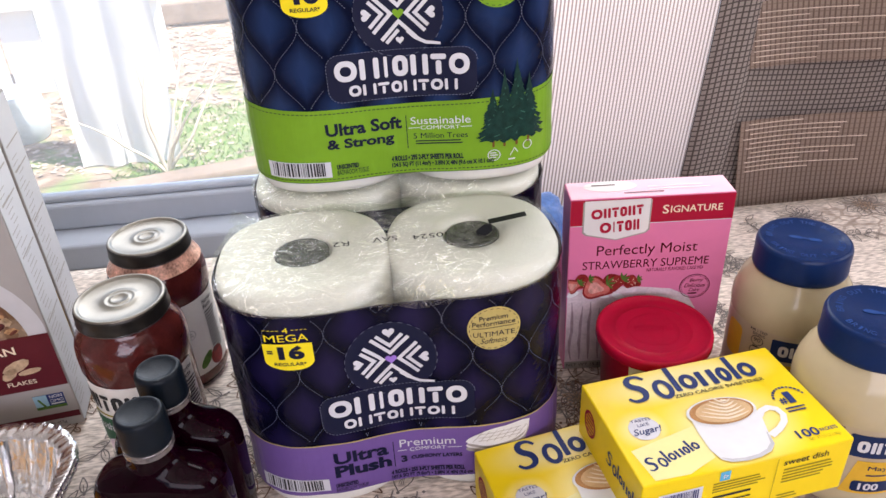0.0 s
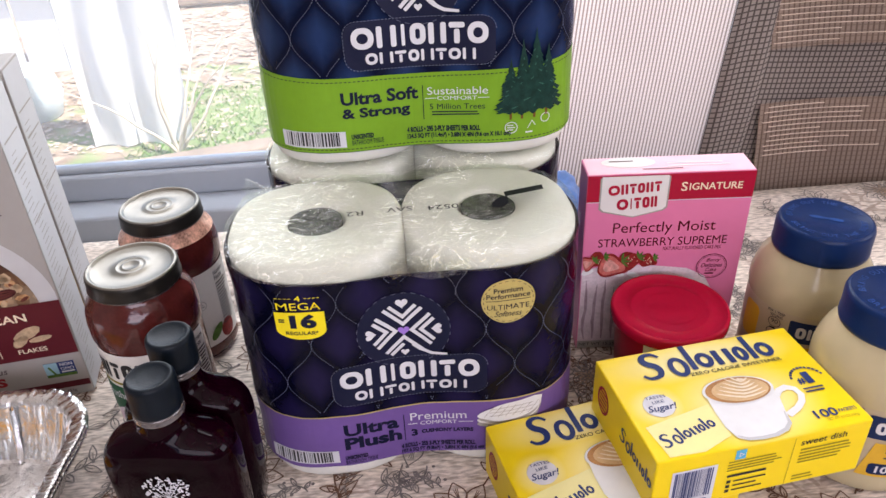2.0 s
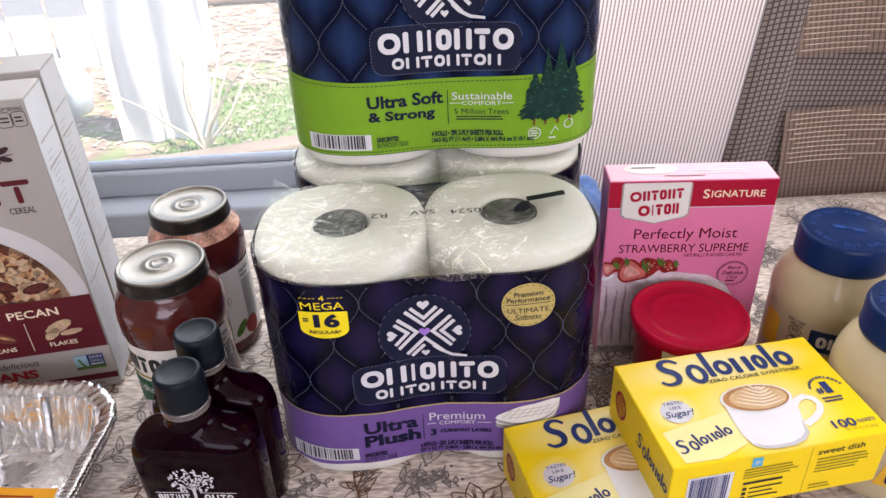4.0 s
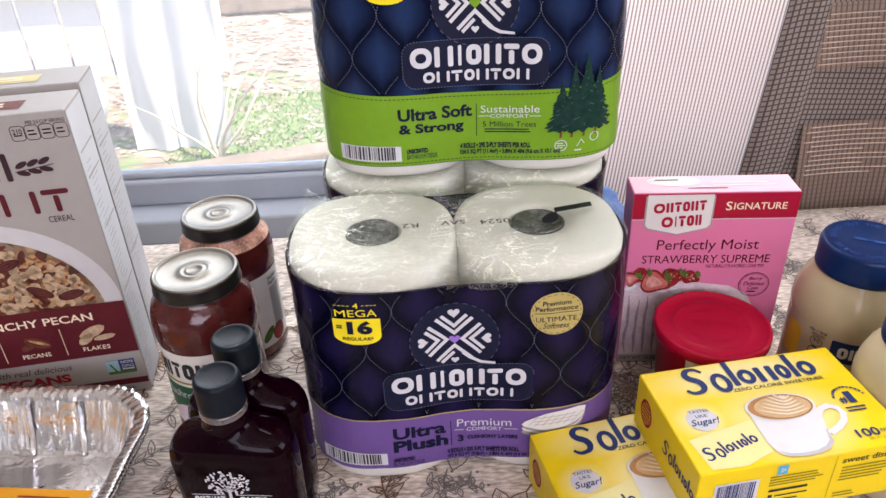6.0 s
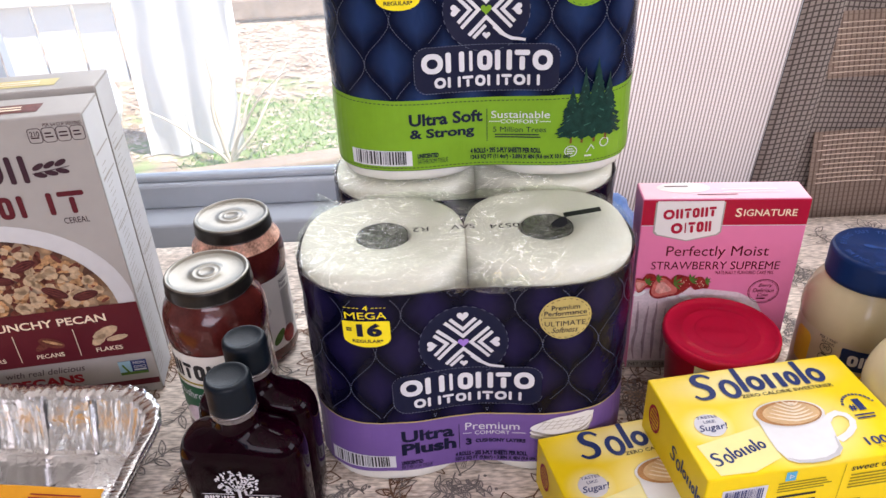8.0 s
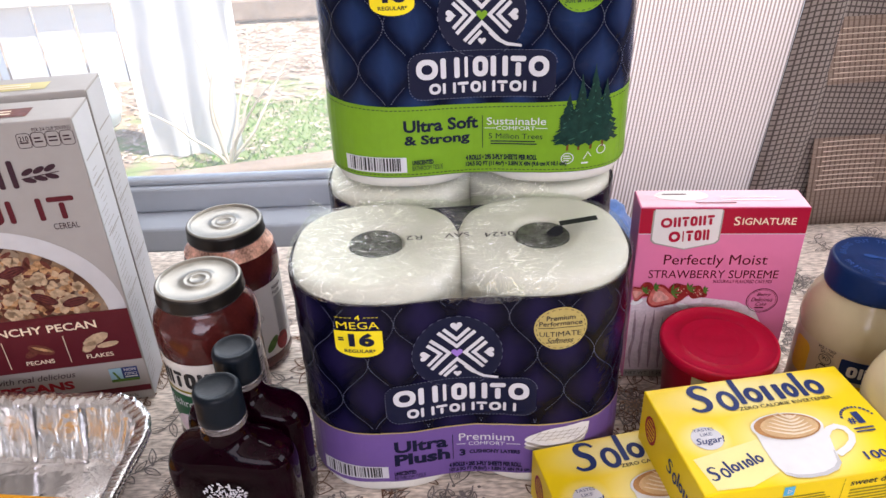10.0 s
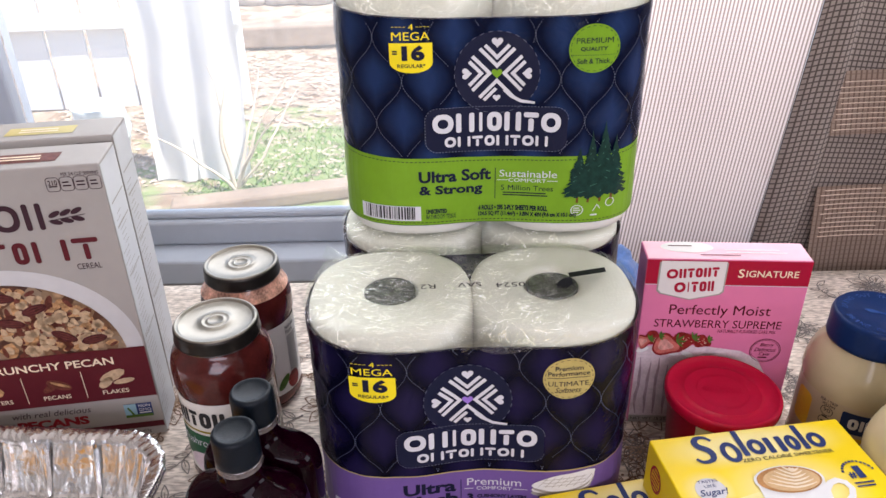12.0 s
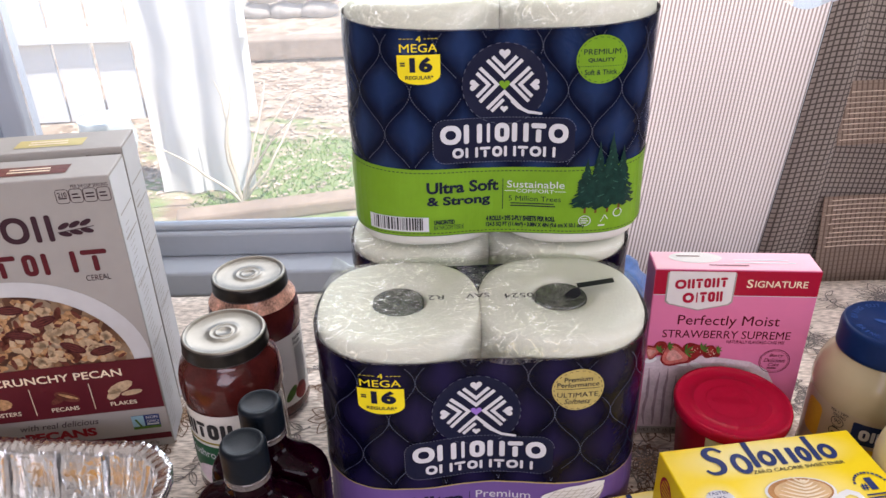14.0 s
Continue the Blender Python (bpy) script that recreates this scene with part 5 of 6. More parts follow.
def cereal_material():
    m, t, b = nodes_of("cereal_photo_print")
    N, L = t.nodes, t.links
    tc, vo, rp = N.new("ShaderNodeTexCoord"), N.new("ShaderNodeTexVoronoi"), N.new("ShaderNodeValToRGB")
    ns = N.new("ShaderNodeTexNoise")
    ns.inputs["Scale"].default_value = 160
    vo.inputs["Scale"].default_value = 95
    L.new(tc.outputs["Object"], vo.inputs["Vector"])
    L.new(tc.outputs["Object"], ns.inputs["Vector"])
    sp = N.new("ShaderNodeSeparateColor")
    L.new(vo.outputs["Color"], sp.inputs[0])
    cr = rp.color_ramp
    cr.elements[0].position, cr.elements[0].color = 0.0, (0.09, 0.025, 0.015, 1)
    cr.elements[1].position, cr.elements[1].color = 1.0, (0.46, 0.34, 0.23, 1)
    for pos, col in ((0.25, (0.20, 0.08, 0.04, 1)), (0.5, (0.42, 0.25, 0.13, 1)), (0.75, (0.56, 0.40, 0.26, 1))):
        e = cr.elements.new(pos)
        e.color = col
    L.new(sp.outputs[0], rp.inputs[0])
    mx = N.new("ShaderNodeMix")
    mx.data_type, mx.blend_type = "RGBA", "MULTIPLY"
    mx.inputs[0].default_value = 0.85
    dr = N.new("ShaderNodeMapRange")
    dr.inputs[1].default_value, dr.inputs[2].default_value = 0.25, 0.75
    dr.inputs[3].default_value, dr.inputs[4].default_value = 1.15, 0.35
    ad = N.new("ShaderNodeMath")
    ad.operation = "MULTIPLY_ADD"
    ad.inputs[1].default_value = 0.6
    L.new(ns.outputs[0], ad.inputs[0])
    L.new(vo.outputs["Distance"], ad.inputs[2])
    L.new(ad.outputs[0], dr.inputs[0])
    L.new(rp.outputs[0], mx.inputs[6])
    L.new(dr.outputs[0], mx.inputs[7])
    L.new(mx.outputs[2], b.inputs["Base Color"])
    b.inputs["Roughness"].default_value = 0.4
    return m


M["cereal_art"] = cereal_material()
M["oat"] = mat("oat_flake_print", (0.48, 0.345, 0.215), 0.4, vary=0.35, scale=220)
M["nut"] = mat("pecan_print", (0.13, 0.040, 0.028), 0.4, vary=0.5, scale=260)
M["pecan_dark"] = mat("dark_pecan_print", (0.075, 0.018, 0.020), 0.4, vary=0.6, scale=200)
M["cluster"] = mat("cluster_print", (0.44, 0.25, 0.12), 0.4, vary=0.6, scale=240)


def cereal_box(label, m, seed, plum="plum"):
    t, b = carton("cereal_box", label, "cereal", m, KW, KD, KH, M["cereal_card"], "cereal boxes")
    fr, tp, rt = face(KW, KD, KH, "front"), face(KW, KD, KH, "top"), face(KW, KD, KH, "right")
    put = lambda nm, p, mt, lift, lbl="": printed(nm, p, M[mt], b, fr, lift, label=lbl)
    printed("side_panel", rect(KD / 2, KH / 2, KD - 0.003, KH - 0.004), M["ivory_side"], b, rt, 0.0003)
    side = []
    rnd = random.Random(seed)
    for i in range(44):
        side += rect(0.010 + 0.014 * rnd.random(), 0.018 + i * 0.0050, 0.012 + 0.010 * rnd.random(), 0.0007)
    for z in (0.222, 0.175, 0.110, 0.245):
        side += rect(KD / 2, z, KD - 0.012, 0.0014)
    printed("side_text", side, M["grey_print"], b, rt, 0.0006)
    # bowl
    bu, bv, bw, bh = 0.088, 0.104, 0.212, 0.176
    clip = lambda polys: [[(min(max(a, 0.0015), KW - 0.0015), max(c, 0.103)) for a, c in f] for f in polys]
    put("printed_bowl", clip(oval(bu, bv, bw, bh + 0.006, 60)), "bowl_print", 0.0003, "printed white bowl")
    put("printed_cereal", clip(oval(bu - 0.004, bv - 0.004, bw - 0.022, bh - 0.014, 60)), "cereal_art", 0.0006, "printed cereal clusters")
    oats, nuts, cl = [], [], []
    for i in range(420):
        a, r = rnd.uniform(5, 175), math.sqrt(rnd.random()) * 0.97
        x, y = bu - 0.004 + r * (bw - 0.030) / 2 * math.cos(radians(a)), bv - 0.004 + r * (bh - 0.020) / 2 * math.sin(radians(a))
        if not 0.006 < x < KW - 0.008 or y < 0.108:
            continue
        s = rnd.uniform(0.0065, 0.0120)
        n = rnd.randint(7, 10)
        shape = [(x + s * rnd.uniform(0.35, 0.6) * math.cos(2 * math.pi * j / n), y + s * rnd.uniform(0.25, 0.5) * math.sin(2 * math.pi * j / n)) for j in range(n)]
        k = i % 3
        if k == 0:
            oats += turned([shape], x, y, rnd.uniform(0, 180))
        elif k == 1:
            cl.append(shape)
        else:
            nuts += turned(oval(x, y, s * 1.3, s * 0.5, 10), x, y, rnd.uniform(0, 180))
    for x, y, dg in ((0.062, 0.150, 8), (0.090, 0.142, -12), (0.112, 0.154, 18), (0.130, 0.124, -30), (0.046, 0.118, 25), (0.088, 0.168, -5), (0.154, 0.118, 10)):
        put("printed_pecan", turned(oval(x, y, 0.023, 0.0095, 18), x, y, dg), "pecan_dark", 0.00125)
        grooves = []
        for q in (-0.0022, 0.0, 0.0022):
            grooves += turned(ribbon([(x - 0.009, y + q * 0.6), (x, y + q * 1.25), (x + 0.009, y + q * 0.6)], [0.0003, 0.0009, 0.0003]), x, y, dg)
        put("printed_pecan_grooves", grooves, "nut", 0.00135)
    tagged(put("printed_cluster_art", cl, "cluster", 0.0008), kind="stuff")
    tagged(put("printed_nut_art", nuts, "nut", 0.0010), kind="stuff")
    tagged(put("printed_oat_art", oats, "oat", 0.0012), kind="stuff")
    # plum panel
    put("plum_panel", rect(KW / 2, 0.0770, KW - 0.001, 0.0570), plum, 0.0014, "plum red panel")
    put("panel_text", words("CRUNCHY PECAN", 0.1085, 0.0930, 0.112, 0.0082, bold=0.015) + words("CLUSTERS", 0.0530, 0.0580, 0.031, 0.0046, bold=0.01) + words("PECANS", 0.1075, 0.0580, 0.024, 0.0046, bold=0.01) + words("FLAKES", 0.1595, 0.0580, 0.0235, 0.0046, bold=0.01) + rect(0.0815, 0.0690, 0.0006, 0.030) + rect(0.1335, 0.0690, 0.0006, 0.030), "cream_print", 0.0017)
    put("printed_nut", turned(oval(0.112, 0.0715, 0.023, 0.010, 16), 0.112, 0.0715, -25) + turned(oval(0.104, 0.0690, 0.016, 0.007, 16), 0.104, 0.069, 30), "nut", 0.0017)
    put("printed_nut", turned(oval(0.113, 0.0720, 0.018, 0.003, 12), 0.113, 0.072, -25), "cluster", 0.0019)
    put("printed_flake", turned(oval(0.1600, 0.0760, 0.026, 0.011, 9), 0.160, 0.076, 24) + turned(oval(0.1530, 0.0690, 0.017, 0.009, 9), 0.153, 0.069, 40) + turned(oval(0.1690, 0.0690, 0.020, 0.006, 9), 0.169, 0.069, 8), "oat", 0.0017)
    put("printed_cluster", oval(0.054, 0.0700, 0.020, 0.013, 9), "cluster", 0.0017)
    # brand words above as plain shapes
    for shape in block_row((0.8, 0.65, 0.75, 0.8, 0.55), 0.087, 0.2415, 0.110, 0.0240, weight=0.19):
        put("brand_mark", shape, "ink2", 0.0006)
    for shape in block_row((0.85, 0.6, 0.8, 0.38, 0.9, 0.7), 0.104, 0.2090, 0.150, 0.0205, weight=0.22):
        put("brand_mark", shape, plum, 0.0006)
    put("printed_stalk", stroke(0.1455, 0.2370, 0.1745, 0.2410, 0.0007), "ink2", 0.0006)
    for i in range(3):
        for sg in (-1, 1):
            x, y = 0.1510 + i * 0.0088, 0.2390 + i * 0.0010 + sg * 0.0036
            put("printed_grain", turned(oval(x, y, 0.0105, 0.0046, 14), x, y, 6 + sg * 20), "ink2", 0.0006)
    put("front_text", words("CEREAL", 0.1672, 0.1925, 0.0200, 0.0056), "ink2", 0.0006)
    put("front_text", words("PER 3/4 CUP SERVING", 0.179, 0.2768, 0.0285, 0.0030) + words("210", 0.1567, 0.2700, 0.0070, 0.0046, bold=0.01) + [f for i in range(4) for q in (pill(0.1567 + i * 0.0107, 0.2685, 0.0100, 0.0120, 0.0025)[0],) for f in line(q + [q[0]], 0.0005)] + [f for i in range(4) for f in bars(0.1567 + i * 0.0107, 0.2668 if i == 0 else 0.2685, 0.0065, 0.0025 if i == 0 else 0.006, 1 if i == 0 else 2, i, 0.4)], "ink2", 0.0006)
    put("lower_text", words("with real delicious", 0.0970, 0.0390, 0.070, 0.0066, slant=0.25), "ink2", 0.0006)
    put("lower_text", words("PECANS", 0.0960, 0.0270, 0.064, 0.0100, bold=0.05), "red_print", 0.0006)
    put("seal", rect(0.1743, 0.0320, 0.0255, 0.0160), "sp_blue", 0.0006)
    put("seal", rect(0.1672, 0.0320, 0.0112, 0.0156), "seal_sky", 0.0008, "small blue and green seal")
    put("seal_text", words("NON", 0.1803, 0.0372, 0.0105, 0.0034, bold=0.01) + words("GMO", 0.1803, 0.0324, 0.0112, 0.0034, bold=0.01) + rect(0.1803, 0.0290, 0.0112, 0.0014), "white_ink", 0.0010)
    put("seal", rect(0.1743, 0.0256, 0.0250, 0.0032) + turned(rect(0.1672, 0.0315, 0.002, 0.010), 0.1672, 0.0315, 25), "leaf_print", 0.0010)
    put("plum_line", rect(KW / 2, 0.0135, KW - 0.001, 0.0068), plum, 0.0006)
    put("front_text", words("NET WT 16 OZ (1 LB) 453g", 0.155, 0.0055, 0.052, 0.0042), "ink2", 0.0006)
    # top
    printed("top_tile", rect(0.130, 0.022, 0.058, 0.020), M["nut" if plum == "plum" else "gold_ink"], b, tp, 0.0004, label="printed tile on the lid flap")
    printed("top_text", bars(0.130, 0.022, 0.036, 0.012, 2, 5), M["cream_print"], b, tp, 0.0007)
    printed("top_text", blocks((1, 0.6, 0.7, 0.8, 0.6), 0.045, 0.024, 0.034, 0.009) + bars(0.050, 0.010, 0.05, 0.004, 1), M["grey_print"], b, tp, 0.0004)
    printed("top_text", oval(0.045, 0.036, 0.022, 0.008), M["red_print"], b, tp, 0.0004)
    return t


M["ink2"] = mat("dark_brown_print", (0.045, 0.020, 0.028), 0.4)
M["seal_sky"] = mat("seal_sky_print", (0.30, 0.50, 0.60), 0.4)
M["ochre"] = mat("ochre_print", (0.42, 0.27, 0.05), 0.38)


def from_right(br, deg, w, d, z):
    """Pose of a carton from its front right corner and its turn."""
    return Matrix.Translation((br[0], br[1], z)) @ pose(0, 0, 0, 0, 0, deg) @ Matrix.Translation((-w / 2, d / 2, 0))


cereal_box("white and plum cereal box with a printed bowl, standing upright", from_right((-0.305, 0.131), 8.0, KW, KD, TZ), 3)
cereal_box("white and ochre cereal box standing behind the plum one", from_right((-0.3200, 0.199), 8.0, KW, KD, TZ), 8, "ochre")


# ---- jars ----
def round_face(r, a0=0.0):
    """Placing function round a jar: u along the girth from the side that faces the room, v up."""
    def at(u, v, lift):
        a = u / r + radians(a0) - math.pi / 2
        return Vector(((r + lift) * math.cos(a), (r + lift) * math.sin(a), v))
    return at


def girth(r, a_from, a_to, z0, z1, n=40):
    at = round_face(r)
    return sheet(lambda u, v: at(u, v, 0), span(radians(a_from) * r, radians(a_to) * r, n), (z0, z1))


def sauce_jar(label, m, spin, foamy):
    t = thing("sauce_jar", label, "sauce jar", m, "sauce jars")
    R = 0.0435
    prof = [(0, 0.0), (0.036, 0.0), (0.041, 0.003), (R - 0.0005, 0.008), (R - 0.0015, 0.014), (R - 0.0018, 0.098), (R, 0.103), (R, 0.116), (0.0425, 0.124), (0.040, 0.131), (0.0355, 0.1365), (0.0332, 0.1405), (0.0325, 0.148), (0, 0.148)]
    part("glass_jar", lathe(prof, 72), M["sauce"], t, "glass full of red tomato sauce", smooth=True)
    if foamy:
        part("sauce_film", lathe([(0.0416, 0.1292), (0.0405, 0.1315), (0.0360, 0.1370), (0.0338, 0.1412), (0.0334, 0.144)], 72), M["foam"], t, "pale sauce smears under the lid", smooth=True)
    part("neck_ring", lathe([(0.0333, 0.1395), (0.0343, 0.1402), (0.0343, 0.1412), (0.0335, 0.1418)], 64), M["clear_ring"], t, smooth=True)
    part("lid_skirt", lathe([(0.0335, 0.1418), (0.0352, 0.1418), (0.0360, 0.1424), (0.0362, 0.1434), (0.0356, 0.1446), (0.0355, 0.1510), (0.0353, 0.1530), (0.0346, 0.1544), (0.0336, 0.1549)], 96, lambda f, z: 1 + (0.004 if int(f * 96) % 2 and 0.144 < z < 0.151 else 0)), M["lid_rim"], t, "dark lid skirt", smooth=True)
    part("lid_top", lathe([(0.0346, 0.1545), (0.0341, 0.1553), (0.0330, 0.1555), (0.0318, 0.1551), (0.0308, 0.1538), (0.0300, 0.1534), (0.0170, 0.1537), (0.0130, 0.1539), (0.0120, 0.1545), (0.0110, 0.1546), (0.0100, 0.1541), (0.0078, 0.1541), (0.0070, 0.1547), (0.0062, 0.1547), (0.0054, 0.1541), (0, 0.1541)], 96), M["lid_gold"], t, "stepped tin lid with raised rings", smooth=True)
    lo, hi = (12, 190) if foamy else (-160, 83)
    lb = part("label", girth(R - 0.0012, lo, hi, 0.016, 0.097), M["paper"], t, "cream paper label", smooth=True)
    at = round_face(R - 0.0012, spin)
    put = lambda nm, p, mt, lift, lbl="": printed(nm, p, M[mt], lb, at, lift, 0.003, lbl)
    if not foamy:
        put("green_panel", rect(-0.010, 0.048, 0.090, 0.030), "dk_green", 0.0004, "dark green panel")
        put("brand_mark", blocks((0.9, 0.65, 0.75, 0.85, 0.85), -0.014, 0.0800, 0.056, 0.0165), "dark_print", 0.0004, "dark blocks in place of a brand word")
        put("label_text", bars(-0.012, 0.0668, 0.050, 0.0030, 1, 3, 0.7), "olive_print", 0.0004)
        put("label_text", words("Mushroom", -0.0140, 0.0540, 0.045, 0.0085), "white_ink", 0.0007)
        put("printed_mushroom", oval(-0.010, 0.0300, 0.040, 0.022, 20) + oval(0.020, 0.028, 0.022, 0.018, 20), "icing", 0.0007)
        put("label_text", words("Nutrition", 0.0580, 0.0900, 0.0160, 0.0045, bold=0.02) + words("Facts", 0.0560, 0.0845, 0.0120, 0.0045, bold=0.02) + bars(0.0590, 0.052, 0.018, 0.056, 17, 6), "dark_print", 0.0005)
    else:
        put("label_text", words("Nutrition", 0.0540, 0.0900, 0.0160, 0.0045, bold=0.02) + words("Facts", 0.0520, 0.0845, 0.0120, 0.0045, bold=0.02) + bars(0.0550, 0.056, 0.018, 0.048, 15, 6), "dark_print", 0.0005)
        put("round_stamp", ring(0.0265, 0.0640, 0.010, 0.010, 0.0006, 24) + bars(0.0265, 0.064, 0.006, 0.005, 2), "grey_print", 0.0005)
        put("printed_tomato", oval(0.0500, 0.027, 0.018, 0.020, 20), "berry", 0.0005, "printed red tomato")
        put("printed_leaf", turned(oval(0.0360, 0.030, 0.020, 0.009, 14), 0.036, 0.03, 50), "leaf_print", 0.0006)
    return t


sauce_jar("glass jar of red pasta sauce with a tin lid", pose(-0.2235, 0.0960, TZ), -10, False)
sauce_jar("glass jar of red pasta sauce, smeared under its tin lid", pose(-0.2245, 0.1950, TZ), 0, True)


def mayo_jar(label, m, spin):
    t = thing("mayonnaise_jar", label, "mayonnaise", m, "mayonnaise jars")
    R = 0.0490
    prof = [(0, 0.001), (0.036, 0.0), (0.044, 0.002), (0.0482, 0.007), (R, 0.013), (0.0484, 0.018), (0.0478, 0.022), (0.0478, 0.082), (0.0484, 0.086), (R, 0.090), (0.0485, 0.098), (0.0465, 0.107), (0.0430, 0.116), (0.0390, 0.122), (0.0362, 0.127), (0.0345, 0.131), (0.0345, 0.140), (0, 0.140)]
    part("plastic_jar", lathe(prof, 72), M["mayo"], t, "clear jar full of pale cream mayonnaise", smooth=True)
    lid = part("lid", lathe([(0.0350, 0.1275), (0.0374, 0.1275), (0.0378, 0.129), (0.0378, 0.1315), (0.0374, 0.1322), (0.0373, 0.148), (0.0366, 0.1512), (0.0350, 0.1530), (0.0338, 0.1529), (0.0333, 0.1522), (0, 0.1522)], 140, lambda f, z: 1 + (0.007 if int(f * 140) % 2 and 0.133 < z < 0.149 else 0)), M["blue_lid"], t, "dark blue screw lid with raised lettering", smooth=True)
    # raised slogan round the lid
    def around(txt, r, h, a0, flip):
        out, w = [], 0.0043
        for i, ch in enumerate(txt):
            if ch == " ":
                continue
            a = a0 - i * 9.0 if not flip else a0 + i * 9.0
            wd = w * (0.4 if ch == "I" else 0.85)
            p = words(ch, 0, 0, wd, h, bold=0.01)
            rot = a - 90 if not flip else a + 90
            p = turned(p, 0, 0, rot)
            out += [[(x + r * math.cos(radians(a)), y + r * math.sin(radians(a))) for x, y in f] for f in p]
        return out
    up = lambda u, v, lift: Vector((u * math.cos(radians(spin)) - v * math.sin(radians(spin)), u * math.sin(radians(spin)) + v * math.cos(radians(spin)), 0.1522 + lift))
    printed("lid_lettering", around("BRING OUT THE BEST", 0.0280, 0.0048, 166, False) + around("BRING OUT THE BEST", 0.0280, 0.0048, 194, True), M["blue_raised"], lid, up, 0.0005)
    printed("lid_bow", turned(oval(-0.007, 0, 0.012, 0.005, 14) + oval(0.007, 0, 0.012, 0.005, 14) + oval(0, 0, 0.005, 0.003, 10), 0, 0, -20), M["blue_raised"], lid, up, 0.0005, label="raised bow mark")
    lb = part("label", girth(0.0482, -120 + spin, 120 + spin, 0.022, 0.084), M["mayo_label"], t, "clear cream label with a navy plate", smooth=True)
    at = round_face(0.0482, spin)
    put = lambda nm, p, mt, lift, lbl="": printed(nm, p, M[mt], lb, at, lift, 0.003, lbl)
    put("navy_plate", pill(0.012, 0.0690, 0.078, 0.0210, 0.002), "mayo_blue", 0.0004, "navy plate")
    put("brand_mark", blocks((0.9, 0.75, 0.7, 0.7, 1.0, 0.9, 0.9, 0.9), 0.012, 0.0690, 0.066, 0.0110), "white_ink", 0.0007, "white blocks in place of a brand word")
    put("yellow_panel", [[(-0.025, 0.022), (0.050, 0.022), (0.050, 0.055), (-0.018, 0.055)]], "yellow_ink2", 0.0004, "golden panel")
    put("label_text", words("Mayonnaise", 0.010, 0.0480, 0.040, 0.0055) + bars(0.008, 0.0415, 0.036, 0.003, 1, 2), "mayo_blue", 0.0007)
    put("navy_plate", pill(0.004, 0.0300, 0.044, 0.0110, 0.003), "mayo_blue", 0.0007)
    put("label_text", words("100", -0.006, 0.0300, 0.014, 0.0070, bold=0.03), "white_ink", 0.0010)
    put("label_text", words("PER 1 TBSP", -0.0390, 0.0815, 0.0150, 0.0026, bold=0.01) + words("SERVING", -0.0385, 0.0780, 0.0110, 0.0026, bold=0.01) + words("90", -0.0390, 0.0725, 0.0060, 0.0040) + [f for i in range(3) for f in ring(-0.0390, 0.0715 - i * 0.0105, 0.0110, 0.0100, 0.0006, 18)] + bars(-0.039, 0.060, 0.006, 0.016, 3, 4, 0.3), "dark_print", 0.0004)
    put("label_text", words("30 FL OZ", -0.0380, 0.0390, 0.016, 0.0030) + words("(1 PT 14 FL OZ)", -0.0370, 0.0345, 0.022, 0.0030) + words("887mL", -0.0380, 0.0300, 0.012, 0.0030), "dark_print", 0.0004)
    put("yellow_patch", pill(-0.0640, 0.060, 0.020, 0.034, 0.006), "yellow_ink2", 0.0004)
    return t


M["blue_raised"] = mat("blue_raised_plastic", (0.018, 0.055, 0.20), 0.35)
M["yellow_ink2"] = mat("golden_label", (0.70, 0.42, 0.04), 0.35, vary=0.08)
mayo_jar("plastic jar of mayonnaise with dark blue lid, behind another", pose(0.3350, 0.0860, TZ), -10)
mayo_jar("plastic jar of mayonnaise with dark blue lid beside the yellow box", pose(0.3345, -0.0200, TZ), -4)

# frosting tub
tub = thing("frosting_tub", "frosting tub with a glossy red plastic lid", "frosting", pose(0.2065, 0.0690, TZ) @ Matrix.Diagonal((1.08, 1.08, 0.97, 1)))
part("tub", lathe([(0, 0.0), (0.0345, 0.0), (0.0360, 0.002), (0.0410, 0.084), (0.0410, 0.087), (0, 0.087)], 64), M["crimson"], tub, "white and crimson printed tub", smooth=True)
part("lid", lathe([(0.0405, 0.0825), (0.0440, 0.0825), (0.0447, 0.0840), (0.0447, 0.0905), (0.0440, 0.0925), (0.0425, 0.0930), (0.0415, 0.0925), (0.0405, 0.0905), (0.0300, 0.0903), (0.0292, 0.0908), (0.0284, 0.0903), (0, 0.0900)], 80), M["red_lid"], tub, "glossy red lid with a raised ring", smooth=True)
lidtop = lambda u, v, lift: Vector((u, v, 0.0901 + lift))
printed("lid_mark", turned(blocks((1, 0.7, 0.8, 0.8, 0.8), 0, 0.002, 0.030, 0.006) + ring(0, 0, 0.040, 0.040, 0.0006, 40), 0, 0, -8), M["red_lid"], tub, lidtop, 0.0006)
tl = part("label", sheet(lambda u, v: Vector(((0.0362 + v * 0.0575) * math.cos(u), (0.0362 + v * 0.0575) * math.sin(u), v)), span(radians(-135), radians(-60), 24), (0.004, 0.080)), M["paper"], tub, "white label panel", smooth=True)
tubface = lambda u, v, lift: Vector(((0.0364 + v * 0.0575 + lift) * math.cos(u / 0.04 - 1.70), (0.0364 + v * 0.0575 + lift) * math.sin(u / 0.04 - 1.70), v))
printed("brand_mark", blocks((1.3, 0.8, 0.8, 0.8, 0.8, 0.8), 0.002, 0.0690, 0.042, 0.0100), M["crimson"], tl, tubface, 0.0005, 0.003)


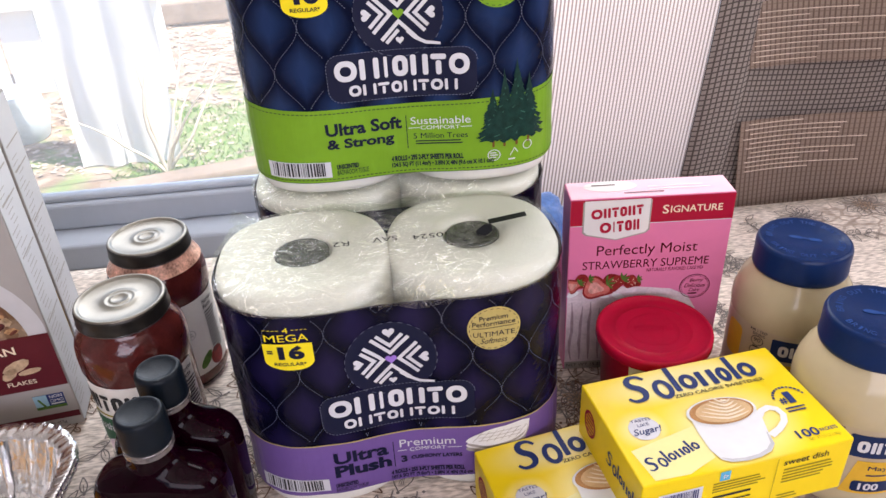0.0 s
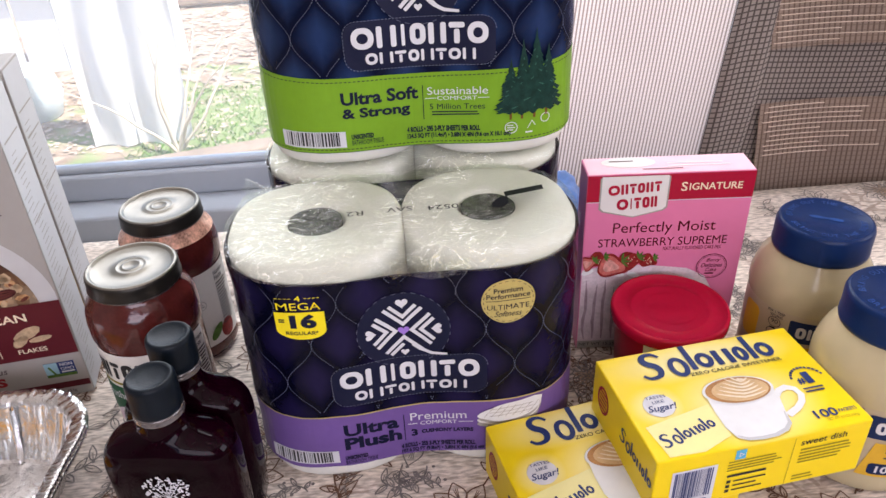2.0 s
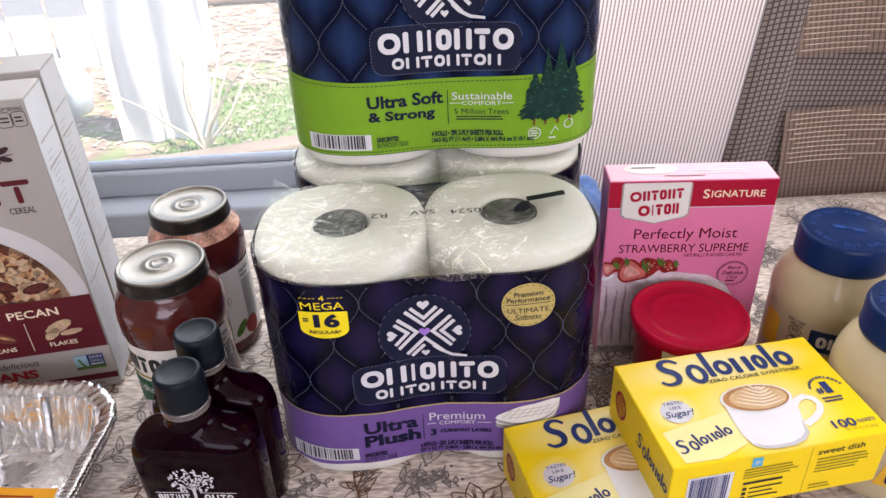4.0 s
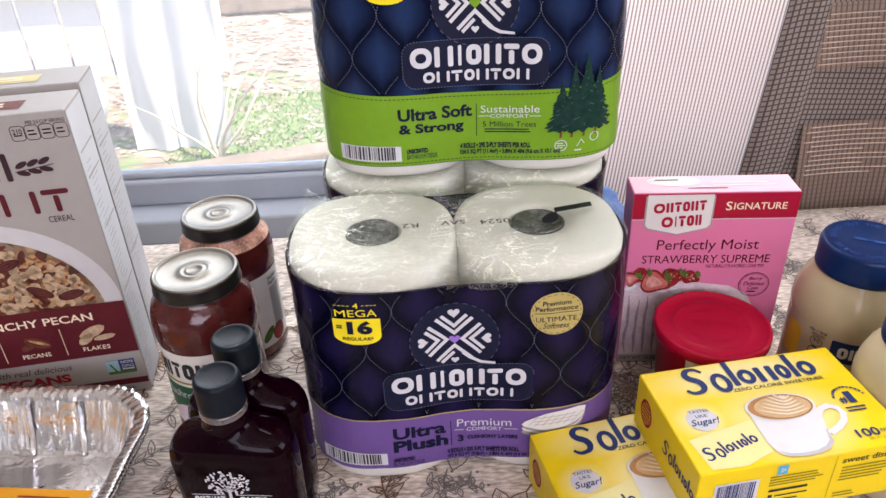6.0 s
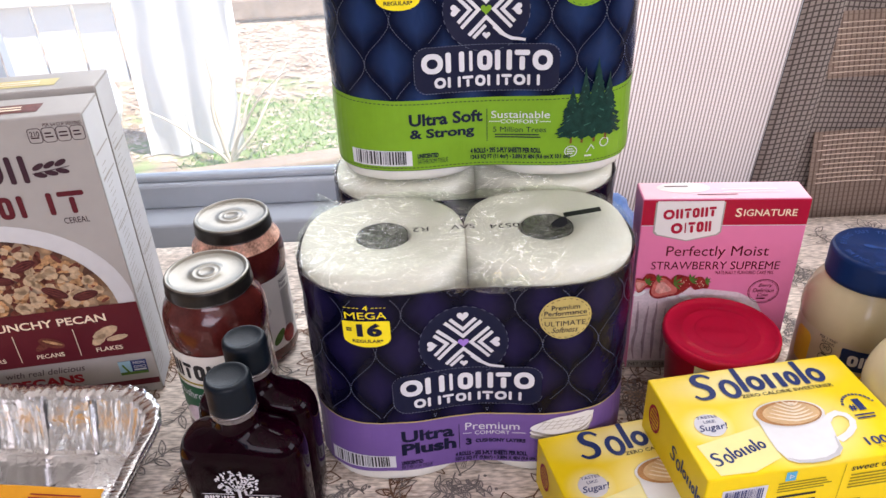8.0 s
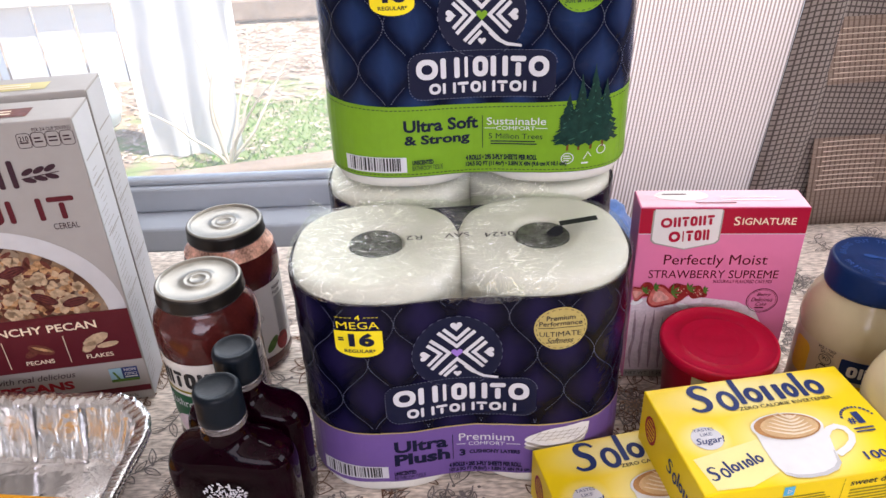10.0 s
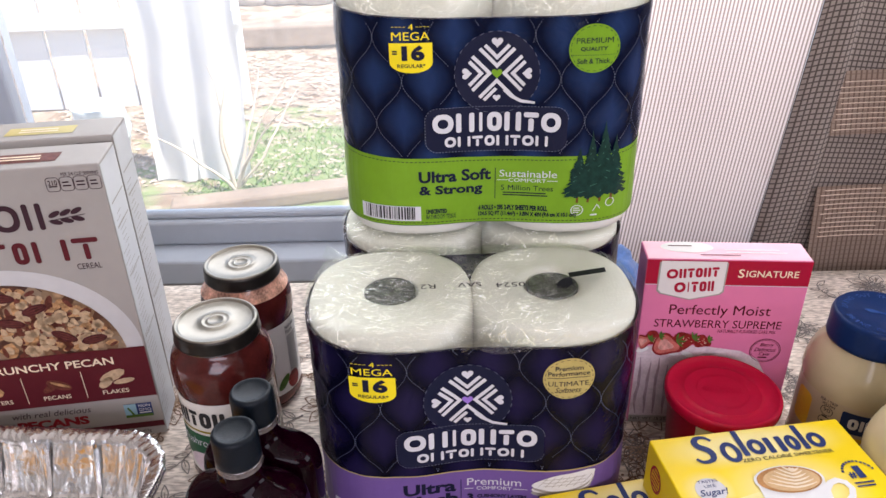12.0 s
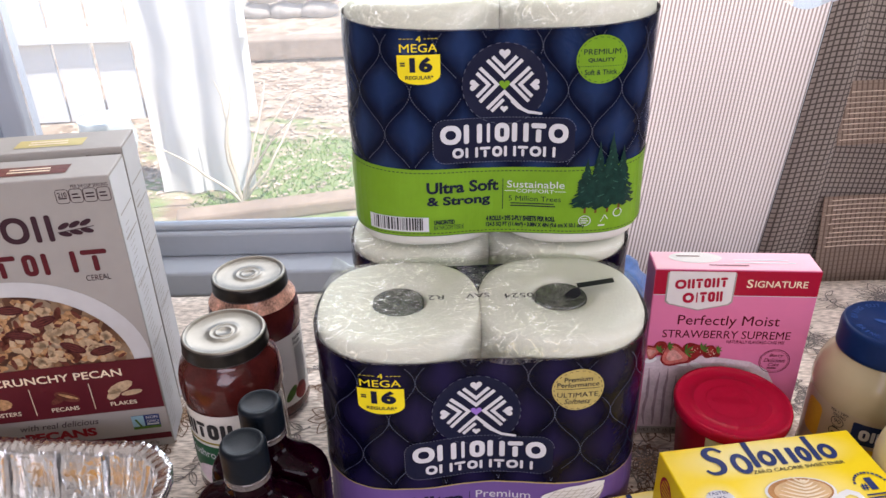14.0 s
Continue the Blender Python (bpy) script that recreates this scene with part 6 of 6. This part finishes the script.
# ---- syrup bottles ----
def section(w, d, n=48, p=3.2):
    out = []
    for i in range(n):
        a = 2 * math.pi * i / n
        c, s = math.cos(a), math.sin(a)
        out.append((w / 2 * math.copysign(abs(c) ** (2 / p), c), d / 2 * math.copysign(abs(s) ** (2 / p), s)))
    return out


def loft(levels):
    bm = bmesh.new()
    rings = [[bm.verts.new((x, y, z)) for x, y in section(w, d, p=p)] for z, w, d, p in levels]
    for a, c in zip(rings, rings[1:]):
        for i in range(len(a)):
            j = (i + 1) % len(a)
            bm.faces.new((a[i], a[j], c[j], c[i]))
    bm.faces.new(list(reversed(rings[0])))
    bm.faces.new(rings[-1])
    return bm


def syrup_bottle(label, m):
    t = thing("syrup_bottle", label, "syrup", m, "syrup bottles")
    lv = [(0.0, 0.070, 0.030, 3.5), (0.002, 0.078, 0.036, 3.5), (0.006, 0.083, 0.040, 3.5), (0.030, 0.086, 0.042, 3.4), (0.075, 0.0885, 0.043, 3.2), (0.092, 0.089, 0.043, 3.1), (0.100, 0.087, 0.042, 3.0), (0.106, 0.082, 0.040, 2.9), (0.1105, 0.073, 0.037, 2.8), (0.1135, 0.061, 0.034, 2.6), (0.1160, 0.048, 0.031, 2.3), (0.1190, 0.037, 0.0285, 2.1), (0.1230, 0.0315, 0.0275, 2.0), (0.1300, 0.0285, 0.0275, 2.0), (0.1340, 0.0285, 0.0275, 2.0)]
    part("glass_bottle", loft(lv), M["syrup"], t, "dark maroon glass flask of syrup", smooth=True)
    part("tamper_ring", lathe([(0.0143, 0.1300), (0.0157, 0.1305), (0.0162, 0.1315), (0.0156, 0.1328), (0.0152, 0.1336), (0.0161, 0.1346), (0.0157, 0.1358), (0.0146, 0.1362)], 48), M["clear_ring"], t, "clear plastic tamper ring", smooth=True)
    part("cap", lathe([(0.0142, 0.1360), (0.0156, 0.1362), (0.0159, 0.1370), (0.0159, 0.1430), (0.0156, 0.1436), (0.0157, 0.1560), (0.0154, 0.1588), (0.0145, 0.1602), (0.0130, 0.1607), (0.0118, 0.1600), (0.0080, 0.1592), (0, 0.1589)], 96, lambda f, z: 1 + (0.012 if int(f * 96) % 2 and 0.1434 < z < 0.157 else 0)), M["cap"], t, "ribbed black screw cap", smooth=True)
    fr = lambda u, v, lift: Vector((u, -0.02155 - lift - 0.0002 + 0.9 * max(0, abs(u) - 0.022) ** 2, v))
    rnd = random.Random(6)
    crown, limbs = [], []
    for i in range(120):
        a, r = rnd.uniform(0, 360), math.sqrt(rnd.random())
        x, y = 0.016 * r * math.cos(radians(a)), 0.0825 + 0.0115 * r * math.sin(radians(a))
        if y < 0.0765 and abs(x) < 0.004:
            continue
        crown += turned(oval(x, y, 0.0022, 0.0014, 7), x, y, rnd.uniform(0, 180))
    for a in range(-60, 61, 20):
        limbs += stroke(0, 0.0735, 0.0125 * math.sin(radians(a)), 0.0735 + 0.0150 * math.cos(radians(a)), 0.0005)
    limbs += stroke(0, 0.0620, 0, 0.0745, 0.0022)
    printed("printed_tree", crown + limbs + stroke(-0.027, 0.0712, -0.004, 0.0712, 0.0005) + stroke(0.004, 0.0712, 0.029, 0.0712, 0.0005), M["white_ink"], t, fr, 0.0004, 0.004, "white printed tree mark")
    printed("brand_mark", blocks((0.7, 0.7, 0.75, 0.3, 0.8, 0.8), -0.0150, 0.0670, 0.022, 0.0052) + blocks((0.7, 0.75, 0.65, 0.65), 0.0160, 0.0670, 0.020, 0.0052), M["white_ink"], t, fr, 0.0004, 0.004)
    printed("label_text", bars(0, 0.052, 0.036, 0.014, 3, 8), M["white_ink"], t, fr, 0.0004, 0.004)
    return t


syrup_bottle("flask of dark syrup with black cap and white printed tree", pose(-0.1742, -0.0465, TZ, 0, 0, -6))
syrup_bottle("flask of dark maple syrup with black cap behind another flask", pose(-0.1715, -0.0050, TZ, 0, 0, -6))


# ---- foil pans ----
def foil_pan(label, m, seed, paper=True):
    t = thing("foil_pan", label, "foil pan", m, "nested foil pans")
    W, D, H = 0.300, 0.210, 0.052

    def ringpts(w, d, r, n=34):
        out = []
        for cx, cy, s in ((w / 2 - r, d / 2 - r, 0), (r - w / 2, d / 2 - r, 90), (r - w / 2, r - d / 2, 180), (w / 2 - r, r - d / 2, 270)):
            pts = [(cx + r * math.cos(radians(s + 90 * i / n)), cy + r * math.sin(radians(s + 90 * i / n))) for i in range(n + 1)]
            out += pts
            # straight side to the next corner
            nx = ((r - w / 2, d / 2), (-w / 2, r - d / 2), (w / 2 - r, -d / 2), (w / 2, d / 2 - r))[(s // 90)]
            a, k = pts[-1], 90
            out += [(a[0] + (nx[0] - a[0]) * i / k, a[1] + (nx[1] - a[1]) * i / k) for i in range(1, k)]
        return out
    lev = [(0.6, 0.6, 0.020, 0.004, 0), (W - 0.075, D - 0.075, 0.030, 0.0025, 0.0), (W - 0.062, D - 0.062, 0.034, 0.0008, 0.0), (W - 0.056, D - 0.056, 0.036, 0.004, 0.3), (W - 0.036, D - 0.036, 0.042, 0.030, 1), (W - 0.026, D - 0.026, 0.045, H - 0.006, 1), (W - 0.022, D - 0.022, 0.046, H - 0.001, 0.5), (W - 0.010, D - 0.010, 0.050, H, 0.6), (W - 0.002, D - 0.002, 0.052, H + 0.0015, 0.6), (W, D, 0.053, H - 0.0008, 0.3), (W - 0.002, D - 0.002, 0.052, H - 0.0030, 0)]
    bm = bmesh.new()
    rings = []
    for li, (w, d, r, z, fl) in enumerate(lev):
        if li == 0:
            w, d = W - 0.15, D - 0.15
        pts = ringpts(w, d, r)
        ring_ = []
        for i, (x, y) in enumerate(pts):
            L = math.hypot(x, y) or 1
            corner_ = 1.0 if abs(x) > w / 2 - r and abs(y) > d / 2 - r else 0.25
            k = fl * 0.0016 * math.sin(i * 1.35 + 1.5 * math.sin(i * 0.37)) * corner_ + fl * 0.0022 * noise.noise((x * 60, y * 60, z * 30 + seed))
            up = fl * 0.0012 * noise.noise((x * 90, y * 90, seed)) + (0.0007 * math.sin(i * 1.9) if li >= 7 else 0)
            ring_.append(bm.verts.new((x + x / L * k, y + y / L * k, z + up)))
        rings.append(ring_)
    for a, c in zip(rings, rings[1:]):
        for i in range(len(a)):
            j = (i + 1) % len(a)
            bm.faces.new((a[i], a[j], c[j], c[i]))
    bm.faces.new(rings[0])
    part("pan", bm, M["foil"], t, "crinkled shiny aluminium foil", smooth=True)
    # pressed ribs in the long walls
    for x in (-0.105, -0.060, -0.015, 0.030, 0.075):
        rib = sheet(lambda u, v: (x + u * 0.5, D / 2 - 0.0285 + v * 0.0125 - 0.0035 * math.cos(u / 0.006 * math.pi / 2), 0.004 + v * 0.042), span(-0.006, 0.006, 6), span(0, 1, 6))
        part("pressed_rib", rib, M["foil"], t, smooth=True)
    if paper:
        card = part("paper_label", sheet(lambda u, v: (u, v, 0.0075 + 0.004 * math.cos(u * 14) ** 2), span(-0.105, 0.105, 20), span(-0.082, 0.030, 8)), M["orange"], t, "orange printed paper lying in the pan", smooth=True)
        at = lambda u, v, lift: Vector((u, v, 0.0075 + 0.004 * math.cos(u * 14) ** 2 + lift))
        printed("paper_text", bars(-0.030, 0.020, 0.080, 0.010, 3, 5, 0.4), M["dark_print"], card, at, 0.0008, 0.008)
        printed("paper_text", bars(0.070, 0.016, 0.044, 0.014, 4, 6, 0.4), M["red_print"], card, at, 0.0008, 0.008)
    return t


PAN = Matrix.Translation((-0.260, 0.068, TZ)) @ pose(0, 0, 0, 0, 0, -4.5) @ Matrix.Translation((-0.150, -0.105, 0))
foil_pan("shiny aluminium foil pan nested in another, with orange paper", PAN @ Matrix.Translation((0, 0, 0.0045)), 2)
foil_pan("shiny aluminium foil pan under the nested one", PAN, 7, False)

# ---- draped chair ----
chair = thing("draped_chair", "chair back draped with a pale checked open-weave cloth", "chair", pose(0, 0, 0))
CX0, CY = 0.10, 0.462


def seam(z):
    return 0.391 + (z - 0.776) * 0.098 - 0.05 * max(0, z - 0.92) ** 2


def topline(x):
    """Height of the cloth's upper edge: a sag between the back's corners."""
    return 1.106 - 0.019 * math.exp(-((x - 0.387) / 0.034) ** 2)


def drape(x, z, k=1.0):
    return (x, CY + k * (0.004 * noise.noise((x * 7, z * 4, 3)) + 0.003 * math.sin(x * 22) * max(0, z - 0.9) * 6), z)


def front_cloth(f, g):
    x = CX0 + (0.416 - CX0) * f
    z = 0.35 + g * (topline(x) - 0.35)
    return drape(seam(z) - (1 - f) * 0.30, z)


def fold_cloth(f, g):
    z = 0.35 + g * (topline(0.416 + 0.04 * f) - 0.35)
    return (seam(z) - 0.004 + (0.051 + 0.006 * math.sin(z * 9)) * f, CY - 0.006 - 0.010 * math.sin(math.pi * f) + 0.003 * math.sin(7 * f + z * 5), z)


def side_cloth(f, g):
    z = 0.35 + g * (1.104 - 0.012 * math.sin(f * 5) - 0.35)
    return (seam(z) + 0.047 + 0.006 * math.sin(z * 9) + 0.45 * f, CY + 0.006 * math.sin(9 * f) - 0.002, z)


# front coloured as backlit cloth, fold and side as the same cloth shaded
part("cloth_front", sheet(front_cloth, span(0, 1, 50), span(0, 1, 40), 0.295, 0.74), M["mesh_lit"], chair, "ribbed sheer cloth, coloured pale as if lit from behind", smooth=True)
part("cloth_fold", sheet(fold_cloth, span(0, 1, 16), span(0, 1, 40), 0.052, 0.74), M["mesh_shaded"], chair, "checked fold, coloured dark for shade", smooth=True)
part("cloth_side", sheet(side_cloth, span(0, 1, 30), span(0, 1, 40), 0.45, 0.74), M["mesh_shaded"], chair, "checked side, coloured dark for shade", smooth=True)
# strips coloured paler, as lit slats showing through the cloth
for x0, z0, z1 in ((0.447, 0.922, 1.004), (0.459, 0.700, 0.852)):
    part("cloth_strip", sheet(lambda f, z: (x0 + 0.012 * (z1 - z) / (z1 - z0) + 0.42 * f, CY - 0.010 + 0.006 * math.sin(9 * f), z), span(0, 1, 24), span(z0, z1, 8), 0.42, 1.0), M["mesh_lit_strip"], chair, "checked strip, coloured paler as lit slats behind the cloth", smooth=True)
# pale strips laid on as glints of light along the cross threads
rnd = random.Random(31)
for x0, z0, z1, reach in ((0.449, 0.926, 1.000, 0.20), (0.461, 0.775, 0.850, 0.16)):
    for i in range(int((z1 - z0) / 0.0068)):
        z, a, n = z0 + 0.0034 + i * 0.0068, x0 + 0.012 * (1 - i * 0.0068 / (z1 - z0)) + rnd.uniform(0, 0.012), rnd.uniform(0.35, 1.0) * reach
        part("glint_strip", sheet(lambda u, v: (a + u * n, CY - 0.0115 + 0.006 * math.sin(9 * (a + u * n - x0) / 0.42) - 0.0006 * math.sin(u * n / 0.0068 * math.pi) ** 2 - 0.0005 * math.cos(v * math.pi), z + v * 0.0006), span(0, 1, 40), (-1, -0.5, 0, 0.5, 1)), M["thread"], chair, smooth=True)
for x in (0.13, 0.84):
    part("post", box(x - 0.010, x + 0.010, CY + 0.006, CY + 0.018, 0.0, 1.06, 0.004), M["chair_wood"], chair)
part("seat_rail", box(0.12, 0.85, CY + 0.006, CY + 0.018, 0.40, 0.45, 0.004), M["chair_wood"], chair)

# blue towel behind the packs
bm = bmesh.new()
bmesh.ops.create_uvsphere(bm, u_segments=28, v_segments=18, radius=1)
for q in bm.verts:
    n = 1 + 0.16 * noise.noise(q.co * 2.2) + 0.05 * noise.noise(q.co * 9)
    q.co = Vector((q.co.x * 0.055 * n, q.co.y * 0.045 * n, 0.045 + max(-0.0445, q.co.z * 0.05 * n)))
tw = part("blue_towel", bm, M["blue_cloth"], smooth=True)
tw.location = (0.150, 0.315, TZ)
tagged(tw, "crumpled blue terry towel behind the tissue packs", "towel")

# ---- yard ----
def yard_material():
    """Dry leaves in tan and brown, with patches of grass."""
    m, t, b = nodes_of("leaf_litter_and_grass")
    N, L = t.nodes, t.links
    tc, vo, n1, n2 = N.new("ShaderNodeTexCoord"), N.new("ShaderNodeTexVoronoi"), N.new("ShaderNodeTexNoise"), N.new("ShaderNodeTexNoise")
    vo.inputs["Scale"].default_value = 9
    n1.inputs["Scale"].default_value, n2.inputs["Scale"].default_value = 1.1, 16
    n2.inputs["Detail"].default_value = 6
    for n in (vo, n1, n2):
        L.new(tc.outputs["Object"], n.inputs["Vector"])
    sp, leaf, grass, mk, mx = N.new("ShaderNodeSeparateColor"), N.new("ShaderNodeValToRGB"), N.new("ShaderNodeValToRGB"), N.new("ShaderNodeMapRange"), N.new("ShaderNodeMix")
    L.new(vo.outputs["Color"], sp.inputs[0])
    leaf.color_ramp.elements[0].color, leaf.color_ramp.elements[1].color = (0.22, 0.15, 0.10, 1), (0.46, 0.37, 0.29, 1)
    L.new(sp.outputs[0], leaf.inputs[0])
    grass.color_ramp.elements[0].color, grass.color_ramp.elements[1].color = (0.14, 0.19, 0.06, 1), (0.28, 0.33, 0.15, 1)
    L.new(n2.outputs[0], grass.inputs[0])
    # the grass keeps to a patch near the house
    off, far, fall = N.new("ShaderNodeVectorMath"), N.new("ShaderNodeVectorMath"), N.new("ShaderNodeMath")
    off.operation, far.operation, fall.operation = "SUBTRACT", "LENGTH", "MULTIPLY_ADD"
    off.inputs[1].default_value = (-0.60, 3.10, GZ)
    L.new(tc.outputs["Object"], off.inputs[0])
    L.new(off.outputs[0], far.inputs[0])
    L.new(far.outputs["Value"], fall.inputs[0])
    fall.inputs[1].default_value = -0.35
    n1.inputs["Scale"].default_value = 5.0
    L.new(n1.outputs[0], fall.inputs[2])
    mk.inputs[1].default_value, mk.inputs[2].default_value = 0.14, 0.28
    L.new(fall.outputs[0], mk.inputs[0])
    mx.data_type = "RGBA"
    L.new(mk.outputs[0], mx.inputs[0])
    L.new(leaf.outputs[0], mx.inputs[6])
    L.new(grass.outputs[0], mx.inputs[7])
    L.new(mx.outputs[2], b.inputs["Base Color"])
    b.inputs["Roughness"].default_value = 0.9
    return m


GZ = -0.2
M["ground"] = yard_material()
M["leafy"] = mat("dry_leaf", (0.50, 0.40, 0.32), 0.8, vary=0.6, scale=6)
M["blade"] = mat("grass_blade", (0.11, 0.25, 0.03), 0.7, vary=0.4, scale=8)
M["fence"] = mat("white_fence_paint", (0.74, 0.74, 0.76), 0.6, vary=0.05, scale=5)
M["timber"] = mat("weathered_timber", (0.30, 0.23, 0.18), 0.8, vary=0.3, scale=7)
M["stone"] = mat("pale_stone", (0.40, 0.36, 0.33), 0.85, vary=0.25, scale=8)
M["twig"] = mat("bleached_twig", (0.62, 0.55, 0.46), 0.8, vary=0.2, scale=9)
M["pot"] = mat("pale_blue_pot", (0.62, 0.68, 0.69), 0.5, vary=0.1)


def ground_z(u, v):
    return GZ + 0.04 * noise.noise((u * 0.8, v * 0.8, 0))


g = part("ground", sheet(lambda u, v: (u, v, ground_z(u, v)), span(-40, 40, 80), span(0.75, 80, 80)), M["ground"], smooth=True)
tagged(g, "sunlit yard ground of dry leaves and grass", "ground", kind="structure")
rnd = random.Random(21)


def scatter(name, label, n, x0, x1, y0, y1, size, material, upright):
    bm = bmesh.new()
    for i in range(n):
        x, y = rnd.uniform(x0, x1), rnd.uniform(y0, y1)
        z, a, s = ground_z(x, y), rnd.uniform(0, 6.28), size * rnd.uniform(0.6, 1.3)
        ca, sa = math.cos(a), math.sin(a)
        if upright:
            q = [(-0.10 * s, 0, 0), (0.10 * s, 0, 0), (rnd.uniform(-.8, .8) * s, rnd.uniform(-.8, .8) * s, 0.6 * s)]
        else:
            q = [(-0.5 * s, 0, 0.006), (0, -0.36 * s, 0.012), (0.5 * s, 0, 0.006 + 0.09 * s), (0, 0.36 * s, 0.010)]
        bm.faces.new([bm.verts.new((x + px * ca - py * sa, y + px * sa + py * ca, z + pz)) for px, py, pz in q])
    tagged(part(name, bm, material), label, name, kind="stuff")


scatter("fallen_leaves", "dry tan leaves strewn over the yard", 5500, -2.4, 0.4, 2.9, 6.4, 0.034, M["leafy"], False)
scatter("grass", "tufts of green grass by the house", 4500, -1.25, 0.2, 2.75, 3.75, 0.040, M["blade"], True)

fence = thing("fence", "white wooden board fence in bright sun", "fence", pose(-1.45, 4.25, GZ, 0, 0, 3))
first = part("board", box(0, 0.22, 0, 0.025, 0, 2.0, 0.004), M["fence"], fence)
for i in range(1, 26):
    ob = new("board", first.data)
    ob.parent = fence
    ob.location = (-i * 0.24, 0.006 * (i % 2), 0)
for z in (0.5, 1.55):
    part("rail", box(-6.0, 0.22, -0.04, 0.0, z, z + 0.09, 0.005), M["fence"], fence)
log = thing("timber_edging", "weathered timber edging laid across the yard", "edging", pose(-1.25, 5.75, GZ + 0.02, 0, 0, 5))
part("timber", box(-0.6, 1.3, -0.09, 0.09, 0, 0.17, 0.02), M["timber"], log)
bed = thing("timber_edging", "weathered timber edging close to the house", "edging", pose(-0.75, 2.72, GZ, 0, 0, 14))
part("timber", box(-0.5, 1.2, -0.06, 0.06, 0, 0.07, 0.015), M["timber"], bed)
for i in range(9):
    bm = bmesh.new()
    bmesh.ops.create_icosphere(bm, subdivisions=2, radius=0.5)
    for q in bm.verts:
        q.co = Vector((q.co.x * 0.42, q.co.y * 0.3, q.co.z * 0.2)) * (1 + 0.25 * noise.noise(q.co * 3 + Vector((i, 0, 0))))
    st = part("stone", bm, M["stone"], smooth=True)
    st.location = (-1.95 + 0.33 * (i % 3) + 0.1 * (i // 3), 7.6, GZ + 0.08 + 0.17 * (i // 3))
    tagged(st, "pale rounded stone in a low dry wall", "stone", "stones of the low wall")
pt = thing("plant_pot", "pale blue round plant pot on the leaves", "plant pot", pose(-1.85, 3.45, GZ - 0.01))
part("pot", lathe([(0, 0.0), (0.09, 0.0), (0.12, 0.03), (0.15, 0.14), (0.13, 0.24), (0.14, 0.27), (0.12, 0.27), (0.11, 0.2), (0, 0.2)], 32), M["pot"], pt, smooth=True)
# bare twigs of a shrub near the window
shrub = thing("bare_shrub", "bare pale branches of a small shrub", "shrub", pose(-1.0, 2.85, GZ))
for k in range(7):
    bm = bmesh.new()
    p, d = Vector((0, 0, 0)), Vector((rnd.uniform(-0.5, 0.6), rnd.uniform(-0.3, 0.5), 0.9)).normalized()
    prev = None
    for s in range(9):
        r = 0.012 * (1 - s / 10)
        ringv = [bm.verts.new(p + Vector((r * math.cos(a), r * math.sin(a), 0))) for a in (0, 1.26, 2.51, 3.77, 5.03)]
        if prev:
            for a in range(5):
                bm.faces.new((prev[a], prev[(a + 1) % 5], ringv[(a + 1) % 5], ringv[a]))
        prev = ringv
        d = (d + Vector((rnd.uniform(-.25, .25), rnd.uniform(-.25, .25), rnd.uniform(-.1, .1)))).normalized()
        p = p + d * 0.075
    part("branch", bm, M["twig"], shrub, smooth=True)
# folded sheet added for a white blur, taken as fence panel with reflection
sheet_ob = part("white_blur_sheet", sheet(lambda u, v: (-1.42 + u * 0.46 + 0.05 * v * u, 2.98 + 0.022 * math.sin(u * 15) * (1 - 0.4 * v) + 0.02 * noise.noise((u * 6, v * 5, 4)), GZ + 0.012 + 1.75 * v), span(0, 1, 50), span(0, 1, 30)), M["fence"], smooth=True)
tagged(sheet_ob, "added folded white sheet for a blurred fence panel and reflection", "cloth")
